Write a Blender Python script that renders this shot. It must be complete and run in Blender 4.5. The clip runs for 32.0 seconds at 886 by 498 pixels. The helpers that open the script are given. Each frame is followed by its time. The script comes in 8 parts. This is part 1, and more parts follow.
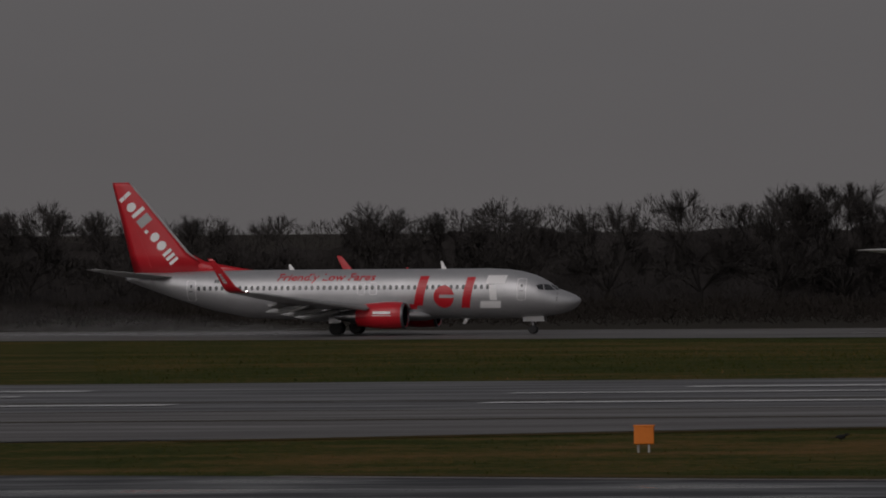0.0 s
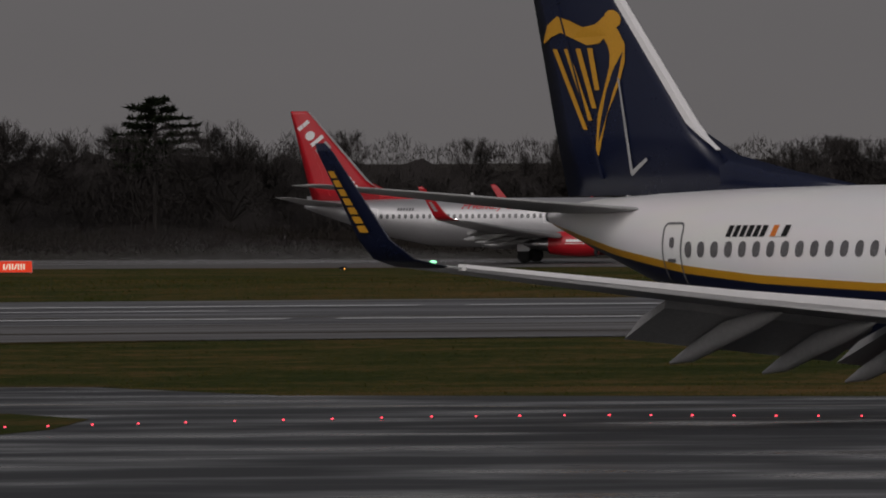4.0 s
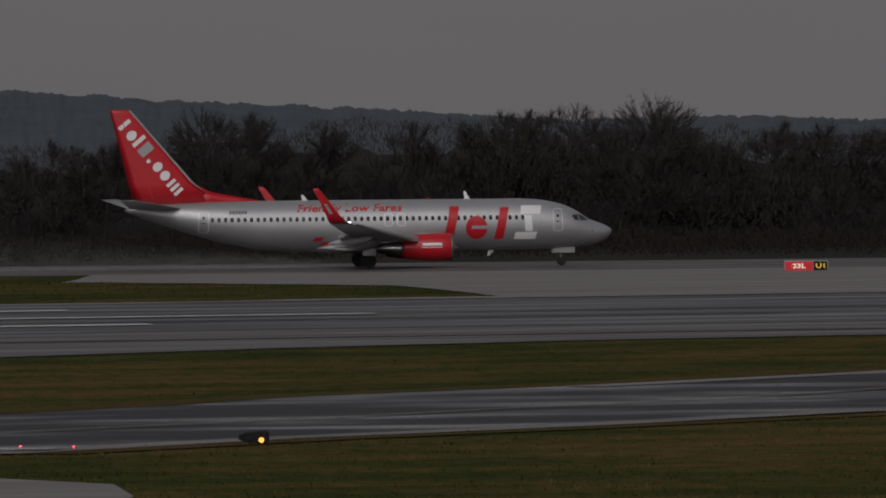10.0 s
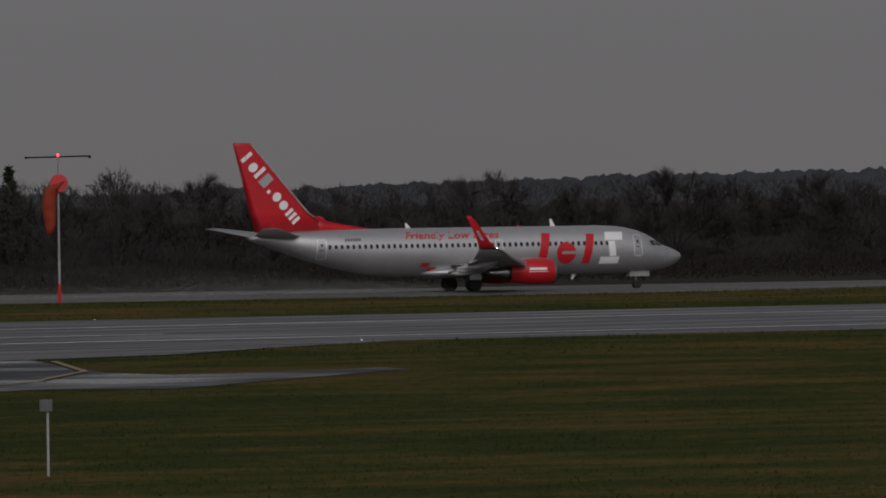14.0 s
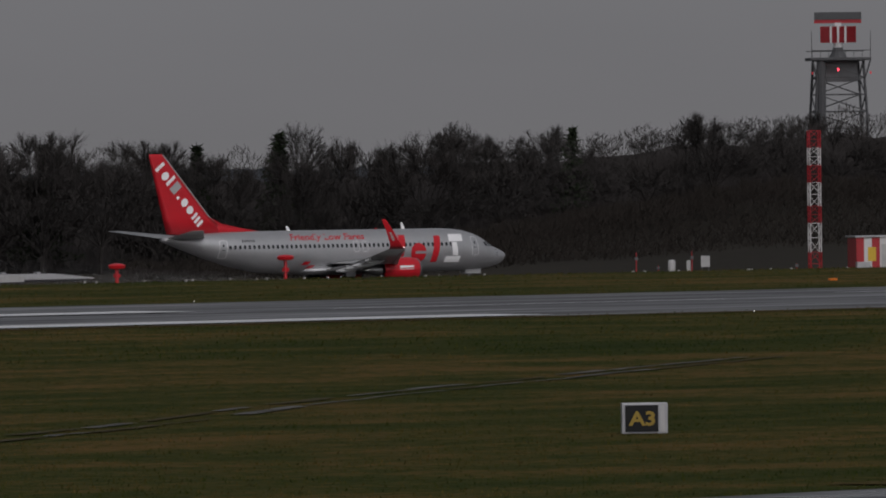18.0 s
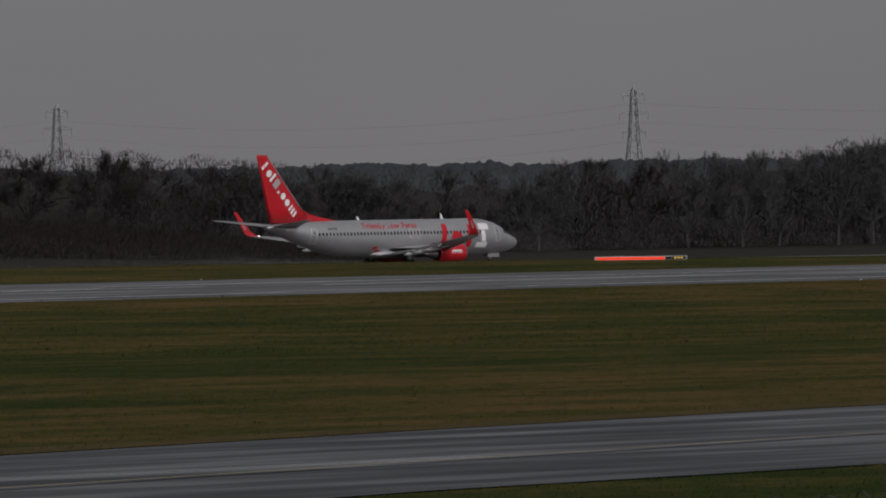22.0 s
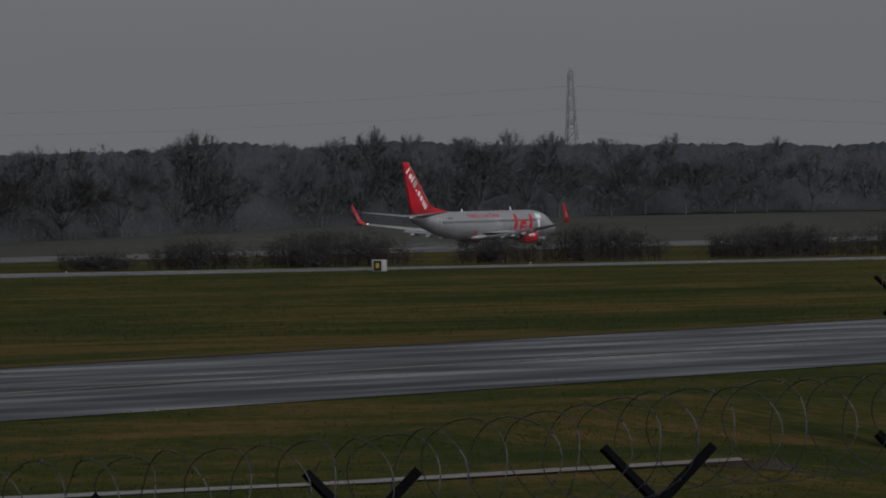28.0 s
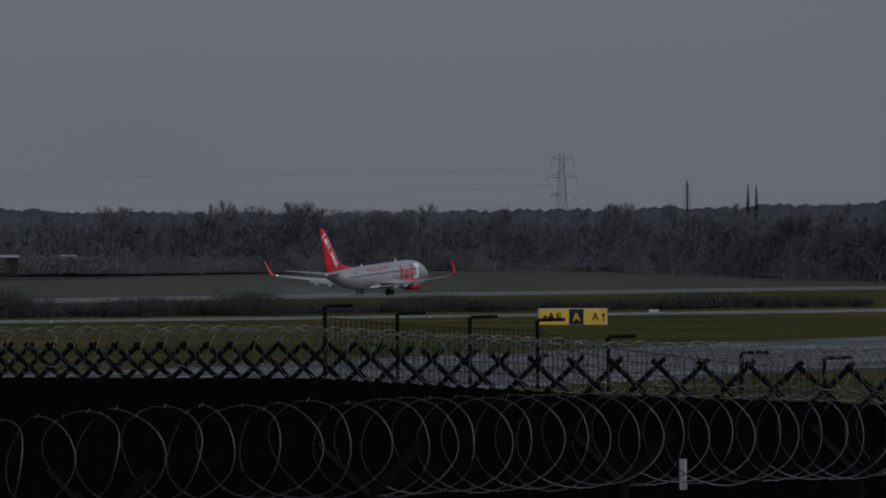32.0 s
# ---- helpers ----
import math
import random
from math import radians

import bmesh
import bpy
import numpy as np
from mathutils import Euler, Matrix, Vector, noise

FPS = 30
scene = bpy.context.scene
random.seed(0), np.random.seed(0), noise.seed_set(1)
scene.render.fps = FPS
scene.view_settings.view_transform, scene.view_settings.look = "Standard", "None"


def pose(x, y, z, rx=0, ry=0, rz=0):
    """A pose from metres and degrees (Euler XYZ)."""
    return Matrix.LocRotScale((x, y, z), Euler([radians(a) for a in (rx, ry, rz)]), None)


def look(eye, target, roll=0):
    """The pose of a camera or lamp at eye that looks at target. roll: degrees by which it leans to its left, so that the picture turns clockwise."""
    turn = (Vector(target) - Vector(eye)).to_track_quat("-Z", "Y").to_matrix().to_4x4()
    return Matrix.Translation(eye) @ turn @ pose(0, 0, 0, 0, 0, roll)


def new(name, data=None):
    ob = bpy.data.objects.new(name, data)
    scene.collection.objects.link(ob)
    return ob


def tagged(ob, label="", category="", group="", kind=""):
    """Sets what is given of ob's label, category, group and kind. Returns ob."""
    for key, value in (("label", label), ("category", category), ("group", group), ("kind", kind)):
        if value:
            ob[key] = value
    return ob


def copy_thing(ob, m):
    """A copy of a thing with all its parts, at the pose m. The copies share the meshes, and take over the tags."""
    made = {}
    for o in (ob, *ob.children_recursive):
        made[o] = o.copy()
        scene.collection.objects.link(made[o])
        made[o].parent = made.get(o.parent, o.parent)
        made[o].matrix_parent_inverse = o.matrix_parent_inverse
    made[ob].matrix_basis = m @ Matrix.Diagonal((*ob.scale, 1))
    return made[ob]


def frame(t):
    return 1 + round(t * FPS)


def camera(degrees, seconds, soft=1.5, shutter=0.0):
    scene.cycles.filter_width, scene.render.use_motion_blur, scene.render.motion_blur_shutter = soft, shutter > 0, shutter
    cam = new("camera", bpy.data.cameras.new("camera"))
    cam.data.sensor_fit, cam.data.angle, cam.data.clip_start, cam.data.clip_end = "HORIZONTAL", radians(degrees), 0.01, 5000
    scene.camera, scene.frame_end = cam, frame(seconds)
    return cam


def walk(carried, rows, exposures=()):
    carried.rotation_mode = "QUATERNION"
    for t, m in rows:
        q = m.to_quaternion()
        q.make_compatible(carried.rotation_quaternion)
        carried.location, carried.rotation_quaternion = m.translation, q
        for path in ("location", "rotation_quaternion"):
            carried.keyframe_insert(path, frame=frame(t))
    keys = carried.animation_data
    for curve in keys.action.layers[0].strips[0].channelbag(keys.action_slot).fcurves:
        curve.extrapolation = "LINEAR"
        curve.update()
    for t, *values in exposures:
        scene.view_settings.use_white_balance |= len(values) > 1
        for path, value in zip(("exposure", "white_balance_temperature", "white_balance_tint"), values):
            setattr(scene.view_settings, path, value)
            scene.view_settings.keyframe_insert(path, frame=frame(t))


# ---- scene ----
# ---------------------------------------------------------------- camera
CAM_Z = 7.1
cam = camera(5.251, 32.0, soft=1.9, shutter=0.0)
# seconds, eye x, eye y, heading from +y towards +x, tilt, lean (degrees)
PATH = [
    (0.0, -0.00, 0.00, -15.928, -0.211, 0.480),
    (0.5, -0.00, 0.00, -15.456, -0.309, 0.533),
    (1.0, -0.00, 0.00, -14.582, -0.450, 0.588),
    (1.5, -0.00, 0.00, -13.813, -0.341, 0.571),
    (2.0, -0.00, 0.00, -12.574, -0.242, 0.583),
    (2.5, 0.70, -3.60, -11.533, -0.559, 0.644),
    (3.0, 2.69, -13.74, -11.099, -0.378, 0.558),
    (3.5, 4.91, -27.57, -10.232, -0.603, 0.336),
    (4.0, 5.21, -29.83, -9.641, -0.625, 0.340),
    (4.5, 5.66, -33.27, -9.051, -0.648, 0.344),
    (5.0, 6.11, -36.72, -8.460, -0.670, 0.348),
    (5.5, 6.41, -38.98, -7.870, -0.693, 0.352),
    (6.0, 4.60, -52.80, -4.813, -0.815, 0.583),
    (6.6, 1.34, -49.98, -1.406, -0.773, 0.575),
    (7.0, 0.03, -37.50, 0.037, -0.538, 0.534),
    (7.4, -0.24, -23.20, 0.540, -0.619, 0.480),
    (8.0, -0.06, -4.00, 1.188, -0.604, 0.383),
    (8.5, 0.00, 0.00, 2.675, -0.590, 0.369),
    (9.0, 0.00, 0.00, 4.578, -0.583, 0.436),
    (9.5, 0.00, 0.00, 5.407, -0.656, 0.462),
    (10.0, 0.00, 0.00, 7.778, -0.634, 0.505),
    (10.5, 0.00, 0.00, 9.484, -0.539, 0.443),
    (11.0, 0.00, 0.00, 11.190, -0.636, 0.331),
    (11.5, 0.00, 0.00, 12.695, -0.514, 0.367),
    (12.0, 0.00, 0.00, 14.553, -0.212, 0.470),
    (12.5, 0.00, 0.00, 15.065, -0.316, 0.544),
    (13.0, 0.00, 0.00, 16.189, -0.379, 0.499),
    (13.5, 0.00, 0.00, 18.546, -0.314, 0.599),
    (15.5, 0.00, 0.00, 25.508, -0.677, 0.781),
    (15.6, 0.00, 0.00, 26.070, -0.530, 0.775),
    (16.0, 0.00, 0.00, 27.670, -0.403, 0.738),
    (16.5, 0.00, 0.00, 28.972, -0.342, 0.650),
    (17.0, 0.00, 0.00, 30.594, -0.340, 0.686),
    (17.5, 0.00, 0.00, 32.244, -0.460, 0.616),
    (18.0, 0.00, 0.00, 34.105, -0.406, 0.709),
    (18.5, 0.00, 0.00, 34.829, -0.338, 0.748),
    (19.0, 0.00, 0.00, 36.321, -0.363, 0.619),
    (19.5, 0.00, 0.00, 37.877, -0.273, 0.564),
    (20.0, 0.00, 0.00, 39.473, -0.195, 0.578),
    (20.5, 0.00, 0.00, 41.019, -0.351, 0.639),
    (21.0, 0.00, 0.00, 42.495, -0.307, 0.784),
    (21.5, 0.00, 0.00, 43.431, -0.351, 0.805),
    (22.0, 0.00, 0.00, 44.927, -0.421, 0.757),
    (22.5, 0.00, 0.00, 46.098, -0.464, 0.706),
    (23.0, 0.00, 0.00, 47.395, -0.390, 0.618),
    (23.5, 0.00, 0.00, 48.649, -0.378, 0.648),
    (24.0, 0.00, 0.00, 49.777, -0.423, 0.602),
    (24.5, 0.00, 0.00, 50.784, -0.471, 0.544),
    (26.5, 0.00, 0.00, 54.655, -0.620, 0.433),
    (27.0, 0.00, 0.00, 55.286, -0.518, 0.685),
    (27.5, 0.00, 0.00, 56.047, -0.408, 0.766),
    (28.0, 0.00, 0.00, 56.917, -0.407, 0.816),
    (28.5, 0.00, 0.00, 57.799, -0.416, 0.784),
    (29.0, 0.00, 0.00, 58.855, -0.509, 0.698),
    (29.5, 0.00, 0.00, 59.549, -0.436, 0.574),
    (30.0, 0.00, 0.00, 60.559, -0.338, 0.463),
    (30.5, 0.00, 0.00, 61.482, -0.234, 0.507),
    (31.0, 0.00, 0.00, 62.279, -0.160, 0.498),
    (31.5, 0.00, 0.00, 62.740, -0.065, 0.411),
    (32.0, 0.00, 0.00, 63.441, -0.065, 0.218),
]


def aim(x, y, heading, tilt, lean):
    m = Matrix.Translation((x, y, CAM_Z)) @ Matrix.Rotation(radians(-heading), 4, "Z") @ Matrix.Rotation(radians(90 + tilt), 4, "X")
    return m @ Matrix.Rotation(radians(-lean), 4, "Z")


walk(cam, [(t, aim(x, y, h, p, l)) for t, x, y, h, p, l in PATH],
     exposures=[(0.0, -0.5, 6450, 14), (3.0, -0.45, 6450, 14), (6.0, 0.10, 6600, 15), (7.0, 0.02, 6550, 15), (8.0, -0.4, 6500, 14), (10.0, -0.28, 6400, 13), (12.0, -0.12, 6400, 12), (13.2, -0.14, 6350, 12),
                (16.0, 0.0, 6250, 12), (18.0, 0.1, 6150, 12), (20.0, 0.2, 6200, 12), (23.0, 0.2, 6250, 12), (24.5, 0.1, 6200, 11), (28.0, 0.05, 6000, 9), (32.0, 0.0, 5600, 9)])

# ---------------------------------------------------------------- sky and light
world = bpy.data.worlds.new("overcast_sky")
scene.world = world
world.use_nodes = True
wn, wl = world.node_tree.nodes, world.node_tree.links
wn.clear()
w_out = wn.new("ShaderNodeOutputWorld")
w_sky = wn.new("ShaderNodeTexSky")
w_sky.sky_type = "NISHITA"
w_sky.sun_disc = False
w_sky.sun_elevation = radians(13)
w_sky.sun_rotation = radians(200)
w_sky.air_density, w_sky.dust_density = 1.5, 3.0
w_hsv = wn.new("ShaderNodeHueSaturation")
w_hsv.inputs["Saturation"].default_value = 0.12
w_bg1 = wn.new("ShaderNodeBackground")
w_bg1.inputs["Strength"].default_value = 0.03
w_co = wn.new("ShaderNodeTexCoord")
w_sep = wn.new("ShaderNodeSeparateXYZ")
w_ramp = wn.new("ShaderNodeValToRGB")
w_ramp.color_ramp.elements[0].position, w_ramp.color_ramp.elements[0].color = 0.0, (0.130, 0.1245, 0.123, 1)
w_ramp.color_ramp.elements[1].position, w_ramp.color_ramp.elements[1].color = 1.0, (0.13, 0.13, 0.137, 1)
e = w_ramp.color_ramp.elements.new(0.035)
e.color = (0.103, 0.101, 0.103, 1)
e = w_ramp.color_ramp.elements.new(0.25)
e.color = (0.10, 0.10, 0.105, 1)
w_noise = wn.new("ShaderNodeTexNoise")
w_noise.inputs["Scale"].default_value = 14.0
w_noise.inputs["Detail"].default_value = 5.0
w_map = wn.new("ShaderNodeMapping")
w_map.inputs["Scale"].default_value = (1, 1, 4)
w_mr = wn.new("ShaderNodeMapRange")
w_mr.inputs["To Min"].default_value, w_mr.inputs["To Max"].default_value = 0.93, 1.07
w_mul = wn.new("ShaderNodeMix")
w_mul.data_type, w_mul.blend_type = "RGBA", "MULTIPLY"
w_mul.inputs["Factor"].default_value = 1.0
w_bg2 = wn.new("ShaderNodeBackground")
w_bg2.inputs["Strength"].default_value = 1.0
w_add = wn.new("ShaderNodeAddShader")
wl.new(w_sky.outputs["Color"], w_hsv.inputs["Color"])
wl.new(w_hsv.outputs["Color"], w_bg1.inputs["Color"])
wl.new(w_co.outputs["Generated"], w_sep.inputs["Vector"])
wl.new(w_sep.outputs["Z"], w_ramp.inputs["Fac"])
wl.new(w_co.outputs["Generated"], w_map.inputs["Vector"])
wl.new(w_map.outputs["Vector"], w_noise.inputs["Vector"])
wl.new(w_noise.outputs["Fac"], w_mr.inputs["Value"])
wl.new(w_ramp.outputs["Color"], w_mul.inputs["A"])
wl.new(w_mr.outputs["Result"], w_mul.inputs["B"])
wl.new(w_mul.outputs["Result"], w_bg2.inputs["Color"])
wl.new(w_bg1.outputs["Background"], w_add.inputs[0])
wl.new(w_bg2.outputs["Background"], w_add.inputs[1])
wl.new(w_add.outputs["Shader"], w_out.inputs["Surface"])

sun = new("sun", bpy.data.lights.new("sun", "SUN"))
sun.data.energy = 0.95
sun.data.angle = radians(35)
sun.data.color = (1.0, 0.95, 0.91)
sun.matrix_world = look((-40, -200, 225), (20, 60, 0))

# ---------------------------------------------------------------- materials
def nodes_of(name):
    m = bpy.data.materials.new(name)
    m.use_nodes = True
    return m, m.node_tree.nodes, m.node_tree.links, m.node_tree.nodes["Principled BSDF"]


def rgba(c):
    return (c[0], c[1], c[2], 1.0)


def surface(name, a, b, scale=4.0, rough=(0.5, 0.7), metal=0.0, bump=0.0, detail=6.0, stretch=(1, 1, 1), fine=None, spec=0.5):
    """A two-tone mottled surface: colours a and b blended by coarse noise, with finer grain in roughness and bump."""
    m, n, l, p = nodes_of(name)
    co = n.new("ShaderNodeTexCoord")
    mp = n.new("ShaderNodeMapping")
    mp.inputs["Scale"].default_value = stretch
    big = n.new("ShaderNodeTexNoise")
    big.inputs["Scale"].default_value, big.inputs["Detail"].default_value = scale, detail
    small = n.new("ShaderNodeTexNoise")
    small.inputs["Scale"].default_value, small.inputs["Detail"].default_value = fine or scale * 9, 4.0
    mix = n.new("ShaderNodeMix")
    mix.data_type = "RGBA"
    mix.inputs["A"].default_value, mix.inputs["B"].default_value = rgba(a), rgba(b)
    add = n.new("ShaderNodeMath")
    add.operation = "MULTIPLY_ADD"
    add.inputs[1].default_value, add.inputs[2].default_value = 0.5, 0.0
    sm = n.new("ShaderNodeMath")
    sm.operation = "MULTIPLY_ADD"
    sm.inputs[1].default_value = 0.5
    st = n.new("ShaderNodeMapRange")
    st.inputs["From Min"].default_value, st.inputs["From Max"].default_value = 0.32, 0.68
    l.new(co.outputs["Object"], mp.inputs["Vector"])
    l.new(mp.outputs["Vector"], big.inputs["Vector"])
    l.new(mp.outputs["Vector"], small.inputs["Vector"])
    l.new(small.outputs["Fac"], add.inputs[0])
    l.new(big.outputs["Fac"], sm.inputs[0])
    l.new(add.outputs["Value"], sm.inputs[2])
    l.new(sm.outputs["Value"], st.inputs["Value"])
    l.new(st.outputs["Result"], mix.inputs["Factor"])
    l.new(mix.outputs["Result"], p.inputs["Base Color"])
    rr = n.new("ShaderNodeMapRange")
    rr.inputs["To Min"].default_value, rr.inputs["To Max"].default_value = rough
    l.new(st.outputs["Result"], rr.inputs["Value"])
    l.new(rr.outputs["Result"], p.inputs["Roughness"])
    p.inputs["Metallic"].default_value = metal
    p.inputs["Specular IOR Level"].default_value = spec
    if bump:
        bp = n.new("ShaderNodeBump")
        bp.inputs["Strength"].default_value, bp.inputs["Distance"].default_value = 0.6, bump
        l.new(small.outputs["Fac"], bp.inputs["Height"])
        l.new(bp.outputs["Normal"], p.inputs["Normal"])
    return m


def glow(name, colour, strength):
    m, n, l, p = nodes_of(name)
    p.inputs["Base Color"].default_value = rgba(colour)
    p.inputs["Emission Color"].default_value = rgba(colour)
    p.inputs["Emission Strength"].default_value = strength
    return m


def paint(name, c, rough=0.35, dirt=0.12):
    d = tuple(v * (1 - dirt) for v in c)
    return surface(name, c, d, scale=0.8, rough=(rough, rough + 0.12), fine=14.0)


def math_node(n, l, op, a, b):
    k = n.new("ShaderNodeMath")
    k.operation = op
    for i, v in enumerate((a, b)):
        if isinstance(v, (int, float)):
            k.inputs[i].default_value = v
        else:
            l.new(v, k.inputs[i])
    return k.outputs["Value"]


def grass_material(name, bumpy):
    m, n, l, p = nodes_of(name)
    co = n.new("ShaderNodeTexCoord")

    def noise_at(sx, sy, scale, detail):
        mp = n.new("ShaderNodeMapping")
        mp.inputs["Scale"].default_value = (sx, sy, 1)
        t = n.new("ShaderNodeTexNoise")
        t.inputs["Scale"].default_value, t.inputs["Detail"].default_value = scale, detail
        l.new(co.outputs["Object"], mp.inputs["Vector"])
        l.new(mp.outputs["Vector"], t.inputs["Vector"])
        return t.outputs["Fac"]

    big = noise_at(0.7, 1.0, 0.03, 5.0)
    mid = noise_at(0.8, 1.0, 0.20, 6.0)
    tuft = noise_at(1.0, 1.0, 2.2, 6.0)
    ramp = n.new("ShaderNodeValToRGB")
    els = ramp.color_ramp.elements
    els[0].position, els[0].color = 0.41, (0.027, 0.038, 0.008, 1)
    els[1].position, els[1].color = 0.615, (0.150, 0.089, 0.036, 1)
    e = els.new(0.475)
    e.color = (0.041, 0.050, 0.011, 1)
    e = els.new(0.54)
    e.color = (0.087, 0.066, 0.021, 1)
    mixed = math_node(n, l, "ADD", math_node(n, l, "MULTIPLY", big, 0.30), math_node(n, l, "ADD", math_node(n, l, "MULTIPLY", mid, 0.34), math_node(n, l, "MULTIPLY", tuft, 0.36)))
    l.new(mixed, ramp.inputs["Fac"])
    sep = n.new("ShaderNodeSeparateXYZ")
    l.new(co.outputs["Object"], sep.inputs["Vector"])
    east = n.new("ShaderNodeMapRange")
    east.inputs["From Min"].default_value, east.inputs["From Max"].default_value = 25, 110
    l.new(sep.outputs["X"], east.inputs["Value"])
    sward = n.new("ShaderNodeMix")
    sward.data_type, sward.blend_type = "RGBA", "MULTIPLY"
    sward.inputs["B"].default_value = (0.85, 0.87, 0.78, 1)
    l.new(east.outputs["Result"], sward.inputs["Factor"])
    l.new(ramp.outputs["Color"], sward.inputs["A"])
    l.new(sward.outputs["Result"], p.inputs["Base Color"])
    p.inputs["Roughness"].default_value = 0.95
    p.inputs["Specular IOR Level"].default_value = 0.03
    if bumpy:
        bp = n.new("ShaderNodeBump")
        bp.inputs["Strength"].default_value, bp.inputs["Distance"].default_value = 0.9, 0.25
        l.new(tuft, bp.inputs["Height"])
        l.new(bp.outputs["Normal"], p.inputs["Normal"])
    return m


def wet_pavement(name, dark, light, wet=0.5, streak=(0.03, 0.35, 1), seed=0.0, gloss=0.17, pools=(0.07, 0.30), dry=0.36):
    """Wet asphalt or concrete: long stains, damp and standing-water patches that lower the roughness."""
    m, n, l, p = nodes_of(name)
    co = n.new("ShaderNodeTexCoord")

    def noise_at(s, scale, detail, off):
        mp = n.new("ShaderNodeMapping")
        mp.inputs["Scale"].default_value = s
        mp.inputs["Location"].default_value = (off + seed, off * 2, 0)
        t = n.new("ShaderNodeTexNoise")
        t.inputs["Scale"].default_value, t.inputs["Detail"].default_value = scale, detail
        l.new(co.outputs["Object"], mp.inputs["Vector"])
        l.new(mp.outputs["Vector"], t.inputs["Vector"])
        return t.outputs["Fac"]

    stain = noise_at(streak, 1.0, 7.0, 3.0)
    pool = noise_at((pools[0], pools[1], 1), 1.0, 6.0, 11.0)
    grain = noise_at((1, 1, 1), 6.0, 5.0, 0.0)
    f = math_node(n, l, "ADD", math_node(n, l, "MULTIPLY", stain, 0.7), math_node(n, l, "MULTIPLY", grain, 0.3))
    mr = n.new("ShaderNodeMapRange")
    mr.inputs["From Min"].default_value, mr.inputs["From Max"].default_value = 0.28, 0.72
    l.new(f, mr.inputs["Value"])
    mix = n.new("ShaderNodeMix")
    mix.data_type = "RGBA"
    mix.inputs["A"].default_value, mix.inputs["B"].default_value = rgba(dark), rgba(light)
    l.new(mr.outputs["Result"], mix.inputs["Factor"])
    l.new(mix.outputs["Result"], p.inputs["Base Color"])
    wr = n.new("ShaderNodeMapRange")
    wr.inputs["From Min"].default_value, wr.inputs["From Max"].default_value = dry, 0.68
    wr.inputs["To Min"].default_value, wr.inputs["To Max"].default_value = 0.62, 0.62 - wet
    l.new(pool, wr.inputs["Value"])
    l.new(wr.outputs["Result"], p.inputs["Roughness"])
    bp = n.new("ShaderNodeBump")
    p.inputs["Specular IOR Level"].default_value = gloss
    bp.inputs["Strength"].default_value, bp.inputs["Distance"].default_value = 0.25, 0.01
    l.new(grain, bp.inputs["Height"])
    l.new(bp.outputs["Normal"], p.inputs["Normal"])
    return m


M_GRASS = grass_material("winter_grass", True)
M_BLADES = grass_material("winter_grass_blades", False)
M_ASPHALT = wet_pavement("wet_asphalt", (0.018, 0.019, 0.021), (0.029, 0.030, 0.033), 0.50, streak=(0.12, 0.06, 1), gloss=0.20, pools=(0.10, 0.15), dry=0.44)
M_RUNWAY = wet_pavement("wet_runway_asphalt", (0.056, 0.055, 0.059), (0.096, 0.094, 0.099), 0.32, streak=(0.045, 0.2, 1), seed=40.0)
M_SHOULDER = wet_pavement("damp_runway_concrete", (0.082, 0.077, 0.076), (0.128, 0.120, 0.118), 0.25, streak=(0.05, 0.3, 1), seed=15.0)
M_CONCRETE = wet_pavement("damp_concrete", (0.145, 0.131, 0.126), (0.25, 0.228, 0.218), 0.18, seed=80.0)
M_WHITELINE = surface("white_marking", (0.80, 0.80, 0.80), (0.50, 0.50, 0.51), scale=0.6, rough=(0.35, 0.6), fine=6)
M_WORNWHITE = surface("worn_white_hatching", (0.62, 0.57, 0.57), (0.16, 0.15, 0.15), scale=0.9, rough=(0.12, 0.4), fine=5)
M_YELLOWLINE = surface("yellow_marking", (0.34, 0.23, 0.07), (0.13, 0.10, 0.05), scale=0.6, rough=(0.35, 0.6), fine=6)
M_MUD = wet_pavement("muddy_puddle", (0.030, 0.027, 0.021), (0.060, 0.053, 0.040), 0.25, streak=(0.4, 0.4, 1), seed=9.0, gloss=0.12)
M_RUT = surface("churned_mud", (0.044, 0.038, 0.018), (0.072, 0.058, 0.027), scale=0.8, rough=(0.7, 0.95), fine=5.0, spec=0.06)
M_TAXI = wet_pavement("damp_taxiway_asphalt", (0.014, 0.0145, 0.017), (0.036, 0.037, 0.042), 0.40, streak=(0.03, 1.1, 1), seed=23.0, gloss=0.15)
M_FARRUN = wet_pavement("damp_far_runway_concrete", (0.075, 0.070, 0.068), (0.135, 0.126, 0.122), 0.2, seed=61.0, gloss=0.1)
M_DRYGRASS = surface("dry_trampled_grass", (0.110, 0.072, 0.030), (0.042, 0.042, 0.012), scale=0.5, rough=(0.95, 1.0), fine=3.0, spec=0.03)
M_ROUGH = surface("rough_brown_scrub_ground", (0.028, 0.026, 0.022), (0.045, 0.040, 0.033), scale=0.05, rough=(0.95, 1.0), fine=0.9, spec=0.03, stretch=(0.5, 1, 1))
M_SLOPE = surface("pale_winter_slope", (0.060, 0.062, 0.052), (0.088, 0.086, 0.070), scale=0.05, rough=(0.95, 1.0), fine=0.9, spec=0.03, stretch=(0.5, 1, 1))
M_BARK = surface("bark", (0.032, 0.029, 0.027), (0.042, 0.038, 0.036), scale=3, rough=(0.85, 0.95), spec=0.1)
M_TWIG = surface("bare_twigs", (0.041, 0.037, 0.035), (0.050, 0.045, 0.043), scale=0.5, rough=(0.9, 0.98), spec=0.05)
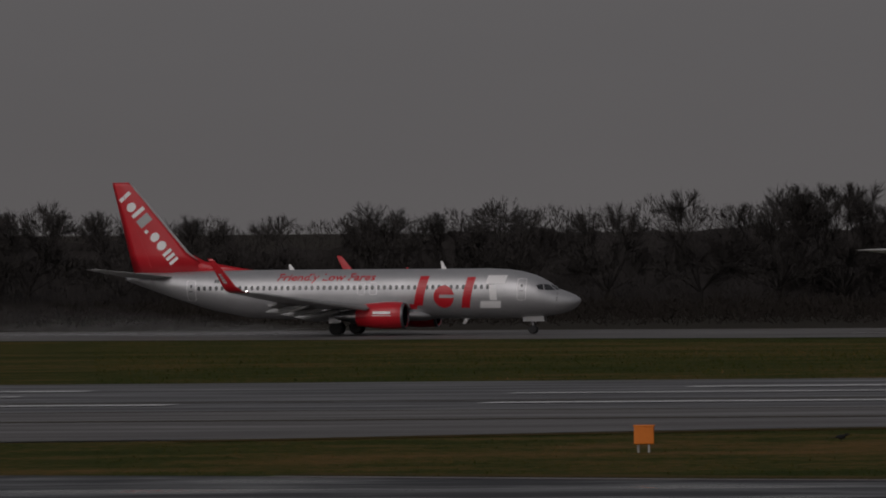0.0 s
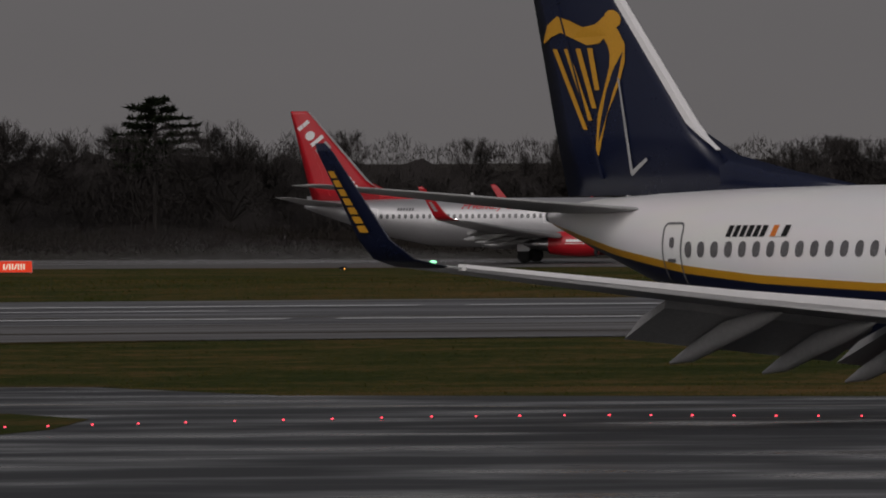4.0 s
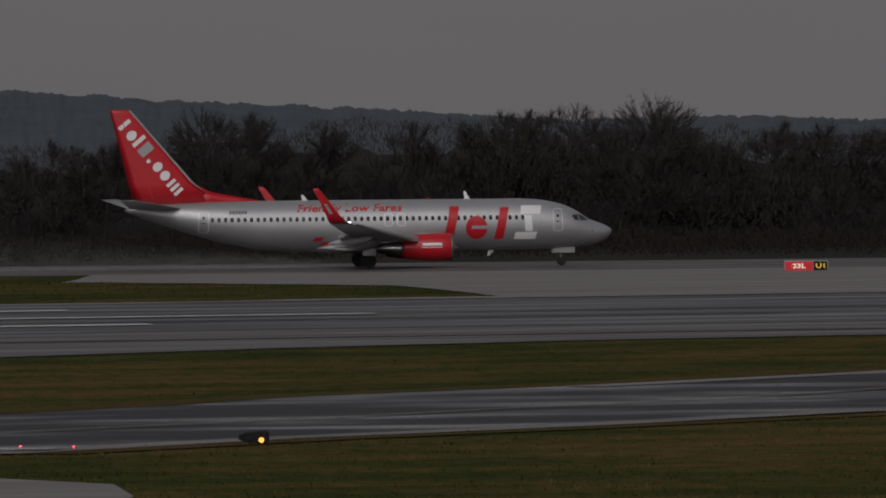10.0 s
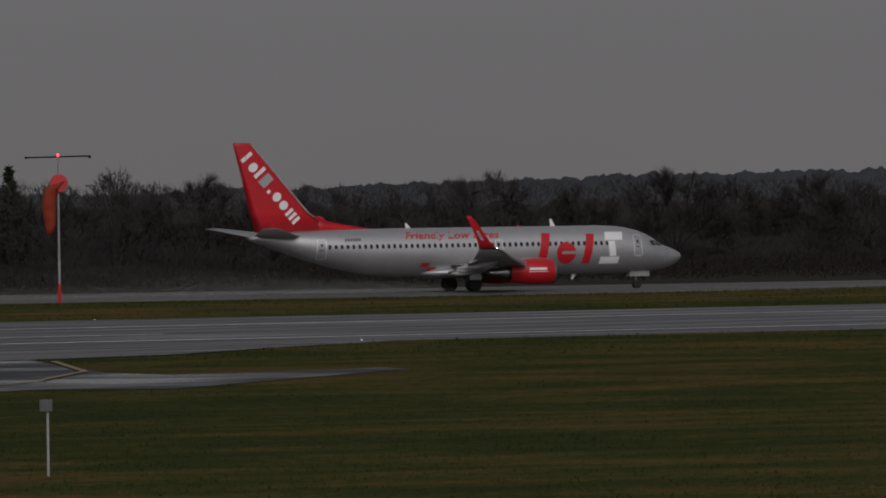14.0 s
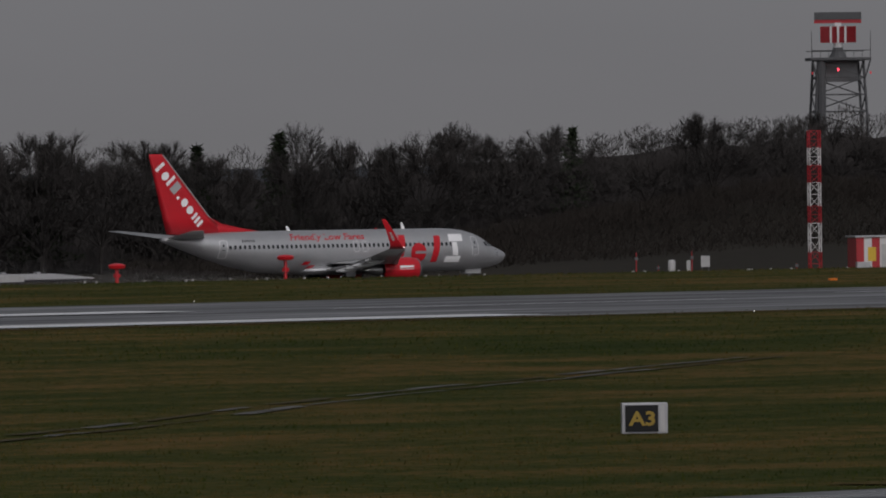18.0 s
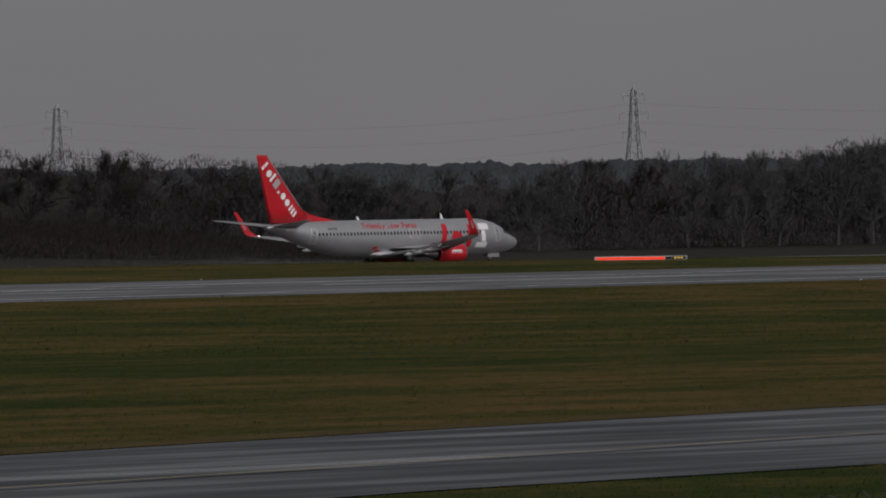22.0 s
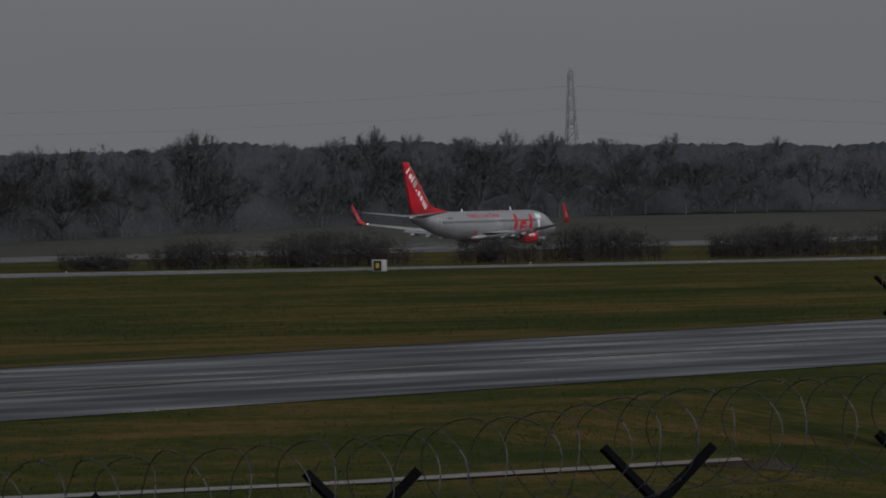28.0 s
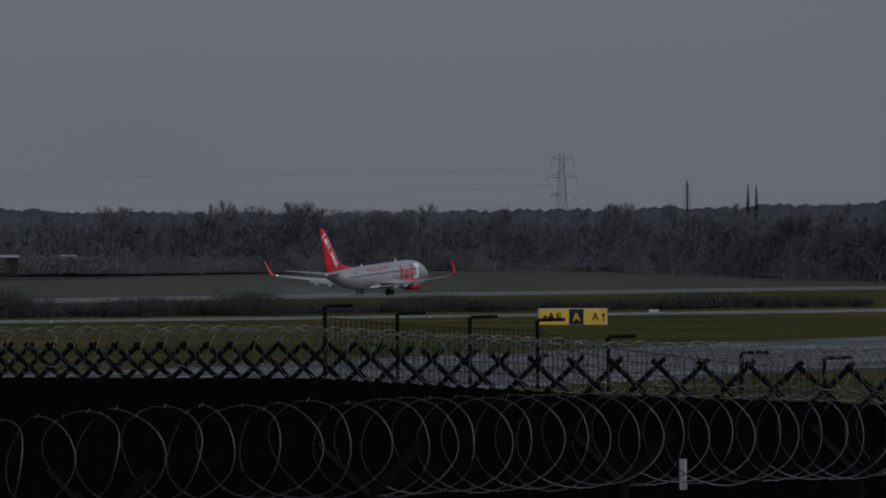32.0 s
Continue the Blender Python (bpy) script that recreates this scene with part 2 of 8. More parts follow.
# paler copies of twigs and thicket: distance haze painted into the base colour
M_TWIG_MID = surface("half_hazed_twigs", (0.064, 0.063, 0.063), (0.080, 0.078, 0.078), scale=0.5, rough=(0.9, 0.98), spec=0.05)
M_TWIG_EAST = surface("hazed_twigs", (0.100, 0.104, 0.110), (0.120, 0.124, 0.130), scale=0.5, rough=(0.9, 0.98), spec=0.05)
M_THICKET_EAST = surface("hazed_thicket", (0.058, 0.061, 0.064), (0.070, 0.073, 0.076), scale=0.12, rough=(0.9, 0.98), fine=2.5, bump=0.3, spec=0.05)
M_BRAMBLE = surface("dark_brambles", (0.019, 0.016, 0.014), (0.029, 0.025, 0.022), scale=0.5, rough=(0.9, 0.98), spec=0.05)
M_FIR = surface("conifer_needles", (0.012, 0.018, 0.010), (0.030, 0.038, 0.020), scale=1.5, rough=(0.85, 0.95), spec=0.1)
M_THICKET = surface("thicket", (0.033, 0.030, 0.029), (0.039, 0.035, 0.034), scale=0.12, rough=(0.9, 0.98), fine=2.5, bump=0.3, spec=0.05)
# blue-grey of the far ridge is distance haze put into its base colour
M_HILL = surface("hazed_hill_woods", (0.090, 0.106, 0.122), (0.118, 0.134, 0.150), scale=0.012, rough=(0.95, 1.0), fine=0.06, spec=0.0)
# lightened grey here paints the haze over the farther woods into the colour
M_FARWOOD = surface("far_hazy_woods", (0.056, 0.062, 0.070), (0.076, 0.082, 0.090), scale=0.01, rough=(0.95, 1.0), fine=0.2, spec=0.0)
M_WHITE = paint("white_aircraft_paint", (0.86, 0.85, 0.85), 0.28, 0.06)
M_SILVER = surface("silver_grey_paint", (0.50, 0.50, 0.51), (0.41, 0.41, 0.42), scale=0.5, rough=(0.42, 0.54), fine=9, metal=0.68)
M_RED = paint("red_paint", (0.55, 0.012, 0.022), 0.3)
M_DRED = paint("dark_red_panel", (0.095, 0.004, 0.011), 0.6)
M_NAVY = paint("navy_paint", (0.007, 0.011, 0.036), 0.25)
M_GOLD = paint("gold_paint", (0.62, 0.31, 0.025), 0.35)
M_WINGGREY = surface("wing_grey_paint", (0.42, 0.42, 0.42), (0.33, 0.33, 0.33), scale=0.7, rough=(0.35, 0.5), fine=9)
M_DARKGREY = surface("dark_underside", (0.070, 0.070, 0.075), (0.13, 0.13, 0.135), scale=1.2, rough=(0.5, 0.7))
M_METAL = surface("bare_metal", (0.45, 0.45, 0.46), (0.32, 0.32, 0.33), scale=2, rough=(0.25, 0.4), metal=1.0)
M_TYRE = surface("tyre_rubber", (0.010, 0.010, 0.010), (0.022, 0.022, 0.022), scale=6, rough=(0.7, 0.9))
M_GLASS = surface("dark_cabin_glass", (0.020, 0.021, 0.024), (0.045, 0.046, 0.050), scale=2, rough=(0.08, 0.16))
M_PANE = surface("grey_window", (0.095, 0.092, 0.095), (0.16, 0.155, 0.16), scale=3, rough=(0.15, 0.3))
M_LINE = surface("panel_joint", (0.13, 0.13, 0.135), (0.19, 0.19, 0.195), scale=3, rough=(0.5, 0.6))
M_BLACK = surface("black_panel", (0.012, 0.012, 0.013), (0.022, 0.022, 0.022), scale=3, rough=(0.5, 0.7), spec=0.12)
M_SIGNINK = paint("faded_yellow_letter", (0.30, 0.20, 0.022), 0.6)
M_YELLOW = paint("yellow_panel", (0.62, 0.40, 0.02), 0.45)
M_ORANGE = paint("orange_paint", (0.75, 0.20, 0.015), 0.5)
M_GALV = surface("galvanised_steel", (0.30, 0.30, 0.31), (0.42, 0.42, 0.43), scale=4, rough=(0.4, 0.6), metal=0.6)
M_DARKSTEEL = surface("dark_steel", (0.005, 0.005, 0.0055), (0.010, 0.010, 0.011), scale=3, rough=(0.8, 0.95), spec=0.03)
# steel of the distant pylons and wires, lightened to paint in haze
M_PYLON = surface("hazed_lattice_steel", (0.26, 0.265, 0.27), (0.33, 0.335, 0.34), scale=0.3, rough=(0.6, 0.8))
M_RADARSTEEL = surface("dark_tower_steel", (0.055, 0.055, 0.058), (0.085, 0.085, 0.088), scale=0.5, rough=(0.6, 0.8))
M_WALLWHITE = surface("white_boarding", (0.46, 0.45, 0.445), (0.34, 0.33, 0.325), scale=1.2, rough=(0.5, 0.7), stretch=(1, 1, 0.3))
M_TOWERCON = surface("weathered_concrete", (0.32, 0.30, 0.28), (0.20, 0.19, 0.18), scale=0.5, rough=(0.8, 0.95), stretch=(1, 1, 0.25))
# near-black tone for the intake duct and fan disc
M_DUCT = surface("near_black_duct", (0.008, 0.008, 0.009), (0.015, 0.015, 0.016), scale=3, rough=(0.7, 0.85), spec=0.05)
M_LIP = surface("dull_intake_metal", (0.22, 0.22, 0.23), (0.16, 0.16, 0.17), scale=3, rough=(0.38, 0.5), metal=0.8)
G_WHITE = glow("white_lamp", (1.0, 0.95, 0.85), 1.5)
G_NAV = glow("white_tip_lamp", (1.0, 0.95, 0.9), 8.0)
G_WARM = glow("warm_landing_lamp", (1.0, 0.66, 0.30), 34.0)
# lamp bowls emit orange themselves, standing in for the halo round the bulb
G_BOWL = glow("lamp_halo_glow", (1.0, 0.45, 0.09), 1.6)
G_RED = glow("red_ground_lamp", (1.0, 0.05, 0.08), 4.0)
G_GUARD = glow("orange_guard_lamp", (1.0, 0.40, 0.06), 2.0)
G_AMBER = glow("amber_lamp", (1.0, 0.50, 0.05), 4.0)
G_DULLRED = glow("dim_red_lamp", (0.5, 0.03, 0.04), 0.5)
G_GREEN = glow("green_lamp", (0.3, 1.0, 0.5), 2.0)
G_SIGN = glow("lit_orange_sign", (0.80, 0.045, 0.010), 0.48)
G_SIGNRED = glow("lit_red_sign", (0.60, 0.014, 0.022), 0.20)
G_SIGNYEL = glow("lit_yellow_sign", (0.85, 0.55, 0.04), 0.35)
G_LETTER = glow("lit_sign_letter", (0.95, 0.85, 0.65), 0.5)

# ---------------------------------------------------------------- building tools
def smooth01(k):
    k = min(1.0, max(0.0, k))
    return k * k * (3 - 2 * k)


def lerp_at(x, xs, ys):
    if x <= xs[0]:
        return ys[0]
    for i in range(1, len(xs)):
        if x <= xs[i]:
            k = (x - xs[i - 1]) / (xs[i] - xs[i - 1])
            return ys[i - 1] * (1 - k) + ys[i] * k
    return ys[-1]


# levels: the near runway rises gently along x; the far one lies lower
RUN_X = (-2500, -150, 0, 150, 300, 450, 600, 800, 1200, 4000)
RUN_Z = (-1.5, -0.15, 0.55, 1.1, 1.5, 1.75, 1.25, 0.6, -0.3, -2.7)
NEAR_Y = (-600, 0, 60, 140, 190, 240, 320)
NEAR_Z = (2.2, 2.0, 1.9, 1.42, 0.91, 0.46, 0.55)


def wood_distance(az):
    """Distance of the wood's edge along a bearing from the stand."""
    return lerp_at(az, (-25, 0, 20, 35, 45, 52, 58, 70), (960, 880, 935, 1080, 1250, 1430, 1720, 2050))


def ground_z(x, y):
    rz = lerp_at(x, RUN_X, RUN_Z)
    fall = lerp_at(x, (350, 450, 600), (0.0, 0.18, 0.58))
    if y <= 320:
        z = lerp_at(y, NEAR_Y, NEAR_Z) + rz - 0.55
        if x > 90 and 20 < y < 116:
            z -= 1.35 * smooth01((math.degrees(math.atan2(x, y)) - 58.0) / 1.8) * smooth01((116 - y) / 12.0) * smooth01((math.hypot(x, y) - 172 + 38 * smooth01((math.degrees(math.atan2(x, y)) - 59.0) / 1.0)) / 22.0)
        return z
    if y <= 400:
        return rz - fall * (y - 320) / 80.0
    if y >= 720:
        z = -2.7
        if y > 800 and x > 0:
            az, r = math.degrees(math.atan2(x, y)), math.hypot(x, y)
            rise = lerp_at(az, (33.5, 36.0, 41.0, 44.0, 54.0, 58.0, 80.0), (0, 7.3, 6.6, 0, 0, 3.6, 3.6))
            d1 = wood_distance(az)
            d0 = 800 / math.cos(radians(az)) + 15
            z += rise * smooth01((r - d0) / max(30.0, d1 - 45 - d0))
        return z
    start = lerp_at(x, (200, 300, 700, 850), (400, 445, 445, 400))
    k = smooth01((y - start) / (720.0 - start))
    return (rz - fall) * (1 - k) - 2.7 * k


def finish(name, bm, material, parent=None, label="", flat=False):
    me = bpy.data.meshes.new(name)
    bm.normal_update()
    bm.to_mesh(me)
    bm.free()
    if not flat:
        for f in me.polygons:
            f.use_smooth = True
    for mm in (material if isinstance(material, (list, tuple)) else [material]):
        me.materials.append(mm)
    ob = new(name, me)
    if parent is not None:
        ob.parent = parent
    if label:
        ob["label"] = label
    return ob


def part(name, bm, material, parent, label="", flat=True):
    return finish(name, bm, material, parent, label, flat)


def bearing(az, y):
    """The place at depth y on a bearing from the stand, and the ground's level there."""
    x = y * math.tan(radians(az))
    return x, y, ground_z(x, y)


def bearing_r(az, r):
    x, y = r * math.sin(radians(az)), r * math.cos(radians(az))
    return x, y, ground_z(x, y)


def thing(name, label, category, m=None, group="", kind=""):
    ob = new(name)
    ob.empty_display_size = 0.3
    if m is not None:
        ob.matrix_basis = m
    return tagged(ob, label, category, group, kind)


def add_box(bm, x0, x1, y0, y1, z0, z1, bevel=0.0):
    vs = [bm.verts.new(p) for p in ((x0, y0, z0), (x1, y0, z0), (x1, y1, z0), (x0, y1, z0), (x0, y0, z1), (x1, y0, z1), (x1, y1, z1), (x0, y1, z1))]
    fs = [bm.faces.new([vs[i] for i in q]) for q in ((3, 2, 1, 0), (4, 5, 6, 7), (0, 1, 5, 4), (1, 2, 6, 5), (2, 3, 7, 6), (3, 0, 4, 7))]
    if bevel:
        es = list({e for f in fs for e in f.edges})
        bmesh.ops.bevel(bm, geom=es, offset=bevel, segments=2, affect="EDGES", profile=0.6)


def box(x0, x1, y0, y1, z0, z1, bevel=0.0):
    bm = bmesh.new()
    add_box(bm, x0, x1, y0, y1, z0, z1, bevel)
    return bm


def add_rod(bm, a, b, ra, rb=None, sides=6, caps=True):
    a, b = Vector(a), Vector(b)
    rb = ra if rb is None else rb
    d = (b - a)
    if d.length < 1e-6:
        return
    d.normalize()
    u = d.orthogonal().normalized()
    v = d.cross(u)
    ring = []
    for c, r in ((a, ra), (b, rb)):
        ring.append([bm.verts.new(c + (u * math.cos(2 * math.pi * i / sides) + v * math.sin(2 * math.pi * i / sides)) * r) for i in range(sides)])
    for i in range(sides):
        j = (i + 1) % sides
        bm.faces.new((ring[0][i], ring[0][j], ring[1][j], ring[1][i]))
    if caps and sides > 2:
        bm.faces.new(ring[0][::-1])
        bm.faces.new(ring[1])


def add_tube(bm, pts, r, sides=3):
    """A tube of one piece along a gently bending line."""
    rings = []
    for i, p in enumerate(pts):
        d = (Vector(pts[min(i + 1, len(pts) - 1)]) - Vector(pts[max(i - 1, 0)])).normalized()
        u = d.cross(Vector((0, 0, 1))).normalized()
        v = u.cross(d)
        rings.append([bm.verts.new(Vector(p) + (u * math.cos(2 * math.pi * k / sides) + v * math.sin(2 * math.pi * k / sides)) * r) for k in range(sides)])
    for a, b in zip(rings, rings[1:]):
        for k in range(sides):
            bm.faces.new((a[k], a[(k + 1) % sides], b[(k + 1) % sides], b[k]))


def rod(a, b, ra, rb=None, sides=8):
    bm = bmesh.new()
    add_rod(bm, a, b, ra, rb, sides)
    return bm


def add_loft(bm, rings, cap=True, closed=True):
    vr = [[bm.verts.new(p) for p in r] for r in rings]
    n = len(vr[0])
    for a, b in zip(vr, vr[1:]):
        for i in range(n if closed else n - 1):
            j = (i + 1) % n
            bm.faces.new((a[i], a[j], b[j], b[i]))
    if cap:
        bm.faces.new(vr[0][::-1])
        bm.faces.new(vr[-1])
    bmesh.ops.recalc_face_normals(bm, faces=bm.faces[:])


def loft(rings, cap=True):
    bm = bmesh.new()
    add_loft(bm, rings, cap)
    return bm


def lathe(profile, axis="x", centre=(0, 0, 0), sides=28):
    """profile: (along, radius) pairs turned round an axis."""
    rings = []
    for a, r in profile:
        ring = []
        for i in range(sides):
            t = 2 * math.pi * i / sides
            c, s = r * math.cos(t), r * math.sin(t)
            p = {"x": (a, c, s), "y": (c, a, s), "z": (c, s, a)}[axis]
            ring.append((p[0] + centre[0], p[1] + centre[1], p[2] + centre[2]))
        rings.append(ring)
    return loft(rings)


def text_mesh(body, size=1.0, shear=0.0, bold=0.0, align="CENTER"):
    cu = bpy.data.curves.new("lettering", "FONT")
    cu.body, cu.size, cu.shear, cu.offset = body, size, shear, bold
    cu.align_x, cu.align_y = align, "CENTER"
    cu.resolution_u = 2
    ob = bpy.data.objects.new("lettering", cu)
    me = bpy.data.meshes.new_from_object(ob)
    bpy.data.objects.remove(ob)
    bpy.data.curves.remove(cu)
    return me


def text_part(body, material, parent, place, size, width=None, depth=0.0, shear=0.0, bold=0.0, name="lettering"):
    """Upright lettering facing -y at place (x, y, z), fitted to a width where one is given."""
    me = text_mesh(body, size, shear, bold)
    xs = [v.co.x for v in me.vertices]
    k = width / (max(xs) - min(xs)) if width else 1.0
    mid = (max(xs) + min(xs)) / 2
    ys = [v.co.y for v in me.vertices]
    ymid = (max(ys) + min(ys)) / 2
    for v in me.vertices:
        v.co = Vector((place[0] + (v.co.x - mid) * k, place[1], place[2] + v.co.y - ymid))
    me.materials.append(material)
    ob = new(name, me)
    ob.parent = parent
    return ob


PAVED = []


def ears(pts):
    """Triangles (as index triples) that fill a plain polygon."""
    def cross(o, a, b):
        return (a[0] - o[0]) * (b[1] - o[1]) - (a[1] - o[1]) * (b[0] - o[0])

    idx = list(range(len(pts)))
    if sum(cross((0, 0), pts[i - 1], pts[i]) for i in range(len(pts))) < 0:
        idx.reverse()
    out = []
    while len(idx) > 3:
        for k in range(len(idx)):
            a, b, c = idx[k - 1], idx[k], idx[(k + 1) % len(idx)]
            A, B, C = pts[a], pts[b], pts[c]
            if cross(A, B, C) <= 0:
                continue
            if any(cross(A, B, pts[i]) >= 0 and cross(B, C, pts[i]) >= 0 and cross(C, A, pts[i]) >= 0 for i in idx if i not in (a, b, c)):
                continue
            out.append((a, b, c))
            idx.pop(k)
            break
        else:
            break
    out.append(tuple(idx[:3]))
    return out


def drape(name, outline, material, lift, label, category, kind="structure"):
    """A flat piece of paving laid over the ground: outline in plan, cut where the levels bend."""
    bm = bmesh.new()
    PAVED.append((outline, material))
    vs = [bm.verts.new((x, y, 0)) for x, y in outline]
    for tri in ears(outline):
        bm.faces.new([vs[i] for i in tri])
    for axis, cuts in ((0, RUN_X + tuple(range(350, 600, 25))), (1, NEAR_Y + tuple(range(330, 400, 10)) + tuple(range(400, 721, 20)))):
        for c in cuts:
            co, no = [0, 0, 0], [0, 0, 0]
            co[axis], no[axis] = c, 1
            bmesh.ops.bisect_plane(bm, geom=bm.verts[:] + bm.edges[:] + bm.faces[:], plane_co=co, plane_no=no)
    for v in bm.verts:
        v.co.z = ground_z(v.co.x, v.co.y) + lift
    bmesh.ops.recalc_face_normals(bm, faces=bm.faces[:])
    for f in bm.faces:
        if f.normal.z < 0:
            f.normal_flip()
    ob = finish(name, bm, material, None, "", True)
    return tagged(ob, label, category, "", kind)


def stripe(points, width, name, material, lift=0.05, parent=None, label=""):
    """A painted line along plan points, following the ground."""
    bm = bmesh.new()
    pts = []
    for (xa, ya), (xb, yb) in zip(points, points[1:]):
        k = max(1, int(math.hypot(xb - xa, yb - ya) / 6))
        for i in range(k):
            pts.append((xa + (xb - xa) * i / k, ya + (yb - ya) * i / k))
    pts.append(points[-1])
    left, right = [], []
    for i, (x, y) in enumerate(pts):
        a, b = pts[max(0, i - 1)], pts[min(len(pts) - 1, i + 1)]
        d = Vector((b[0] - a[0], b[1] - a[1])).normalized() * (width / 2)
        for lst, s in ((left, 1), (right, -1)):
            px, py = x - d.y * s, y + d.x * s
            lst.append(bm.verts.new((px, py, ground_z(px, py) + lift)))
    for i in range(len(pts) - 1):
        bm.faces.new((right[i], right[i + 1], left[i + 1], left[i]))
    ob = finish(name, bm, material, parent, label, True)
    return ob

# ---------------------------------------------------------------- ground and paving
def build_ground():
    xs = [-3000, -1500, -800, -500] + list(range(-350, 1000, 25)) + [1000, 1100, 1200, 1400, 1700, 2100, 2600, 3300, 4400]
    ys = [-600, -300, -100] + list(range(-50, 421, 10)) + list(range(440, 800, 20)) + [830, 900, 1000, 1200, 1500, 2000, 3000, 4600]
    bm = bmesh.new()
    grid = []
    for y in ys:
        row = []
        for x in xs:
            z = ground_z(x, y)
            row.append(bm.verts.new((x, y, z)))
        grid.append(row)
    for a, b in zip(grid, grid[1:]):
        for i in range(len(xs) - 1):
            f = bm.faces.new((a[i], a[i + 1], b[i + 1], b[i]))
            c = f.calc_center_median()
            if c.y > 795:
                f.material_index = 2 if math.degrees(math.atan2(c.x, c.y)) > 52 else 1
    ob = finish("ground", bm, [M_GRASS, M_ROUGH, M_SLOPE])
    return tagged(ob, "green and straw-brown winter airfield grass", "ground", "", "structure")


build_ground()

RUNWAY_Y = 749.2
drape("runway_far", [(-1500, 722), (-1500, 777), (3200, 777), (3200, 722)], M_FARRUN, 0.03, "pale wet concrete far runway", "runway")
drape("runway_near", [(-1500, 272), (-110, 283), (-88, 287), (-78, 294.5), (-64, 301), (-40, 304), (0, 299), (26, 293.6), (36, 300.6), (45.5, 304.8), (56.3, 306.6), (101.5, 313), (107.6, 316), (122, 333), (190, 335), (240, 335.5), (1800, 336), (1800, 389), (-1500, 391)],
      M_RUNWAY, 0.012, "wet dark grey asphalt runway with worn white lines", "runway")
drape("runway_shoulder", [(-160, 277.5), (-110, 283.2), (-88, 287.2), (-78, 294.7), (-64, 301.2), (-40, 304.2), (0, 299.2), (26, 293.8), (36, 300.8), (45.5, 305), (56.3, 306.8), (101.5, 313.2), (107.6, 316.2), (118, 328), (20, 326.6), (-160, 327.6)], M_SHOULDER, 0.035, "paler damp concrete strip along the runway", "runway")
drape("taxiway_link", [(40, 386), (47, 390), (55.6, 390.8), (55.9, 406.8), (56.2, 427.3), (52, 446), (49, 470), (50, 560), (72, 723), (150, 723), (112, 560), (90, 430), (88, 395), (110, 388)], M_CONCRETE, 0.04, "pale damp concrete link between the two runways", "taxiway")
drape("apron", [(-420, 290), (-120, 258), (-76, 246.6), (-50, 237.3), (-42, 222), (-25, 215), (7, 217), (20.9, 232.4), (29.4, 245.8), (38, 252.5), (47.2, 261.7), (56, 273.6), (58.2, 277.5), (59.1, 282.3), (58.1, 292.6), (56.3, 306.8),
                (101.5, 313.2), (97.3, 292.2), (97.9, 287.6), (106, 290.5), (106, 288), (92, 270.2), (89.1, 273), (82.1, 270.1), (78.1, 264.1), (68.3, 250.8), (57, 236.5), (48, 227.4), (39.6, 219.2), (31.4, 208.6), (24, 201), (17.2, 191.6),
                (13, 178), (12, 158), (8, 124), (3.5, 91), (-1.2, 92.2), (-7.5, 87.6), (-13.5, 82.6), (-60, 50), (-420, 20)], M_ASPHALT, 0.018, "wet black asphalt taxiway and holding area", "taxiway")
drape("taxiway_parallel", [(40, 97), (58, 122), (98, 130), (139, 140), (176, 148), (224, 159), (289, 171), (520, 212), (760, 262), (960, 330), (1010, 330),
                           (800, 232), (560, 178), (400, 152), (213, 126), (169, 119.5), (136, 114.5), (111, 111.5), (90, 106), (70, 95)], M_TAXI, 0.022, "wet dark asphalt taxiway", "taxiway")
drape("grass_island", [(-130, 214), (-63.7, 205.4), (-51.1, 201.9), (-44, 197.5), (-40.5, 190), (-38.8, 178), (-38.5, 161), (-60, 152), (-130, 140)], M_GRASS, 0.03, "grass corner beside the holding area", "grass")
drape("concrete_patch", [(11.5, 178), (15.4, 171.3), (16.9, 166), (16.4, 157.8), (14.3, 146), (12, 158)], M_CONCRETE, 0.03, "pale concrete patch at the grass edge", "paving")
drape("pale_fillet", [(43.1, 256.5), (57.5, 274.6), (59.6, 282), (62.1, 290.9), (62.6, 305), (64.2, 311.8), (69.2, 310.3), (69.9, 302), (69.4, 294.6), (68.6, 289.1), (65.8, 281), (62.7, 273.2), (57.2, 267.2), (52.1, 262.1)], M_CONCRETE, 0.028,
      "curved pale concrete shoulder on the taxiway", "paving")
drape("pale_shoulder", [(69.0, 251.8), (78.1, 264.1), (82.1, 270.1), (87.5, 272.6), (87.5, 280), (85.6, 283.4), (83.0, 278.9), (79.5, 271), (76.4, 264.7)], M_CONCRETE, 0.028, "pale worn concrete shoulder beside the grass", "paving")
for tar in ([(-90.4, 330.3), (-87.1, 328.6), (-85.8, 325), (-88.7, 324.3)], [(-77.6, 319.2), (-77.1, 318.8), (-71.9, 300.9), (-72.6, 301.1)], [(-102.8, 306.1), (-92.1, 304.0), (-84, 302.4), (-83.3, 301), (-101.1, 302.6)], [(96, 384), (108, 391), (126, 392.6), (150, 391), (126, 389), (101, 383)]):
    drape("tar_patch", tar, M_MUD, 0.02, "dark wet repair patch in the runway surface", "paving")
drape("fence_path", [(70, 78), (100, 86.5), (118, 89.6), (124, 89.4), (130, 87.3), (141.5, 86.2), (147, 86.6), (147, 85.6), (141, 85.1), (130, 86.0), (124, 87.8), (118, 87.8), (100, 84.5), (70, 75.5)], M_CONCRETE, 0.02, "narrow pale concrete path", "path")
track = thing("muddy_track", "thin muddy wheel track worn in the grass", "track", kind="structure")
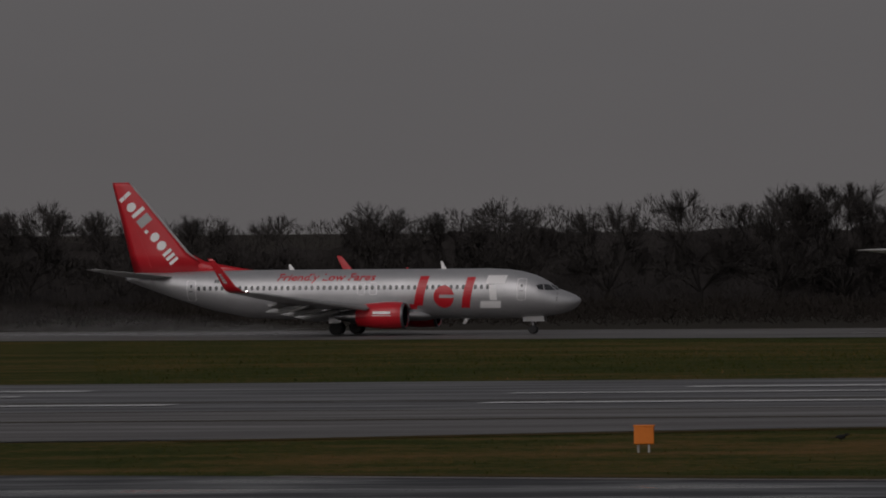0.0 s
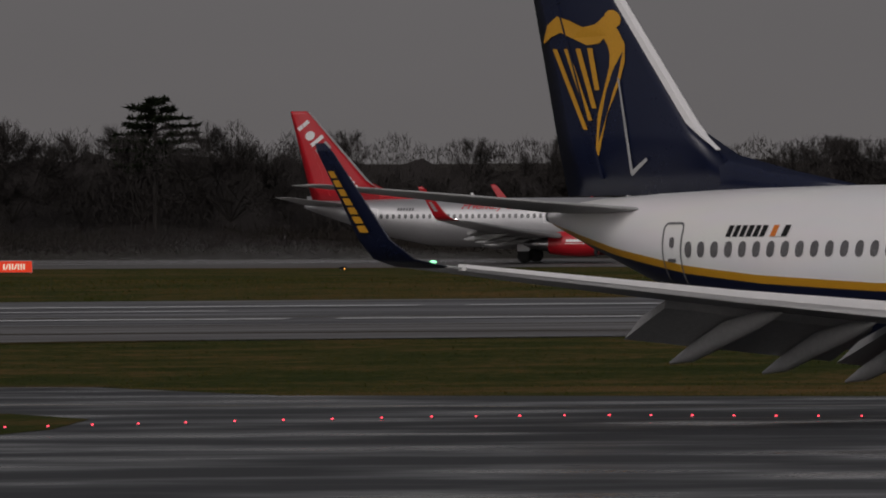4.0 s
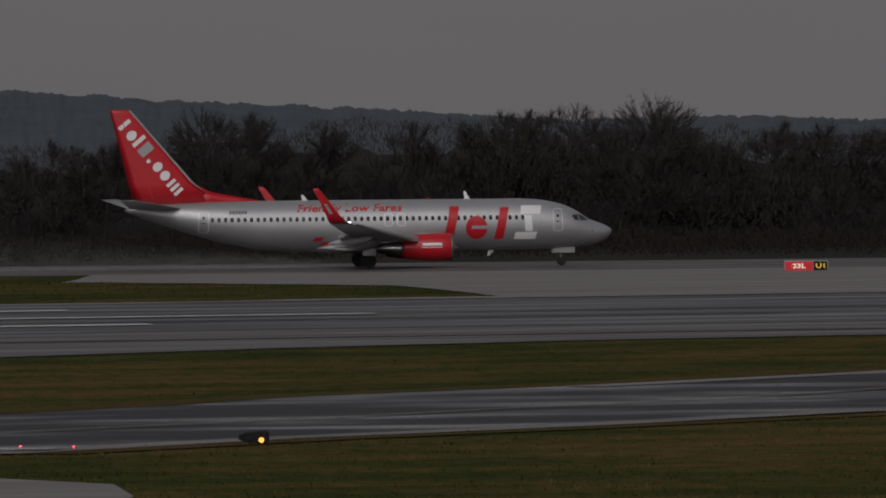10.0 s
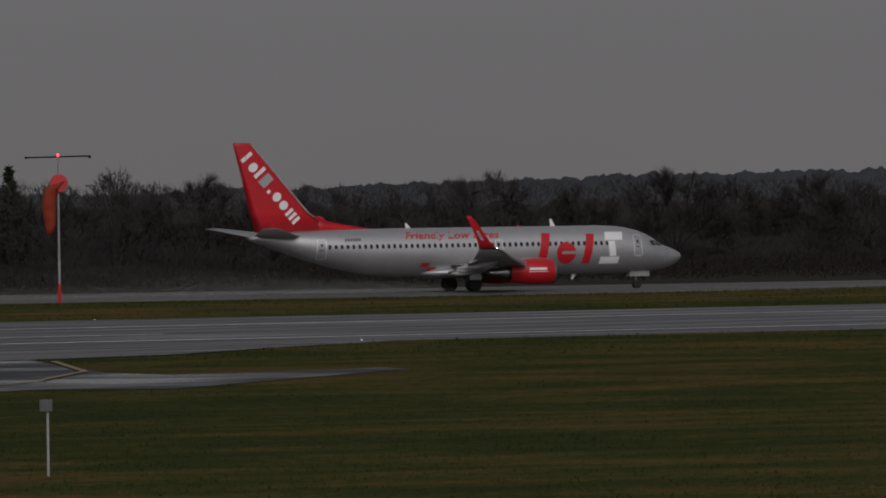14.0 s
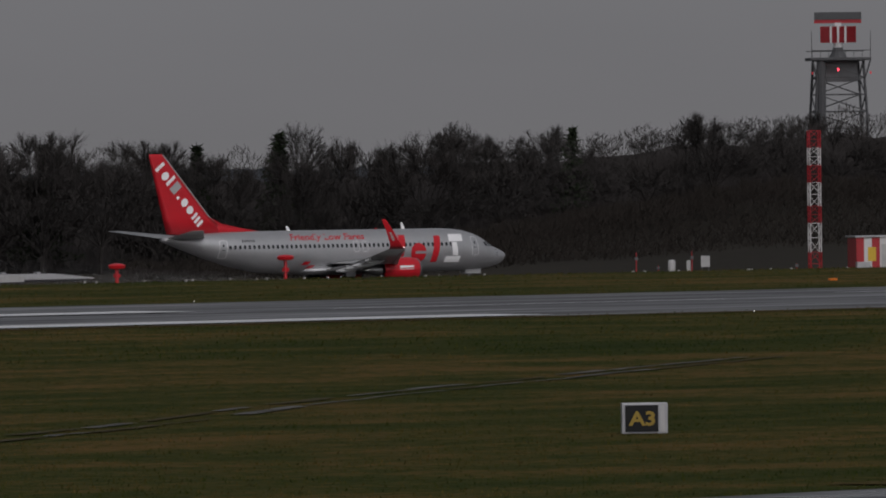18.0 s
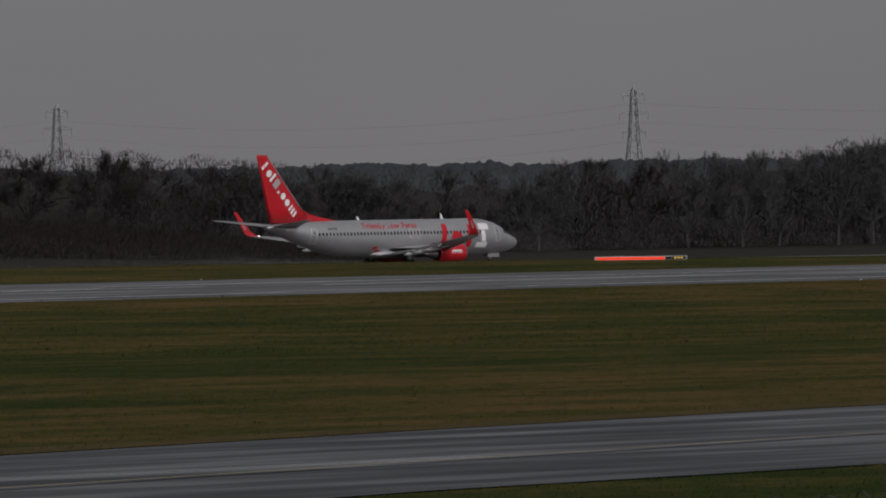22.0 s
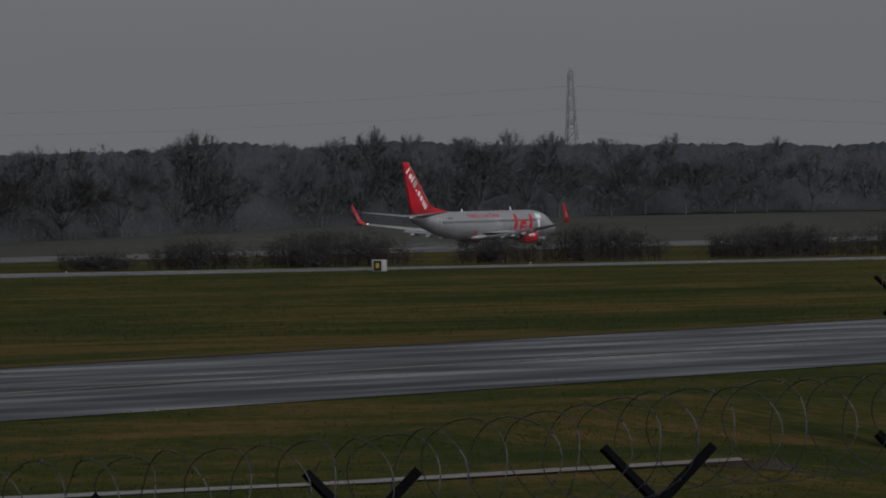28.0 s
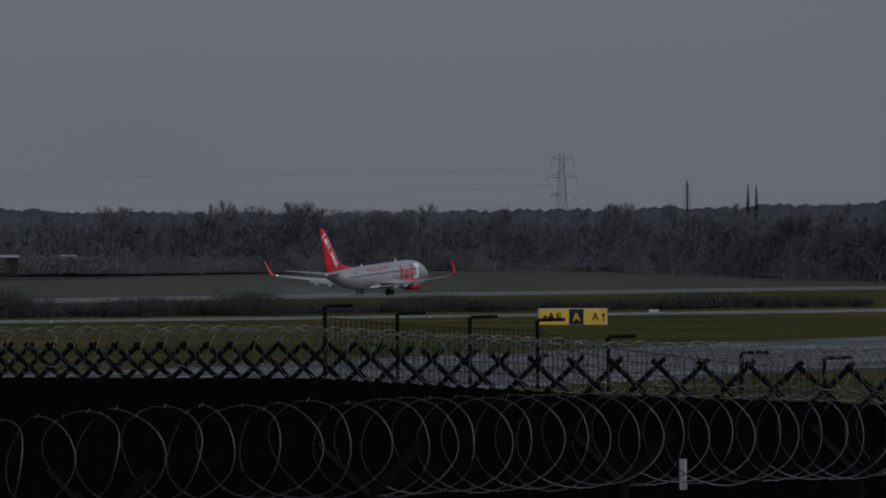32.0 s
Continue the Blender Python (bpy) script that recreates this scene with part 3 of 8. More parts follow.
TRACK = ((84, 150.5), (97.1, 168.3), (106, 179), (115.3, 188.6), (124.4, 197.4), (141, 216), (158.2, 233.4), (169.8, 244.2), (187.9, 259.2))
muddy = random.Random(19)
for off in (0.0, 1.9):
    x = 84.0
    while x < 186:
        x1 = min(187.0, x + muddy.uniform(1.5, 7.0))
        pts = [(px + off + muddy.uniform(-0.25, 0.25), lerp_at(px, [p[0] for p in TRACK], [p[1] for p in TRACK])) for px in (x, (x + x1) / 2, x1)]
        stripe(pts, muddy.uniform(0.2, 0.6), "rut", M_MUD if muddy.random() < 0.55 else M_RUT, 0.03, track)
        x = x1 + muddy.choice((0.0, 0.6, muddy.uniform(0.8, 3.5)))


def markings():
    near = thing("runway_markings", "worn white painted runway lines", "marking", kind="structure")
    for y in (341.5, 372.0):
        for x0, x1 in ((-126, -121) if y > 350 else (-126, -108), (-96, -64), (-62, 12), (13, 36.1), (92, 160), (310, 330), (345, 480), (490, 900)):
            stripe([(x0, y), (x1, y)], 2.2 if x1 < 60 else 0.9, "edge_line", M_WHITELINE, 0.045, near)
    for k in range(-6, 26):
        if not -1 <= k <= 6:
            stripe([(k * 50, 359.8), (k * 50 + 30, 359.8)], 1.2, "centre_line", M_WHITELINE, 0.06, near)
    for x0, x1, y in ((30, 46, 355.5), (91, 120, 353.5), (150, 184, 356), (240, 262, 363.5), (271, 302, 351.4), (276, 286, 374), (316, 345, 363.5), (330, 340, 366)):
        stripe([(x0, y), (x1, y)], 1.4 if x1 < 60 else 0.7, "touchdown_line", M_WHITELINE, 0.062, near)
    for y in (338.5, 366.5):
        stripe([(185, y), (233, y)], 5.5, "aiming_bar", M_WHITELINE, 0.062, near)
    far = thing("far_runway_markings", "white painted lines on the far runway", "marking", kind="structure")
    for k in range(-4, 30):
        stripe([(k * 60, 749.2), (k * 60 + 30, 749.2)], 0.9, "centre_line", M_WHITELINE, 0.03, far)
    tx = thing("taxiway_markings", "thin yellow painted taxiway guide lines", "marking", kind="structure")
    stripe([(62, 108), (100, 118), (140, 127), (180, 133.5), (225, 142), (300, 154), (420, 178), (560, 205)], 0.24, "guide_line", M_YELLOWLINE, 0.06, tx)
    stripe([(-120, 228), (-60, 215), (-30, 200), (0, 201), (18.9, 210), (27.7, 221.1), (34.6, 230.8), (44.5, 244), (52.3, 251.8), (57.7, 254.9), (66, 263.4), (71.5, 274), (74.4, 279.7), (75.8, 284.4), (76.8, 290.7), (75.6, 299.5)], 0.24, "guide_line", M_YELLOWLINE, 0.06, tx)
    stripe([(77.1, 387.9), (75.5, 362.2), (75.1, 336.5), (74.1, 309.9)], 0.24, "guide_line", M_YELLOWLINE, 0.06, tx)
    stripe([(80, 262), (87.1, 274.8), (92, 283), (97, 293.6), (101, 309)], 0.24, "guide_line", M_YELLOWLINE, 0.06, tx)
    stripe([(2.2, 176.7), (3.3, 172), (3.7, 166.2), (3.3, 161.5), (1.4, 157), (-4, 150)], 0.16, "guide_curve", M_YELLOWLINE, 0.06, tx)
    dry = thing("dry_verge", "straw-brown trampled grass along the paving", "grass", kind="structure")
    for pts, w in (([(98, 131.6), (139, 141.6), (176, 149.6), (224, 160.8), (289, 172.8), (400, 192)], 2.6), ([(20.5, 233.4), (29, 246.8), (37.6, 253.6), (46.6, 262.8), (54, 272)], 2.0), ([(-75, 248.2), (-50, 239)], 2.0), ([(18, 190.6), (24.8, 199.8), (32.2, 207.4), (48.8, 226.2), (57.8, 235.3), (69, 249.5)], 1.6), ([(-60, 302.4), (-78, 292.6), (-90, 285.2)], 2.0), ([(190, 333.4), (300, 334)], 2.5)):
        stripe(pts, w, "dry_strip", M_DRYGRASS, 0.026, dry)
    verge = thing("verge_strips", "thin pale concrete strips along the taxiway edges", "marking", kind="structure")
    stripe([(16.8, 191.2), (23.6, 200.8), (31, 208.4), (39.2, 219), (47.6, 227.2), (56.6, 236.3), (68.0, 250.6)], 1.6, "verge_strip", M_CONCRETE, 0.036, verge)
    stripe([(-75, 245.6), (-50, 236.4)], 1.0, "verge_strip", M_CONCRETE, 0.036, verge)
    stripe([(38, 251.2), (47.4, 260.6), (52, 266)], 1.4, "verge_strip", M_CONCRETE, 0.036, verge)
    for pts, w in (([(2.9, 208.1), (7.1, 208.1), (10.2, 206.6)], 1.6), ([(6.0, 205.4), (9.9, 203.2), (12.0, 201.1)], 1.5), ([(10.8, 199.4), (15.6, 198.6)], 1.9), ([(11.9, 196.8), (18.6, 193.6)], 1.4), ([(11.7, 194.6), (15.3, 192.6)], 1.0), ([(-2, 208.6), (2.4, 208.9)], 0.5)):
        stripe(pts, w, "holding_bar", M_WORNWHITE, 0.06, tx)
    for pts in ([(-150, 328), (20, 327.2), (118, 328.5)], [(-160, 346), (-20, 345.4), (60, 346)], [(-150, 312), (-60, 313.2), (10, 312.5), (90, 317)], [(-40, 357), (70, 356)]):
        stripe(pts, 0.9, "tar_seam", M_RUT, 0.05, near)



markings()


def grass_blades():
    """Tussocks and blades that break up the turf near the taxiways."""
    rng = np.random.default_rng(21)

    def inside(px, py, outline):
        hit = np.zeros(len(px), bool)
        for (xa, ya), (xb, yb) in zip(outline, outline[1:] + outline[:1]):
            if ya == yb:
                continue
            hit ^= ((ya > py) != (yb > py)) & (px < (xb - xa) * (py - ya) / (yb - ya) + xa)
        return hit

    for name, count, r0, r1, tall in (("grass_tufts", 330000, 88, 325, 0.05), ("far_grass_tufts", 170000, 325, 740, 0.085)):
        az = np.radians(rng.uniform(-18, 68, count))
        r = r0 * (r1 / r0) ** rng.random(count)
        px, py = r * np.sin(az), r * np.cos(az)
        keep = (py > 60) & (py < 722)
        for outline, mat in PAVED:
            if mat is not M_GRASS:
                keep &= ~inside(px, py, list(outline))
        px, py = px[keep], py[keep]
        n = len(px)
        pz = np.array([ground_z(a, b) for a, b in zip(px.tolist(), py.tolist())])
        clump = np.array([noise.noise((a * 0.35, b * 0.12, 3.0)) for a, b in zip(px.tolist(), py.tolist())])
        h = tall * (0.55 + 0.9 * rng.random(n)) * (1.0 + 0.7 * clump)
        w = tall * rng.uniform(0.25, 0.55, n)
        lean = rng.normal(0, 0.5, (n, 2)) * h[:, None]
        v = np.empty((n, 3, 3))
        v[:, 0] = np.stack((px - w, py, pz - 0.01), 1)
        v[:, 1] = np.stack((px + w, py, pz - 0.01), 1)
        v[:, 2] = np.stack((px + lean[:, 0], py + lean[:, 1], pz + h), 1)
        me = bpy.data.meshes.new(name)
        me.vertices.add(n * 3)
        me.vertices.foreach_set("co", v.ravel())
        me.loops.add(n * 3)
        me.loops.foreach_set("vertex_index", np.arange(n * 3))
        me.polygons.add(n)
        me.polygons.foreach_set("loop_start", np.arange(n) * 3)
        me.update(calc_edges=True)
        me.materials.append(M_BLADES)
        tagged(new(name, me), "ragged winter grass tufts on the airfield", "grass", "", "stuff")


grass_blades()

# ---------------------------------------------------------------- airliners
# body axes: x forward with 0 at the main gear, y to port, z up from the tyres' base
NOSE = 19.6
ST_D = (0.0, 0.12, 0.45, 1.0, 1.5, 1.9, 2.3, 2.7, 3.3, 4.0, 5.0, 6.0, 7.5, 25.0, 28.0, 31.0, 34.0, 36.4, 37.8, 38.2)
ST_T = (2.72, 2.88, 3.09, 3.33, 3.50, 3.66, 3.95, 4.22, 4.54, 4.82, 5.07, 5.21, 5.28, 5.28, 5.27, 5.24, 5.17, 5.03, 4.88, 4.78)
ST_B = (2.66, 2.40, 2.07, 1.81, 1.66, 1.58, 1.51, 1.46, 1.40, 1.36, 1.31, 1.28, 1.27, 1.27, 1.45, 2.05, 2.95, 3.78, 4.30, 4.45)
ST_W = (0.02, 0.30, 0.64, 0.95, 1.16, 1.30, 1.42, 1.53, 1.66, 1.75, 1.82, 1.86, 1.88, 1.88, 1.85, 1.68, 1.27, 0.78, 0.42, 0.22)


def hull(d, theta, side=-1, out=0.0):
    """A point on the fuselage d behind the nose, theta from the top, on the side (-1: starboard)."""
    t, b, w = lerp_at(d, ST_D, ST_T), lerp_at(d, ST_D, ST_B), lerp_at(d, ST_D, ST_W)
    zc, hh = (t + b) / 2, (t - b) / 2
    return Vector((NOSE - d, side * (w + out) * math.sin(theta), zc + (hh + out) * math.cos(theta)))


def hull_at(d, z, side=-1, out=0.0):
    t, b = lerp_at(d, ST_D, ST_T), lerp_at(d, ST_D, ST_B)
    c = max(-1.0, min(1.0, (z - (t + b) / 2) / ((t - b) / 2)))
    return hull(d, math.acos(c), side, out)


def fuselage_mesh():
    bm = bmesh.new()
    ds = sorted(set(list(ST_D) + [0.25, 0.7, 1.3, 1.9, 2.55, 3.2, 4.0, 5.2, 26.5, 29.5, 32.5, 35.2] + [9 + 2 * k for k in range(8)]))
    rings = []
    for d in ds:
        ring = []
        for i in range(72):
            a = 2 * math.pi * i / 72
            p = hull(d, a, -1)
            ring.append(p)
        rings.append(ring)
    add_loft(bm, rings)
    return bm


def skin_shape(name, polys, material, parent, side=-1, out=0.012, step=0.3):
    """Flat outlines given as (d, z), wrapped onto the fuselage's side."""
    bm = bmesh.new()
    for poly in polys:
        bm.faces.new([bm.verts.new((d, z, 0)) for d, z in poly])
    bmesh.ops.triangulate(bm, faces=bm.faces[:])
    zs = [v.co.y for v in bm.verts]
    k = int((max(zs) - min(zs)) / step)
    for i in range(1, k + 1):
        bmesh.ops.bisect_plane(bm, geom=bm.verts[:] + bm.edges[:] + bm.faces[:], plane_co=(0, min(zs) + (max(zs) - min(zs)) * i / (k + 1), 0), plane_no=(0, 1, 0))
    for v in bm.verts:
        v.co = hull_at(v.co.x, v.co.y, side, out)
    bmesh.ops.recalc_face_normals(bm, faces=bm.faces[:])
    return part(name, bm, material, parent)


def rounded(d0, d1, z0, z1, r, n=3):
    pts = []
    for cx, cz, a0 in ((d1 - r, z1 - r, 0), (d0 + r, z1 - r, 90), (d0 + r, z0 + r, 180), (d1 - r, z0 + r, 270)):
        for i in range(n + 1):
            a = radians(a0 + 90 * i / n)
            pts.append((cx + r * math.cos(a), cz + r * math.sin(a)))
    return pts


def skin_ring(name, d0, d1, z0, z1, r, w, material, parent, side=-1):
    a, b = [], []
    for ring, out in ((rounded(d0, d1, z0, z1, r), a), (rounded(d0 + w, d1 - w, z0 + w, z1 - w, max(0.02, r - w)), b)):
        for (da, za), (db, zb) in zip(ring, ring[1:] + ring[:1]):
            out += [(da + (db - da) * k / 6, za + (zb - za) * k / 6) for k in range(6)]
    bm = bmesh.new()
    va = [bm.verts.new(hull_at(d, z, side, 0.016)) for d, z in a]
    vb = [bm.verts.new(hull_at(d, z, side, 0.020)) for d, z in b]
    for i in range(len(a)):
        j = (i + 1) % len(a)
        bm.faces.new((va[i], va[j], vb[j], vb[i]))
    return part(name, bm, material, parent)


def foil(xle, chord, y, z, thick, n=9):
    """A wing section as a ring: leading edge xle behind the nose."""
    up, lo = [], []
    for i in range(n):
        c = i / (n - 1)
        c = c * c * (3 - 2 * c)
        t = thick * chord * (1.48 * math.sqrt(c) - 0.63 * c - 1.76 * c * c + 1.42 * c ** 3 - 0.50 * c ** 4) * 1.0
        up.append((NOSE - xle - chord * c, y, z + t))
        lo.append((NOSE - xle - chord * c, y, z - t * 0.7))
    return up + lo[-2:0:-1]


def side_shape(name, polys, y, material, parent, taper=None):
    """Flat outlines in (d, z) laid just outside a thin upright surface."""
    bm = bmesh.new()
    for poly in polys:
        bm.faces.new([bm.verts.new((NOSE - d, taper(d, z) if taper else y, z)) for d, z in poly])
    bmesh.ops.recalc_face_normals(bm, faces=bm.faces[:])
    return part(name, bm, material, parent)


def fin_half(d, z):
    k = (z - 5.1) / 7.4
    le, te = lerp_at(z, (5.3, 6.6, 12.46), (31.0, 32.9, 37.95)), lerp_at(z, (5.1, 12.46), (37.7, 39.5))
    c = min(1.0, max(0.0, (d - le) / max(0.1, te - le)))
    return -(0.30 * (1 - k) + 0.11 * k) * math.sin(math.pi * min(1, c * 0.9 + 0.08)) * 1.05 - 0.03


def wheel(name, centre, r, w, parent):
    x, y, z = centre
    ty = lathe([(-w / 2, r * 0.62), (-w / 2, r * 0.86), (-w * 0.36, r * 0.97), (0, r), (w * 0.36, r * 0.97), (w / 2, r * 0.86), (w / 2, r * 0.62)], "y", (x, y, z), 22)
    ob = part(name, ty, M_TYRE, parent, flat=False)
    part("rim", lathe([(-w * 0.46, r * 0.1), (-w * 0.40, r * 0.58), (-w * 0.50, r * 0.63), (w * 0.50, r * 0.63), (w * 0.40, r * 0.58), (w * 0.46, r * 0.1)], "y", (x, y, z), 18), M_METAL, ob)
    return ob


def livery(name, top, stripe_c, belly, z_mid):
    """White hull, a golden line and a navy keel that rises towards the tail; painted by height and length."""
    m, n, l, p = nodes_of(name)
    co = n.new("ShaderNodeTexCoord")
    sx = n.new("ShaderNodeSeparateXYZ")
    l.new(co.outputs["Object"], sx.inputs["Vector"])

    along = n.new("ShaderNodeMapRange")
    along.inputs["From Min"].default_value, along.inputs["From Max"].default_value = -19.0, 20.0
    l.new(sx.outputs["X"], along.inputs["Value"])
    ramp = n.new("ShaderNodeValToRGB")
    els = ramp.color_ramp.elements
    els[0].position, els[0].color = 0.0, (0.90, 0.90, 0.90, 1)
    els[1].position, els[1].color = 1.0, (0.36, 0.36, 0.36, 1)
    for x0, z0 in ((-17.0, 4.10), (-15.4, 3.78), (-12.4, 3.36), (-9.5, 3.12), (-5.4, 2.93), (1.6, z_mid), (6.0, z_mid - 0.11), (10.6, 2.54), (15.1, 2.27), (17.5, 2.05)):
        e = els.new((x0 + 19.0) / 39.0)
        e.color = (z0 / 5.0, z0 / 5.0, z0 / 5.0, 1)
    l.new(along.outputs["Result"], ramp.inputs["Fac"])
    line = math_node(n, l, "MULTIPLY", ramp.outputs["Color"], 5.0)
    h = math_node(n, l, "SUBTRACT", sx.outputs["Z"], line)
    up = math_node(n, l, "GREATER_THAN", h, 0.09)
    low = math_node(n, l, "LESS_THAN", h, -0.10)
    grime = n.new("ShaderNodeTexNoise")
    mp = n.new("ShaderNodeMapping")
    mp.inputs["Scale"].default_value = (0.25, 1, 1)
    grime.inputs["Scale"].default_value, grime.inputs["Detail"].default_value = 1.3, 7.0
    l.new(co.outputs["Object"], mp.inputs["Vector"])
    l.new(mp.outputs["Vector"], grime.inputs["Vector"])
    a = n.new("ShaderNodeMix")
    b = n.new("ShaderNodeMix")
    c = n.new("ShaderNodeMix")
    for k in (a, b, c):
        k.data_type = "RGBA"
    a.inputs["A"].default_value, a.inputs["B"].default_value = rgba(stripe_c), rgba(top)
    l.new(up, a.inputs["Factor"])
    b.inputs["B"].default_value = rgba(belly)
    l.new(a.outputs["Result"], b.inputs["A"])
    l.new(low, b.inputs["Factor"])
    c.blend_type = "MULTIPLY"
    c.inputs["Factor"].default_value = 0.12
    l.new(b.outputs["Result"], c.inputs["A"])
    l.new(grime.outputs["Color"], c.inputs["B"])
    l.new(c.outputs["Result"], p.inputs["Base Color"])
    p.inputs["Roughness"].default_value = 0.28
    return m


def lit_lamp(name, at, r, parent):
    """A forward-facing lamp: a small bright bulb in a bowl that emits orange as its halo."""
    bowl = part(name, lathe([(-r * 0.7, r * 0.25), (-r * 0.3, r * 0.8), (0.0, r), (r * 0.08, r * 0.96), (-r * 0.2, r * 0.70), (-r * 0.45, 0.02)], "x", at, 16), G_BOWL, parent, "lit warm lamp in a bowl that glows as its halo")
    part("bulb", lathe([(-r * 0.3, r * 0.2), (-r * 0.05, r * 0.5), (r * 0.12, r * 0.40), (r * 0.22, 0.01)], "x", at, 12), G_WARM, bowl)


def build_airliner(name, label, s):
    """A twin-engined narrow-body airliner. s holds the colours and what is extended."""
    root = thing(name, label, "airliner")
    hullob = part("fuselage", fuselage_mesh(), s["hull"], root, flat=False)
    # wing-to-body fairing
    rings = []
    for d, w, zt, zb in ((11.8, 0.3, 1.7, 1.35), (13.0, 1.7, 2.0, 1.08), (15.5, 2.25, 2.2, 1.10), (20.0, 2.3, 2.2, 1.10), (22.5, 1.7, 2.0, 1.10), (24.2, 0.3, 1.7, 1.4)):
        rings.append([(NOSE - d, w * math.cos(2 * math.pi * i / 20), (zt + zb) / 2 + (zt - zb) / 2 * math.sin(2 * math.pi * i / 20)) for i in range(20)])
    part("belly_fairing", loft(rings), s["belly"], root, flat=False)
    for sg in (-1, 1):
        secs = [(13.7, 7.5, 1.5, 2.16, 0.088), (14.0, 7.0, 2.2, 2.18, 0.086), (15.1, 5.8, 4.0, 2.18, 0.074), (16.1, 4.9, 5.8, 2.18, 0.066), (19.4, 3.25, 11.3, 2.83, 0.060), (22.6, 1.75, 16.9, 3.58, 0.055)]
        wing = part("wing", loft([foil(a, c, sg * y, z, t) for a, c, y, z, t in secs]), s["wing"], root, "grey swept wing", flat=False)
        part("leading_edge", loft([[(NOSE - a + 0.05, sg * y, z + 0.10 * c * t * 8), (NOSE - a + 0.10, sg * y, z), (NOSE - a + 0.02, sg * y, z - 0.07 * c * t * 8), (NOSE - a - c * 0.10, sg * y, z - 0.06 * c * t * 9),
                                    (NOSE - a - c * 0.10, sg * y, z + 0.095 * c * t * 9)] for a, c, y, z, t in ((16.2, 4.85, 6.1, 2.20, 0.066), (19.4, 3.25, 11.3, 2.83, 0.060), (22.4, 1.85, 16.6, 3.54, 0.055))]),
             s["slat"], wing, "pale leading-edge slat")
        part("glove_edge", loft([[(NOSE - a + 0.06, sg * y, z + 0.16), (NOSE - a + 0.12, sg * y, z), (NOSE - a + 0.02, sg * y, z - 0.14), (NOSE - a - 0.75, sg * y, z - 0.30), (NOSE - a - 0.75, sg * y, z + 0.42)] for a, y, z in ((13.9, 1.8, 2.26), (14.1, 2.2, 2.26), (15.1, 3.9, 2.24))]), M_WHITE if s["band"] else s["wing"], wing, "pale leading edge beside the hull")
        wl_secs = [(22.6, 1.75, 16.9, 3.58, 0.06), (23.15, 1.38, 17.35, 3.75, 0.06), (23.65, 1.08, 17.62, 4.18, 0.06), (24.38, 0.80, 17.78, 5.12, 0.055), (25.18, 0.54, 17.92, 6.1, 0.05), (25.45, 0.33, 17.94, 6.3, 0.05)]
        rings = []
        for a, c, y, z, t in wl_secs:
            k = min(1.0, (y - 16.9) / 0.7)
            ring = []
            for px, py, pz in foil(a, c, 0, 0, t):
                ring.append((px, sg * (y - pz * k), z + pz * (1 - k)))
            rings.append(ring)
        wlt = part("winglet", loft(rings), s["winglet_in"] if sg == 1 else s["winglet"], root, s["winglet_label"], flat=False)
        # inner and outer faces of the winglet carry blocks where the airline's name runs
        for i in range(s["wl_blocks"]):
            k0, k1 = 0.16 + i * 0.095, 0.16 + i * 0.095 + 0.072
            for face in (1, -1):
                bm = bmesh.new()
                q = []
                for kk, e in ((k0, 0.36), (k0, 0.66), (k1, 0.66), (k1, 0.36)):
                    zz = 4.0 + 2.1 * kk
                    a, c, y = lerp_at(zz, (4.05, 5.0, 6.0), (23.65, 24.38, 25.18)), lerp_at(zz, (4.05, 5.0, 6.0), (1.08, 0.80, 0.54)), lerp_at(zz, (4.05, 5.0, 6.0), (17.62, 17.78, 17.92))
                    q.append(bm.verts.new((NOSE - a - c * e, sg * y + face * 0.075, zz)))
                bm.faces.new(q)
                part("name_block", bm, s["wl_ink"] if sg == -1 else s["wl_ink_in"], wlt)
        part("tip_lamp", lathe([(-0.10, 0.02), (0.0, 0.04), (0.10, 0.02)], "x", (NOSE - 22.9, sg * 17.05, 3.68), 8), s["tip_lamp"], wing)
        # engine
        ey, ez = sg * 4.83, 1.56
        prof = [(13.35, 0.90), (13.28, 0.97), (13.40, 1.05), (14.0, 1.12), (14.9, 1.13), (16.0, 1.05), (17.0, 0.90), (17.25, 0.86)]
        rings = []
        for d, r in prof:
            rings.append([(NOSE - d, ey + r * math.cos(2 * math.pi * i / 32), ez + r * math.sin(2 * math.pi * i / 32) * (0.93 if math.sin(2 * math.pi * i / 32) < 0 else 1.0)) for i in range(32)])
        bm = bmesh.new()
        add_loft(bm, rings, cap=False)
        eng = part("engine_cowl", bm, s["engine"], root, s["engine_label"], flat=False)
        part("intake_lip", loft([[(NOSE - d, ey + r * math.cos(2 * math.pi * i / 36), ez + r * math.sin(2 * math.pi * i / 36)) for i in range(36)] for d, r in ((13.40, 0.905), (13.31, 0.915), (13.25, 0.965), (13.30, 1.03), (13.46, 1.066), (13.49, 1.055))], cap=False), M_LIP, eng, "dull metal intake lip", flat=False)
        fan = part("fan", lathe([(NOSE - 14.30, 0.92), (NOSE - 14.36, 0.26)], "x", (0, ey, ez), 28), M_DUCT, eng)
        part("spinner", lathe([(NOSE - 14.36, 0.27), (NOSE - 14.15, 0.20), (NOSE - 13.95, 0.09), (NOSE - 13.88, 0.01)], "x", (0, ey, ez), 18), M_BLACK, fan, flat=False)
        for i in range(18):
            a = 2 * math.pi * i / 18
            c, sn = math.cos(a), math.sin(a)
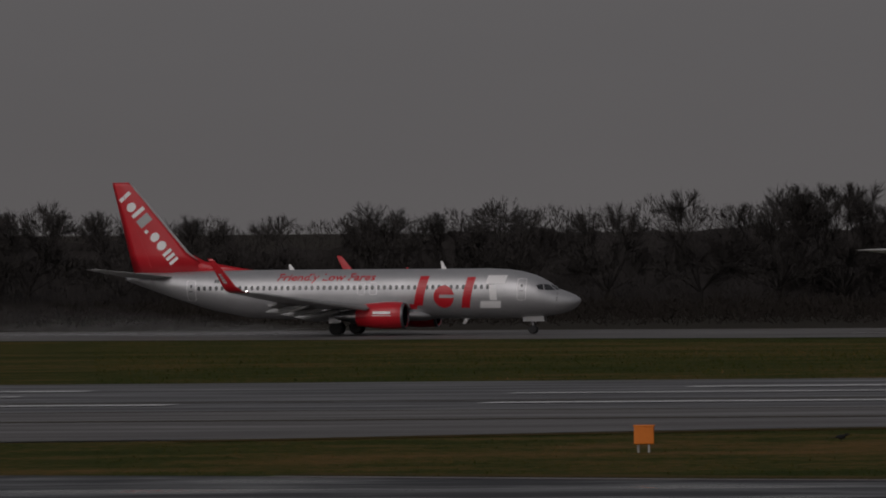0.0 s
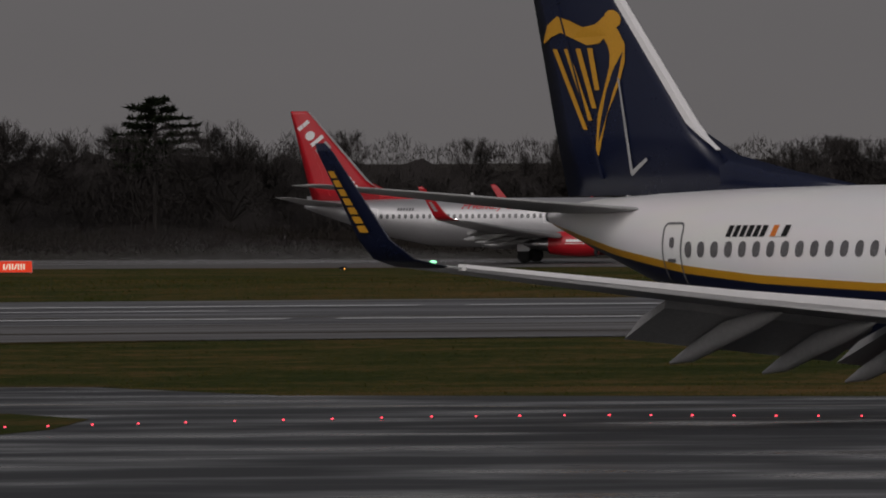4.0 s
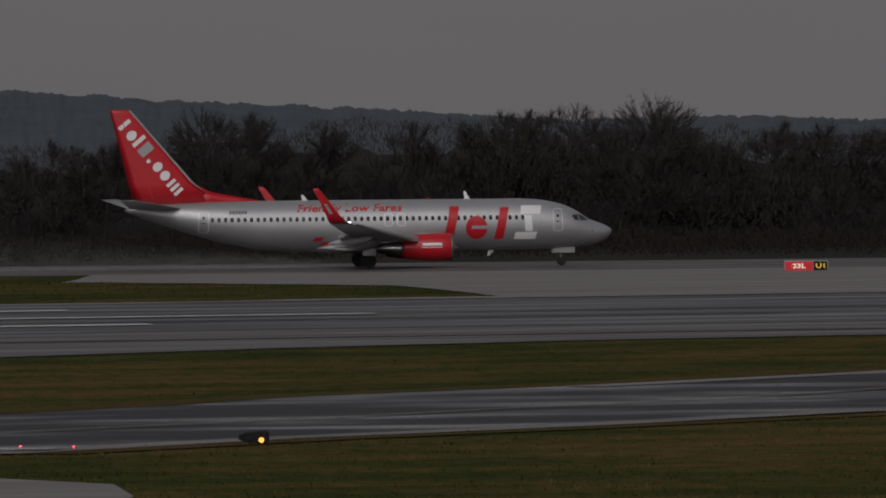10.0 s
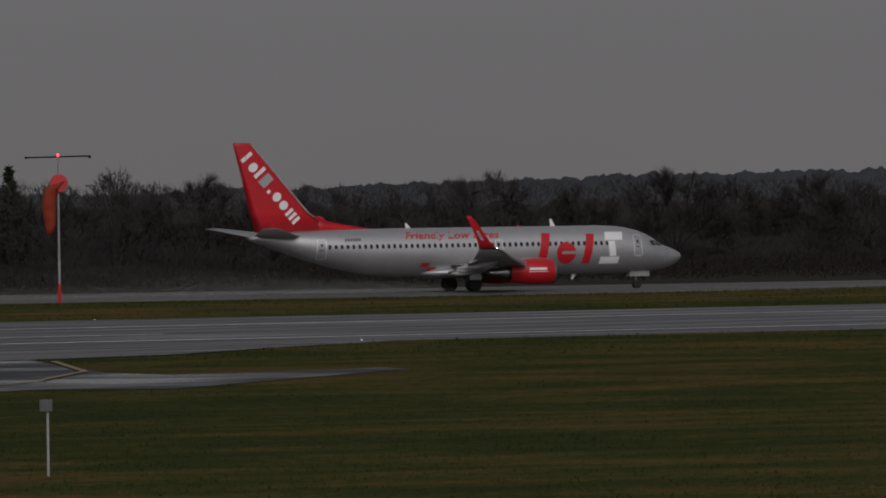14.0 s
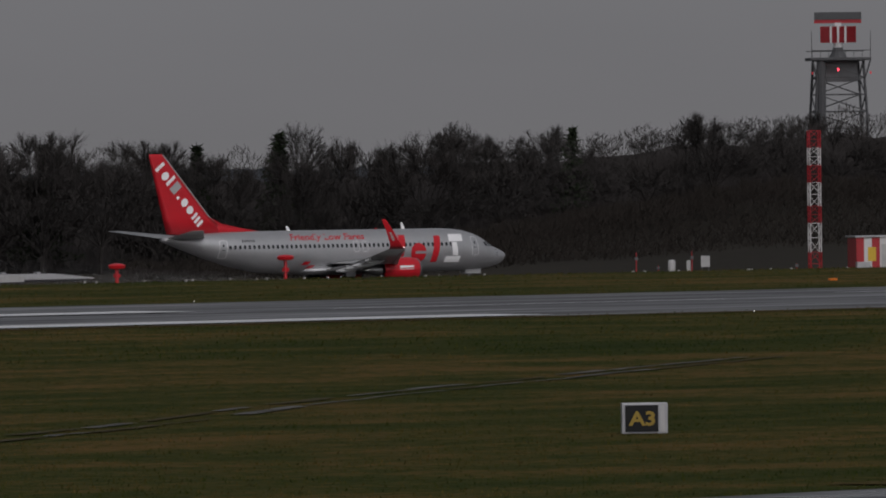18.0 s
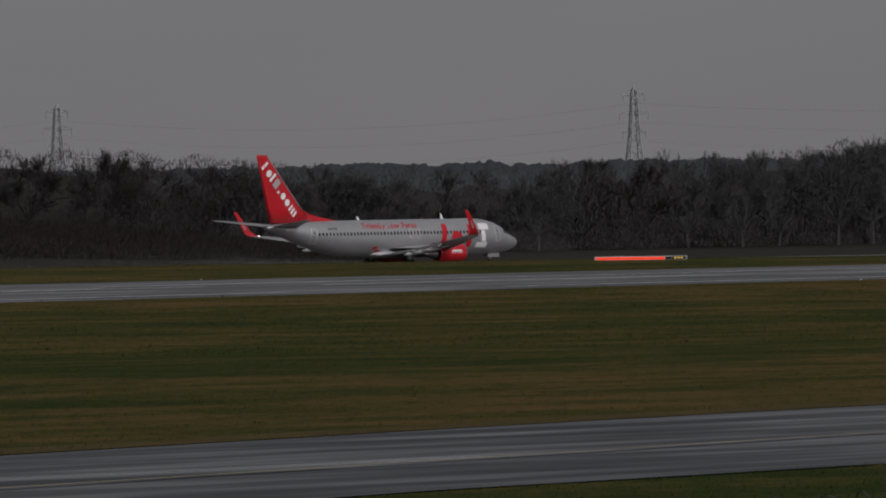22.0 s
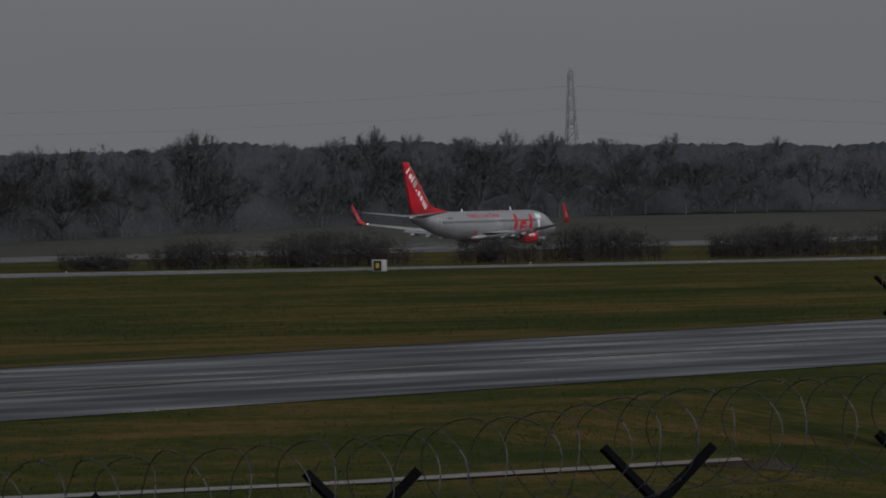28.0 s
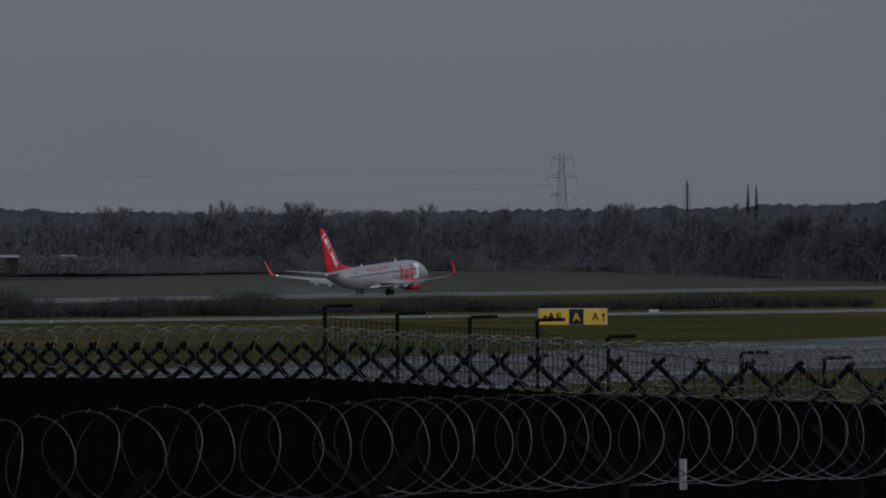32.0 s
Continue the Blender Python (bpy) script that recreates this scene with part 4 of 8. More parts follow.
            part("fan_blade", loft([[(NOSE - dd, ey + r * c - q * sn, ez + r * sn + q * c) for dd, q in ((14.22, -w0), (14.30, w0), (14.31, w0), (14.23, -w0))] for r, w0 in ((0.27, 0.05), (0.60, 0.08), (0.90, 0.10))]), M_BLACK, fan)
        part("duct", loft([[(NOSE - d, ey + r * math.cos(2 * math.pi * i / 28), ez + r * math.sin(2 * math.pi * i / 28)) for i in range(28)] for d, r in ((13.38, 0.903), (13.8, 0.90), (14.34, 0.92))], cap=False), M_DUCT, eng, flat=False)
        part("exhaust_core", lathe([(NOSE - 16.6, 0.70), (NOSE - 17.6, 0.58), (NOSE - 18.5, 0.40), (NOSE - 18.9, 0.30), (NOSE - 19.4, 0.03)], "x", (0, ey, ez - 0.02), 20), M_METAL, eng, flat=False)
        part("engine_pylon", loft([[(NOSE - d, ey + w, zt), (NOSE - d, ey - w, zt), (NOSE - d, ey - w, zb), (NOSE - d, ey + w, zb)] for d, w, zt, zb in ((14.3, 0.05, 2.72, 2.55), (15.3, 0.2, 2.75, 2.3), (17.2, 0.22, 2.35, 1.95), (19.0, 0.06, 2.1, 1.9))]), s["pylon"], root)
        if s["band"]:
            bm = bmesh.new()
            for face in (-1, 1):
                strip = []
                for d, r in ((13.6, 1.083), (14.2, 1.128), (14.9, 1.135), (16.0, 1.055), (16.8, 0.935)):
                    for z in (0.02, -0.20):
                        strip.append(bm.verts.new((NOSE - d, ey + face * (math.sqrt(max(0.0, (r + 0.012) ** 2 - (z / 0.97) ** 2))), ez + z - 0.05)))
                for i in range(4):
                    bm.faces.new((strip[2 * i], strip[2 * i + 2], strip[2 * i + 3], strip[2 * i + 1]))
            part("cowl_band", bm, M_GOLD, eng, "gold band round the cowl")
            rings = []
            for d, r in ((13.58, 1.083), (14.2, 1.128), (14.9, 1.138), (16.0, 1.058), (17.0, 0.91)):
                rings.append([(NOSE - d, ey + (r + 0.01) * math.cos(a), ez + (r + 0.01) * math.sin(a) * 0.93) for a in [math.pi * (1.07 + 0.86 * i / 18) for i in range(19)]])
            bm = bmesh.new()
            add_loft(bm, rings, cap=False, closed=False)
            part("cowl_keel", bm, M_NAVY, eng, "navy underside of the cowl", flat=False)
        else:
            for d0, d1, za, zb in ((14.25, 15.75, 0.16, 0.36), (14.2, 15.85, 0.00, 0.05)):
                for face in (-1, 1):
                    bm = bmesh.new()
                    for i in range(4):
                        da, db = d0 + (d1 - d0) * i / 4, d0 + (d1 - d0) * (i + 1) / 4
                        q = []
                        for dd, z in ((da, za), (db, za), (db, zb), (da, zb)):
                            rr = lerp_at(dd, (13.4, 14.0, 14.9, 16.0), (1.05, 1.12, 1.13, 1.05)) + 0.02
                            q.append(bm.verts.new((NOSE - dd, ey + face * math.sqrt(rr * rr - z * z), ez + z)))
                        bm.faces.new(q)
                    part("name_block", bm, M_WHITE, eng)
        # flap track fairings and flaps
        for y in (5.2, 7.3, 9.5):
            xle, ch, z = lerp_at(y, (2.2, 5.8, 11.3, 16.9), (13.6, 16.1, 19.4, 22.6)), lerp_at(y, (2.2, 5.8, 11.3, 16.9), (7.4, 4.9, 3.25, 1.75)), lerp_at(y, (2.2, 5.8, 11.3, 16.9), (1.82, 2.18, 2.83, 3.58))
            dr = s["flap"]
            te = xle + ch
            part("flap_fairing", loft([[(NOSE - d, sg * y + w * math.cos(2 * math.pi * i / 10), zz + h * math.sin(2 * math.pi * i / 10)) for i in range(10)]
                                       for d, w, h, zz in ((te - 2.2, 0.03, 0.03, z - 0.15), (te - 1.5, 0.17, 0.20, z - 0.30), (te - 0.3, 0.20, 0.28, z - 0.38 - dr * 0.25), (te + 0.8, 0.15, 0.20, z - 0.34 - dr * 0.72), (te + 1.5, 0.02, 0.03, z - 0.28 - dr * 1.0))]),
                 s["wing"], wing, "canoe-shaped flap fairing", flat=False)
        for y0, y1 in ((2.3, 5.6), (6.0, 10.9)):
            rings = []
            for y in (y0, y1):
                xle, ch, z = lerp_at(y, (2.2, 5.8, 11.3, 16.9), (13.6, 16.1, 19.4, 22.6)), lerp_at(y, (2.2, 5.8, 11.3, 16.9), (7.4, 4.9, 3.25, 1.75)), lerp_at(y, (2.2, 5.8, 11.3, 16.9), (1.82, 2.18, 2.83, 3.58))
                te, dr = xle + ch, s["flap"]
                fc = 1.25 if y < 6 else 0.95
                rings.append([(NOSE - te + 0.35, sg * y, z - 0.02), (NOSE - te - fc * 0.5, sg * y, z - 0.10 - dr * 0.30), (NOSE - te - fc * dr - 0.1, sg * y, z - 0.14 - dr * 0.75), (NOSE - te + 0.30, sg * y, z - 0.20)])
            part("flap", loft(rings), s["wing"], wing)
        # tailplane
        secs = [(33.7, 4.3, 0.55, 4.72, 0.05), (34.1, 4.0, 1.0, 4.77, 0.045), (38.15, 1.35, 7.17, 5.43, 0.04)]
        part("tailplane", loft([foil(a, c, sg * y, z, t) for a, c, y, z, t in secs]), s["tailplane"], root, flat=False)
        # main gear
        gy = sg * 2.86
        gear = part("main_gear_leg", rod((0, gy, 0.5), (0.05, gy + sg * 0.1, 2.1), 0.11, 0.13, 10), M_METAL, root)
        part("gear_brace", rod((0, gy, 0.9), (0.1, gy - sg * 1.0, 1.7), 0.06), M_DARKGREY, gear)
        for dy in (-0.43, 0.43):
            wheel("wheel", (0, gy + dy, 0.565), 0.565, 0.38, gear)
        part("gear_door", box(-0.55, 0.5, gy + sg * 0.60, gy + sg * 0.64, 0.95, 1.95, 0.02), s["belly"], gear)
        # landing lamps
        if s["lamps"]:
            lit_lamp("landing_lamp", (NOSE - 14.24, sg * 2.60, 2.34), 0.15, wing)
            lit_lamp("taxi_lamp", (0.50, gy, 1.10), 0.10, gear)
    # nose gear
    nx = NOSE - 4.0
    ng = part("nose_gear_leg", rod((nx, 0, 0.34), (nx - 0.15, 0, 1.6), 0.08, 0.09, 10), M_METAL, root)
    for dy in (-0.21, 0.21):
        wheel("nose_wheel", (nx, dy, 0.345), 0.345, 0.22, ng)
    for dy in (-0.42, 0.42):
        part("nose_gear_door", box(nx - 0.75, nx + 1.0, dy - 0.02, dy + 0.02, 1.0, 1.45, 0.02), s["nose_door"], ng)
    if s["lamps"]:
        lit_lamp("nose_lamp", (nx + 0.30, 0, 0.68), 0.13, ng)
    else:
        part("nose_lamp", lathe([(0, 0.02), (0.02, 0.08), (0.10, 0.07), (0.13, 0.02)], "x", (nx + 0.12, 0, 0.92), 10), M_METAL, ng)
    # fin with dorsal fillet
    fin_secs = [(5.10, 31.0, 37.65, 0.31), (6.6, 32.9, 38.05, 0.27), (9.5, 35.4, 38.75, 0.19), (12.2, 37.72, 39.42, 0.12), (12.46, 38.05, 39.45, 0.08)]
    rings = []
    for z, le, te, h in fin_secs:
        ring = []
        for i in range(9):
            c = i / 8.0
            ring.append((NOSE - (le + (te - le) * c), -h * math.sin(math.pi * min(1, c * 0.9 + 0.08)) - 0.01, z))
        for i in range(7, 0, -1):
            c = i / 8.0
            ring.append((NOSE - (le + (te - le) * c), h * math.sin(math.pi * min(1, c * 0.9 + 0.08)) + 0.01, z))
        rings.append(ring)
    fin = part("fin", loft(rings), s["fin"], root, s["fin_label"], flat=False)
    part("dorsal_fillet", loft([[(NOSE - d, w, zb), (NOSE - d, w * 0.5, zb + (zt - zb) * 0.6), (NOSE - d, 0, zt), (NOSE - d, -w * 0.5, zb + (zt - zb) * 0.6), (NOSE - d, -w, zb)] for d, w, zb, zt in
                                ((27.6, 0.05, 5.15, 5.30), (29.6, 0.16, 5.05, 5.62), (31.6, 0.24, 5.0, 6.02), (33.0, 0.27, 4.95, 6.70))]), s["fin"], fin, flat=False)
    edge = []
    for z in (6.15, 6.45, 6.8, 7.6, 9.0, 10.5, 12.0, 12.42):
        le = lerp_at(z, (5.3, 6.6, 12.46), (31.0, 32.9, 37.95)) - 0.02
        w = lerp_at(z, (6.15, 6.8, 12.42), (0.03, 0.26, 0.20)) * (1.0 if s["band"] else 0.6)
        ya, yb = fin_half(le + 0.10, z) - 0.012, fin_half(le + w, z) - 0.006
        edge.append([(NOSE - le + 0.05, 0, z), (NOSE - le - 0.05, ya, z), (NOSE - le - w, yb, z), (NOSE - le - w, -yb, z), (NOSE - le - 0.05, -ya, z)])
    part("fin_leading_edge", loft(edge), M_WHITE if s["band"] else M_WINGGREY, fin, "pale leading edge of the fin")
    part("rudder_joint", loft([[(NOSE - te - 0.0, fin_half(te, z) * s0, z) for te, s0 in ((t - 1.0 * k, 1.06), (t - 1.06 * k, 1.06), (t - 1.06 * k, 0.9))] for z, t, k in ((5.5, 37.8, 1.6), (12.0, 39.35, 0.62))]), s["fin"], fin)
    # tail cone outlet
    part("tail_outlet", lathe([(NOSE - 38.15, 0.17), (NOSE - 38.35, 0.15), (NOSE - 38.3, 0.05)], "x", (0, 0, 4.62), 14), M_DARKGREY, root)
    # cabin windows, doors, flight deck
    for side in (-1, 1):
        k = 0
        d = 6.65
        while d < 31.6:
            gap = (15.35 < d < 15.6)
            if not gap:
                skin_shape("cabin_window", [rounded(d, d + 0.27, 3.62, 4.00, 0.12, 2)], s["pane"], hullob, side, 0.014, 0.2)
            d += 0.508
            k += 1
        for d0, z0, z1, w in ((4.12, 2.72, 4.47, 0.76), (31.95, 2.80, 4.45, 0.80)):
            skin_ring("cabin_door", d0, d0 + w, z0, z1, 0.16, 0.05, s["line"], hullob, side)
            skin_shape("door_window", [rounded(d0 + w * 0.38, d0 + w * 0.62, z0 + 1.05, z0 + 1.3, 0.08, 2)], s["pane"], hullob, side, 0.016)
            skin_shape("door_handle", [rounded(d0 + w * 0.3, d0 + w * 0.75, z0 + 0.72, z0 + 0.80, 0.03, 1)], M_DARKGREY, hullob, side, 0.018)
        for d0 in (16.55, 17.55):
            skin_ring("overwing_exit", d0, d0 + 0.66, 3.22, 4.22, 0.14, 0.045, s["line"], hullob, side)
        # corners of the panes as (distance behind the nose, height)
        panes = (((1.70, 3.56, 0.10), (2.20, 3.92, 0.10), (2.38, 3.93, 0), (1.88, 3.52, 0)), ((1.96, 3.51, 0), (2.46, 3.94, 0), (2.84, 4.00, 0), (2.66, 3.53, 0)), ((2.74, 3.53, 0), (2.92, 4.00, 0), (3.36, 3.94, 0), (3.16, 3.58, 0)))
        for q in panes:
            bm = bmesh.new()
            n = 4
            grid = []
            for i in range(n + 1):
                row = []
                for j in range(n + 1):
                    u, v = i / n, j / n
                    d, z = [(q[0][w] * (1 - u) + q[1][w] * u) * (1 - v) + (q[3][w] * (1 - u) + q[2][w] * u) * v for w in (0, 1)]
                    pt = hull_at(d, z, side, 0.014)
                    if q[0][2] and v == 0:
                        pt = hull(d, 0.06, side, 0.014)
                    row.append(bm.verts.new(pt))
                grid.append(row)
            for i in range(n):
                for j in range(n):
                    bm.faces.new((grid[i][j], grid[i + 1][j], grid[i + 1][j + 1], grid[i][j + 1]))
            part("windscreen_pane", bm, M_GLASS, hullob, "dark flight-deck window")
        for z in (2.72, 2.92, 3.22):
            p = hull_at(1.75, z, side, 0.0)
            part("air_probe", rod(p, p + Vector((0.12, side * 0.08, 0)), 0.035, 0.02, 6), M_DARKGREY, hullob)
    # aerials and beacon
    for d, h in ((11.2, 0.62), (24.0, 0.45)):
        part("blade_aerial", loft([[(NOSE - d, 0.03, 5.24), (NOSE - d - 0.45, 0, 5.24), (NOSE - d, -0.03, 5.24)], [(NOSE - d - 0.35, 0.012, 5.26 + h), (NOSE - d - 0.52, 0, 5.26 + h), (NOSE - d - 0.35, -0.012, 5.26 + h)]]), M_WHITE, root)
    part("belly_aerial", loft([[(NOSE - 9.3, 0.03, 1.3), (NOSE - 9.75, 0, 1.3), (NOSE - 9.3, -0.03, 1.3)], [(NOSE - 9.7, 0.01, 0.82), (NOSE - 9.9, 0, 0.82), (NOSE - 9.7, -0.01, 0.82)]]), M_WHITE, root)
    part("beacon", lathe([(5.26, 0.10), (5.36, 0.09), (5.42, 0.02)], "z", (NOSE - 14.5, 0, 0), 10), M_RED, root)
    return root, hullob, fin


def slant(d0, d1, z0, z1, lean):
    """A leaning block; larger d lies aft, so the top leans towards the nose."""
    return [(d0, z0), (d1, z0), (d1 - lean, z1), (d0 - lean, z1)]


# the near airliner: white over navy, turning on the holding area
A = dict(hull=livery("white_gold_navy_livery", (0.88, 0.87, 0.87), (0.62, 0.31, 0.02), (0.006, 0.009, 0.030), 2.84), belly=M_NAVY, wing=M_WINGGREY, slat=M_WHITE,
         winglet=M_NAVY, winglet_in=M_WHITE, winglet_label="upswept winglet with the airline's name in blocks", wl_blocks=7, wl_ink=M_GOLD, wl_ink_in=M_NAVY, tip_lamp=G_GREEN, engine=M_WHITE,
         engine_label="white engine cowl with gold band", pylon=M_WHITE, band=True, flap=1.0, fairing=M_DARKGREY, tailplane=M_WINGGREY, lamps=True, nose_door=M_NAVY,
         fin=M_NAVY, fin_label="navy fin with a gold emblem", pane=M_PANE, line=M_LINE)
white_airliner, white_hull, white_fin = build_airliner("white_airliner", "white and navy twin-jet airliner with lit landing lamps", A)

# name blocks along the hull: pairs of leaning bars, the second one shorter
x = 7.0
for w, lo, hi in ((1.95, 0.45, 1.0), (2.15, 0.0, 0.0), (2.05, 0.0, 0.62), (2.15, 0.38, 1.0), (2.05, 0.0, 0.62), (0.75, 0.45, 1.0), (2.0, 0.0, 0.55)):
    z0, z1, ln = 3.10, 4.66, 0.42
    skin_shape("name_block", [slant(x + 0.22, x + 0.22 + 0.62, z0, z1, ln)], M_NAVY, white_hull, -1, 0.02)
    if w > 1 and hi:
        a, b = z0 + (z1 - z0) * lo, z0 + (z1 - z0) * hi
        skin_shape("name_block", [slant(x + 1.14 - ln * lo, x + 1.14 + 0.62 - ln * lo, a, b, ln * (hi - lo))], M_NAVY, white_hull, -1, 0.02)
    x += w + 0.02
# emblem ahead of the name and on the fin: a curved band and strings
def emblem(place):
    """Outlines of the emblem, a curved band with a head and a pillar, and its four strings; place maps (u, v) in 0..1 to (d, z)."""
    body, strings = [], []
    band = [(0.02, 0.80), (0.10, 0.90), (0.25, 0.96), (0.40, 0.93), (0.55, 0.88), (0.70, 0.90), (0.80, 0.95)]
    low = [(0.02, 0.78), (0.12, 0.82), (0.26, 0.85), (0.40, 0.81), (0.56, 0.76), (0.70, 0.77), (0.80, 0.82)]
    body.append(("emblem_band", [place(*q) for q in low + band[::-1]]))
    pil = [(0.80, 0.95), (0.92, 0.86), (0.97, 0.76), (0.94, 0.64), (0.84, 0.49), (0.66, 0.30), (0.47, 0.02)]
    pin = [(0.76, 0.80), (0.79, 0.76), (0.80, 0.70), (0.77, 0.61), (0.69, 0.49), (0.55, 0.30), (0.44, 0.04)]
    body.append(("emblem_pillar", [place(*q) for q in pin + pil[::-1]]))
    body.append(("emblem_head", [place(0.88 + 0.085 * math.cos(i * math.pi / 5), 0.93 + 0.062 * math.sin(i * math.pi / 5)) for i in range(10)]))
    for u, v in ((0.12, 0.20), (0.27, 0.26), (0.42, 0.34), (0.56, 0.46)):
        strings.append([place(u, 0.74), place(u + 0.06, 0.74), place(0.36 + (u - 0.12) * 0.5 + 0.04, v), place(0.345 + (u - 0.12) * 0.5, v)])
    return body, strings


on_hull = emblem(lambda u, v: (6.45 - 1.55 * u - 0.15 * v, 2.85 + 1.85 * v))
on_fin = emblem(lambda u, v: (37.85 + 0.78 * v - 3.35 * u * (1.0 - 0.08 * v), 5.97 + 3.6 * v))
for i, (nm, q) in enumerate(on_hull[0]):
    skin_shape(nm, [q], M_NAVY, white_hull, -1, 0.020 + 0.004 * i)
for q in on_hull[1]:
    skin_shape("emblem_string", [q], M_NAVY, white_hull, -1, 0.02)
for i, (nm, q) in enumerate(on_fin[0]):
    side_shape(nm, [q], 0, M_GOLD, white_fin, lambda d, z, i=i: fin_half(d, z) + 0.004 * i)
for q in on_fin[1]:
    side_shape("emblem_string", [q], 0, M_GOLD, white_fin, fin_half)
side_shape("pale_scuff", [[(35.05, 5.6), (34.95, 5.6), (35.5, 7.9), (35.56, 7.9)], [(35.0, 5.55), (35.06, 5.66), (34.5, 6.0), (34.44, 5.93)]], 0, M_WINGGREY, white_fin, lambda d, z: fin_half(d, z) - 0.02)
for i in range(6):
    skin_shape("registration_bar", [slant(30.15 - i * 0.24, 30.32 - i * 0.24, 4.10, 4.36, 0.05)], M_BLACK, white_hull, -1, 0.02)
for i, mm in enumerate((M_ORANGE, M_WHITE, M_BLACK)):
    skin_shape("flag_bar", [slant(28.55 - i * 0.2, 28.75 - i * 0.2, 4.10, 4.36, 0.05)], mm, white_hull, -1, 0.022)
bm = box(NOSE - 4.35, NOSE - 3.55, -0.452, -0.446, 1.05, 1.25)
part("registration_bar", bm, M_WINGGREY, white_airliner)

# the far airliner: silver and red, on its take-off run
B = dict(hull=M_SILVER, belly=M_SILVER, wing=M_WINGGREY, slat=M_WINGGREY, winglet=M_RED, winglet_in=M_RED, winglet_label="red upswept winglet", wl_blocks=4, wl_ink=M_WINGGREY, wl_ink_in=M_WINGGREY, tip_lamp=G_NAV,
         engine=M_RED, engine_label="red engine cowl with a white name block", pylon=M_SILVER, band=False, flap=0.35, fairing=M_SILVER, tailplane=M_WINGGREY, lamps=False, nose_door=M_WINGGREY,
         fin=M_RED, fin_label="red fin with white name blocks", pane=M_GLASS, line=M_WHITE)
silver_airliner, silver_hull, silver_fin = build_airliner("silver_airliner", "silver twin-jet airliner with red fin and engines", B)
me = text_mesh("Friendly Low Fares", 0.80, 0.25, 0.012)
xs = [v.co.x for v in me.vertices]
k = 8.3 / (max(xs) - min(xs))
for v in me.vertices:
    v.co = hull_at(20.9 - (v.co.x - (max(xs) + min(xs)) / 2) * k, 4.62 + v.co.y, -1, 0.02)
me.materials.append(M_RED)
ob = new("slogan", me)
ob.parent = silver_hull
# large name shapes near the nose: bars and an oval
def oval(d, z, rd, rz, n=20):
    return [(d + rd * math.cos(2 * math.pi * i / n), z + rz * math.sin(2 * math.pi * i / n)) for i in range(n)]


for mm, poly in ((M_RED, slant(12.75, 13.5, 2.35, 4.70, 0.5)), (M_RED, slant(13.3, 14.1, 2.05, 2.45, 0.1)), (M_RED, oval(10.95, 3.05, 0.86, 0.90)), (M_RED, slant(8.85, 9.55, 2.15, 4.60, 0.5)),
                 (M_WHITE, slant(5.9, 7.5, 4.05, 4.72, 0.15)), (M_WHITE, slant(6.3, 8.0, 2.12, 2.68, 0.12)), (M_WHITE, slant(6.5, 7.1, 2.75, 3.98, -0.1))):
    skin_shape("name_block", [poly], mm, silver_hull, -1, 0.02)
skin_shape("name_gap", [slant(10.1, 11.35, 2.95, 3.20, 0.05)], M_SILVER, silver_hull, -1, 0.026)
# fin name shapes: a slanted row of bars and ovals
for s0, w, h, round_one, mm in ((0.10, 0.26, 0.80, False, M_WHITE), (0.78, 0.60, 0.62, True, M_WHITE), (1.56, 0.26, 0.88, False, M_WHITE), (2.10, 0.60, 0.84, False, M_WINGGREY), (3.02, 0.22, 0.22, False, M_WHITE), (3.52, 0.58, 0.60, True, M_WHITE), (4.28, 0.60, 0.60, True, M_WHITE),
                                (5.12, 0.22, 0.60, False, M_WHITE), (5.50, 0.22, 0.60, False, M_WHITE), (5.88, 0.22, 0.60, False, M_WHITE)):
    s0, w, h = s0 * 1.16, w * 1.22, h * 1.4
    corners = [(w / 2 + w / 2 * math.cos(k * math.pi / 6), h / 2 + h / 2 * math.sin(k * math.pi / 6)) for k in range(12)] if round_one else [(0, 0), (w, 0), (w, h), (0, h)]
    q = [(38.95 - (s0 + a) * 0.64 - b * 0.77, 11.15 - (s0 + a) * 0.77 + b * 0.64) for a, b in corners]
    side_shape("name_block", [q], 0, mm, silver_fin, lambda d, z: fin_half(d, z) - 0.03)
for i in range(6):
    skin_shape("registration_bar", [slant(30.2 - i * 0.24, 30.36 - i * 0.24, 4.25, 4.5, 0.04)], M_DARKGREY, silver_hull, -1, 0.02)
for d0, d1, z0, z1 in ((22.6, 23.3, 1.75, 2.05), (23.2, 23.9, 2.1, 2.4)):
    skin_shape("red_patch", [slant(d0, d1, z0, z1, 0.3)], M_RED, silver_hull, -1, 0.02)

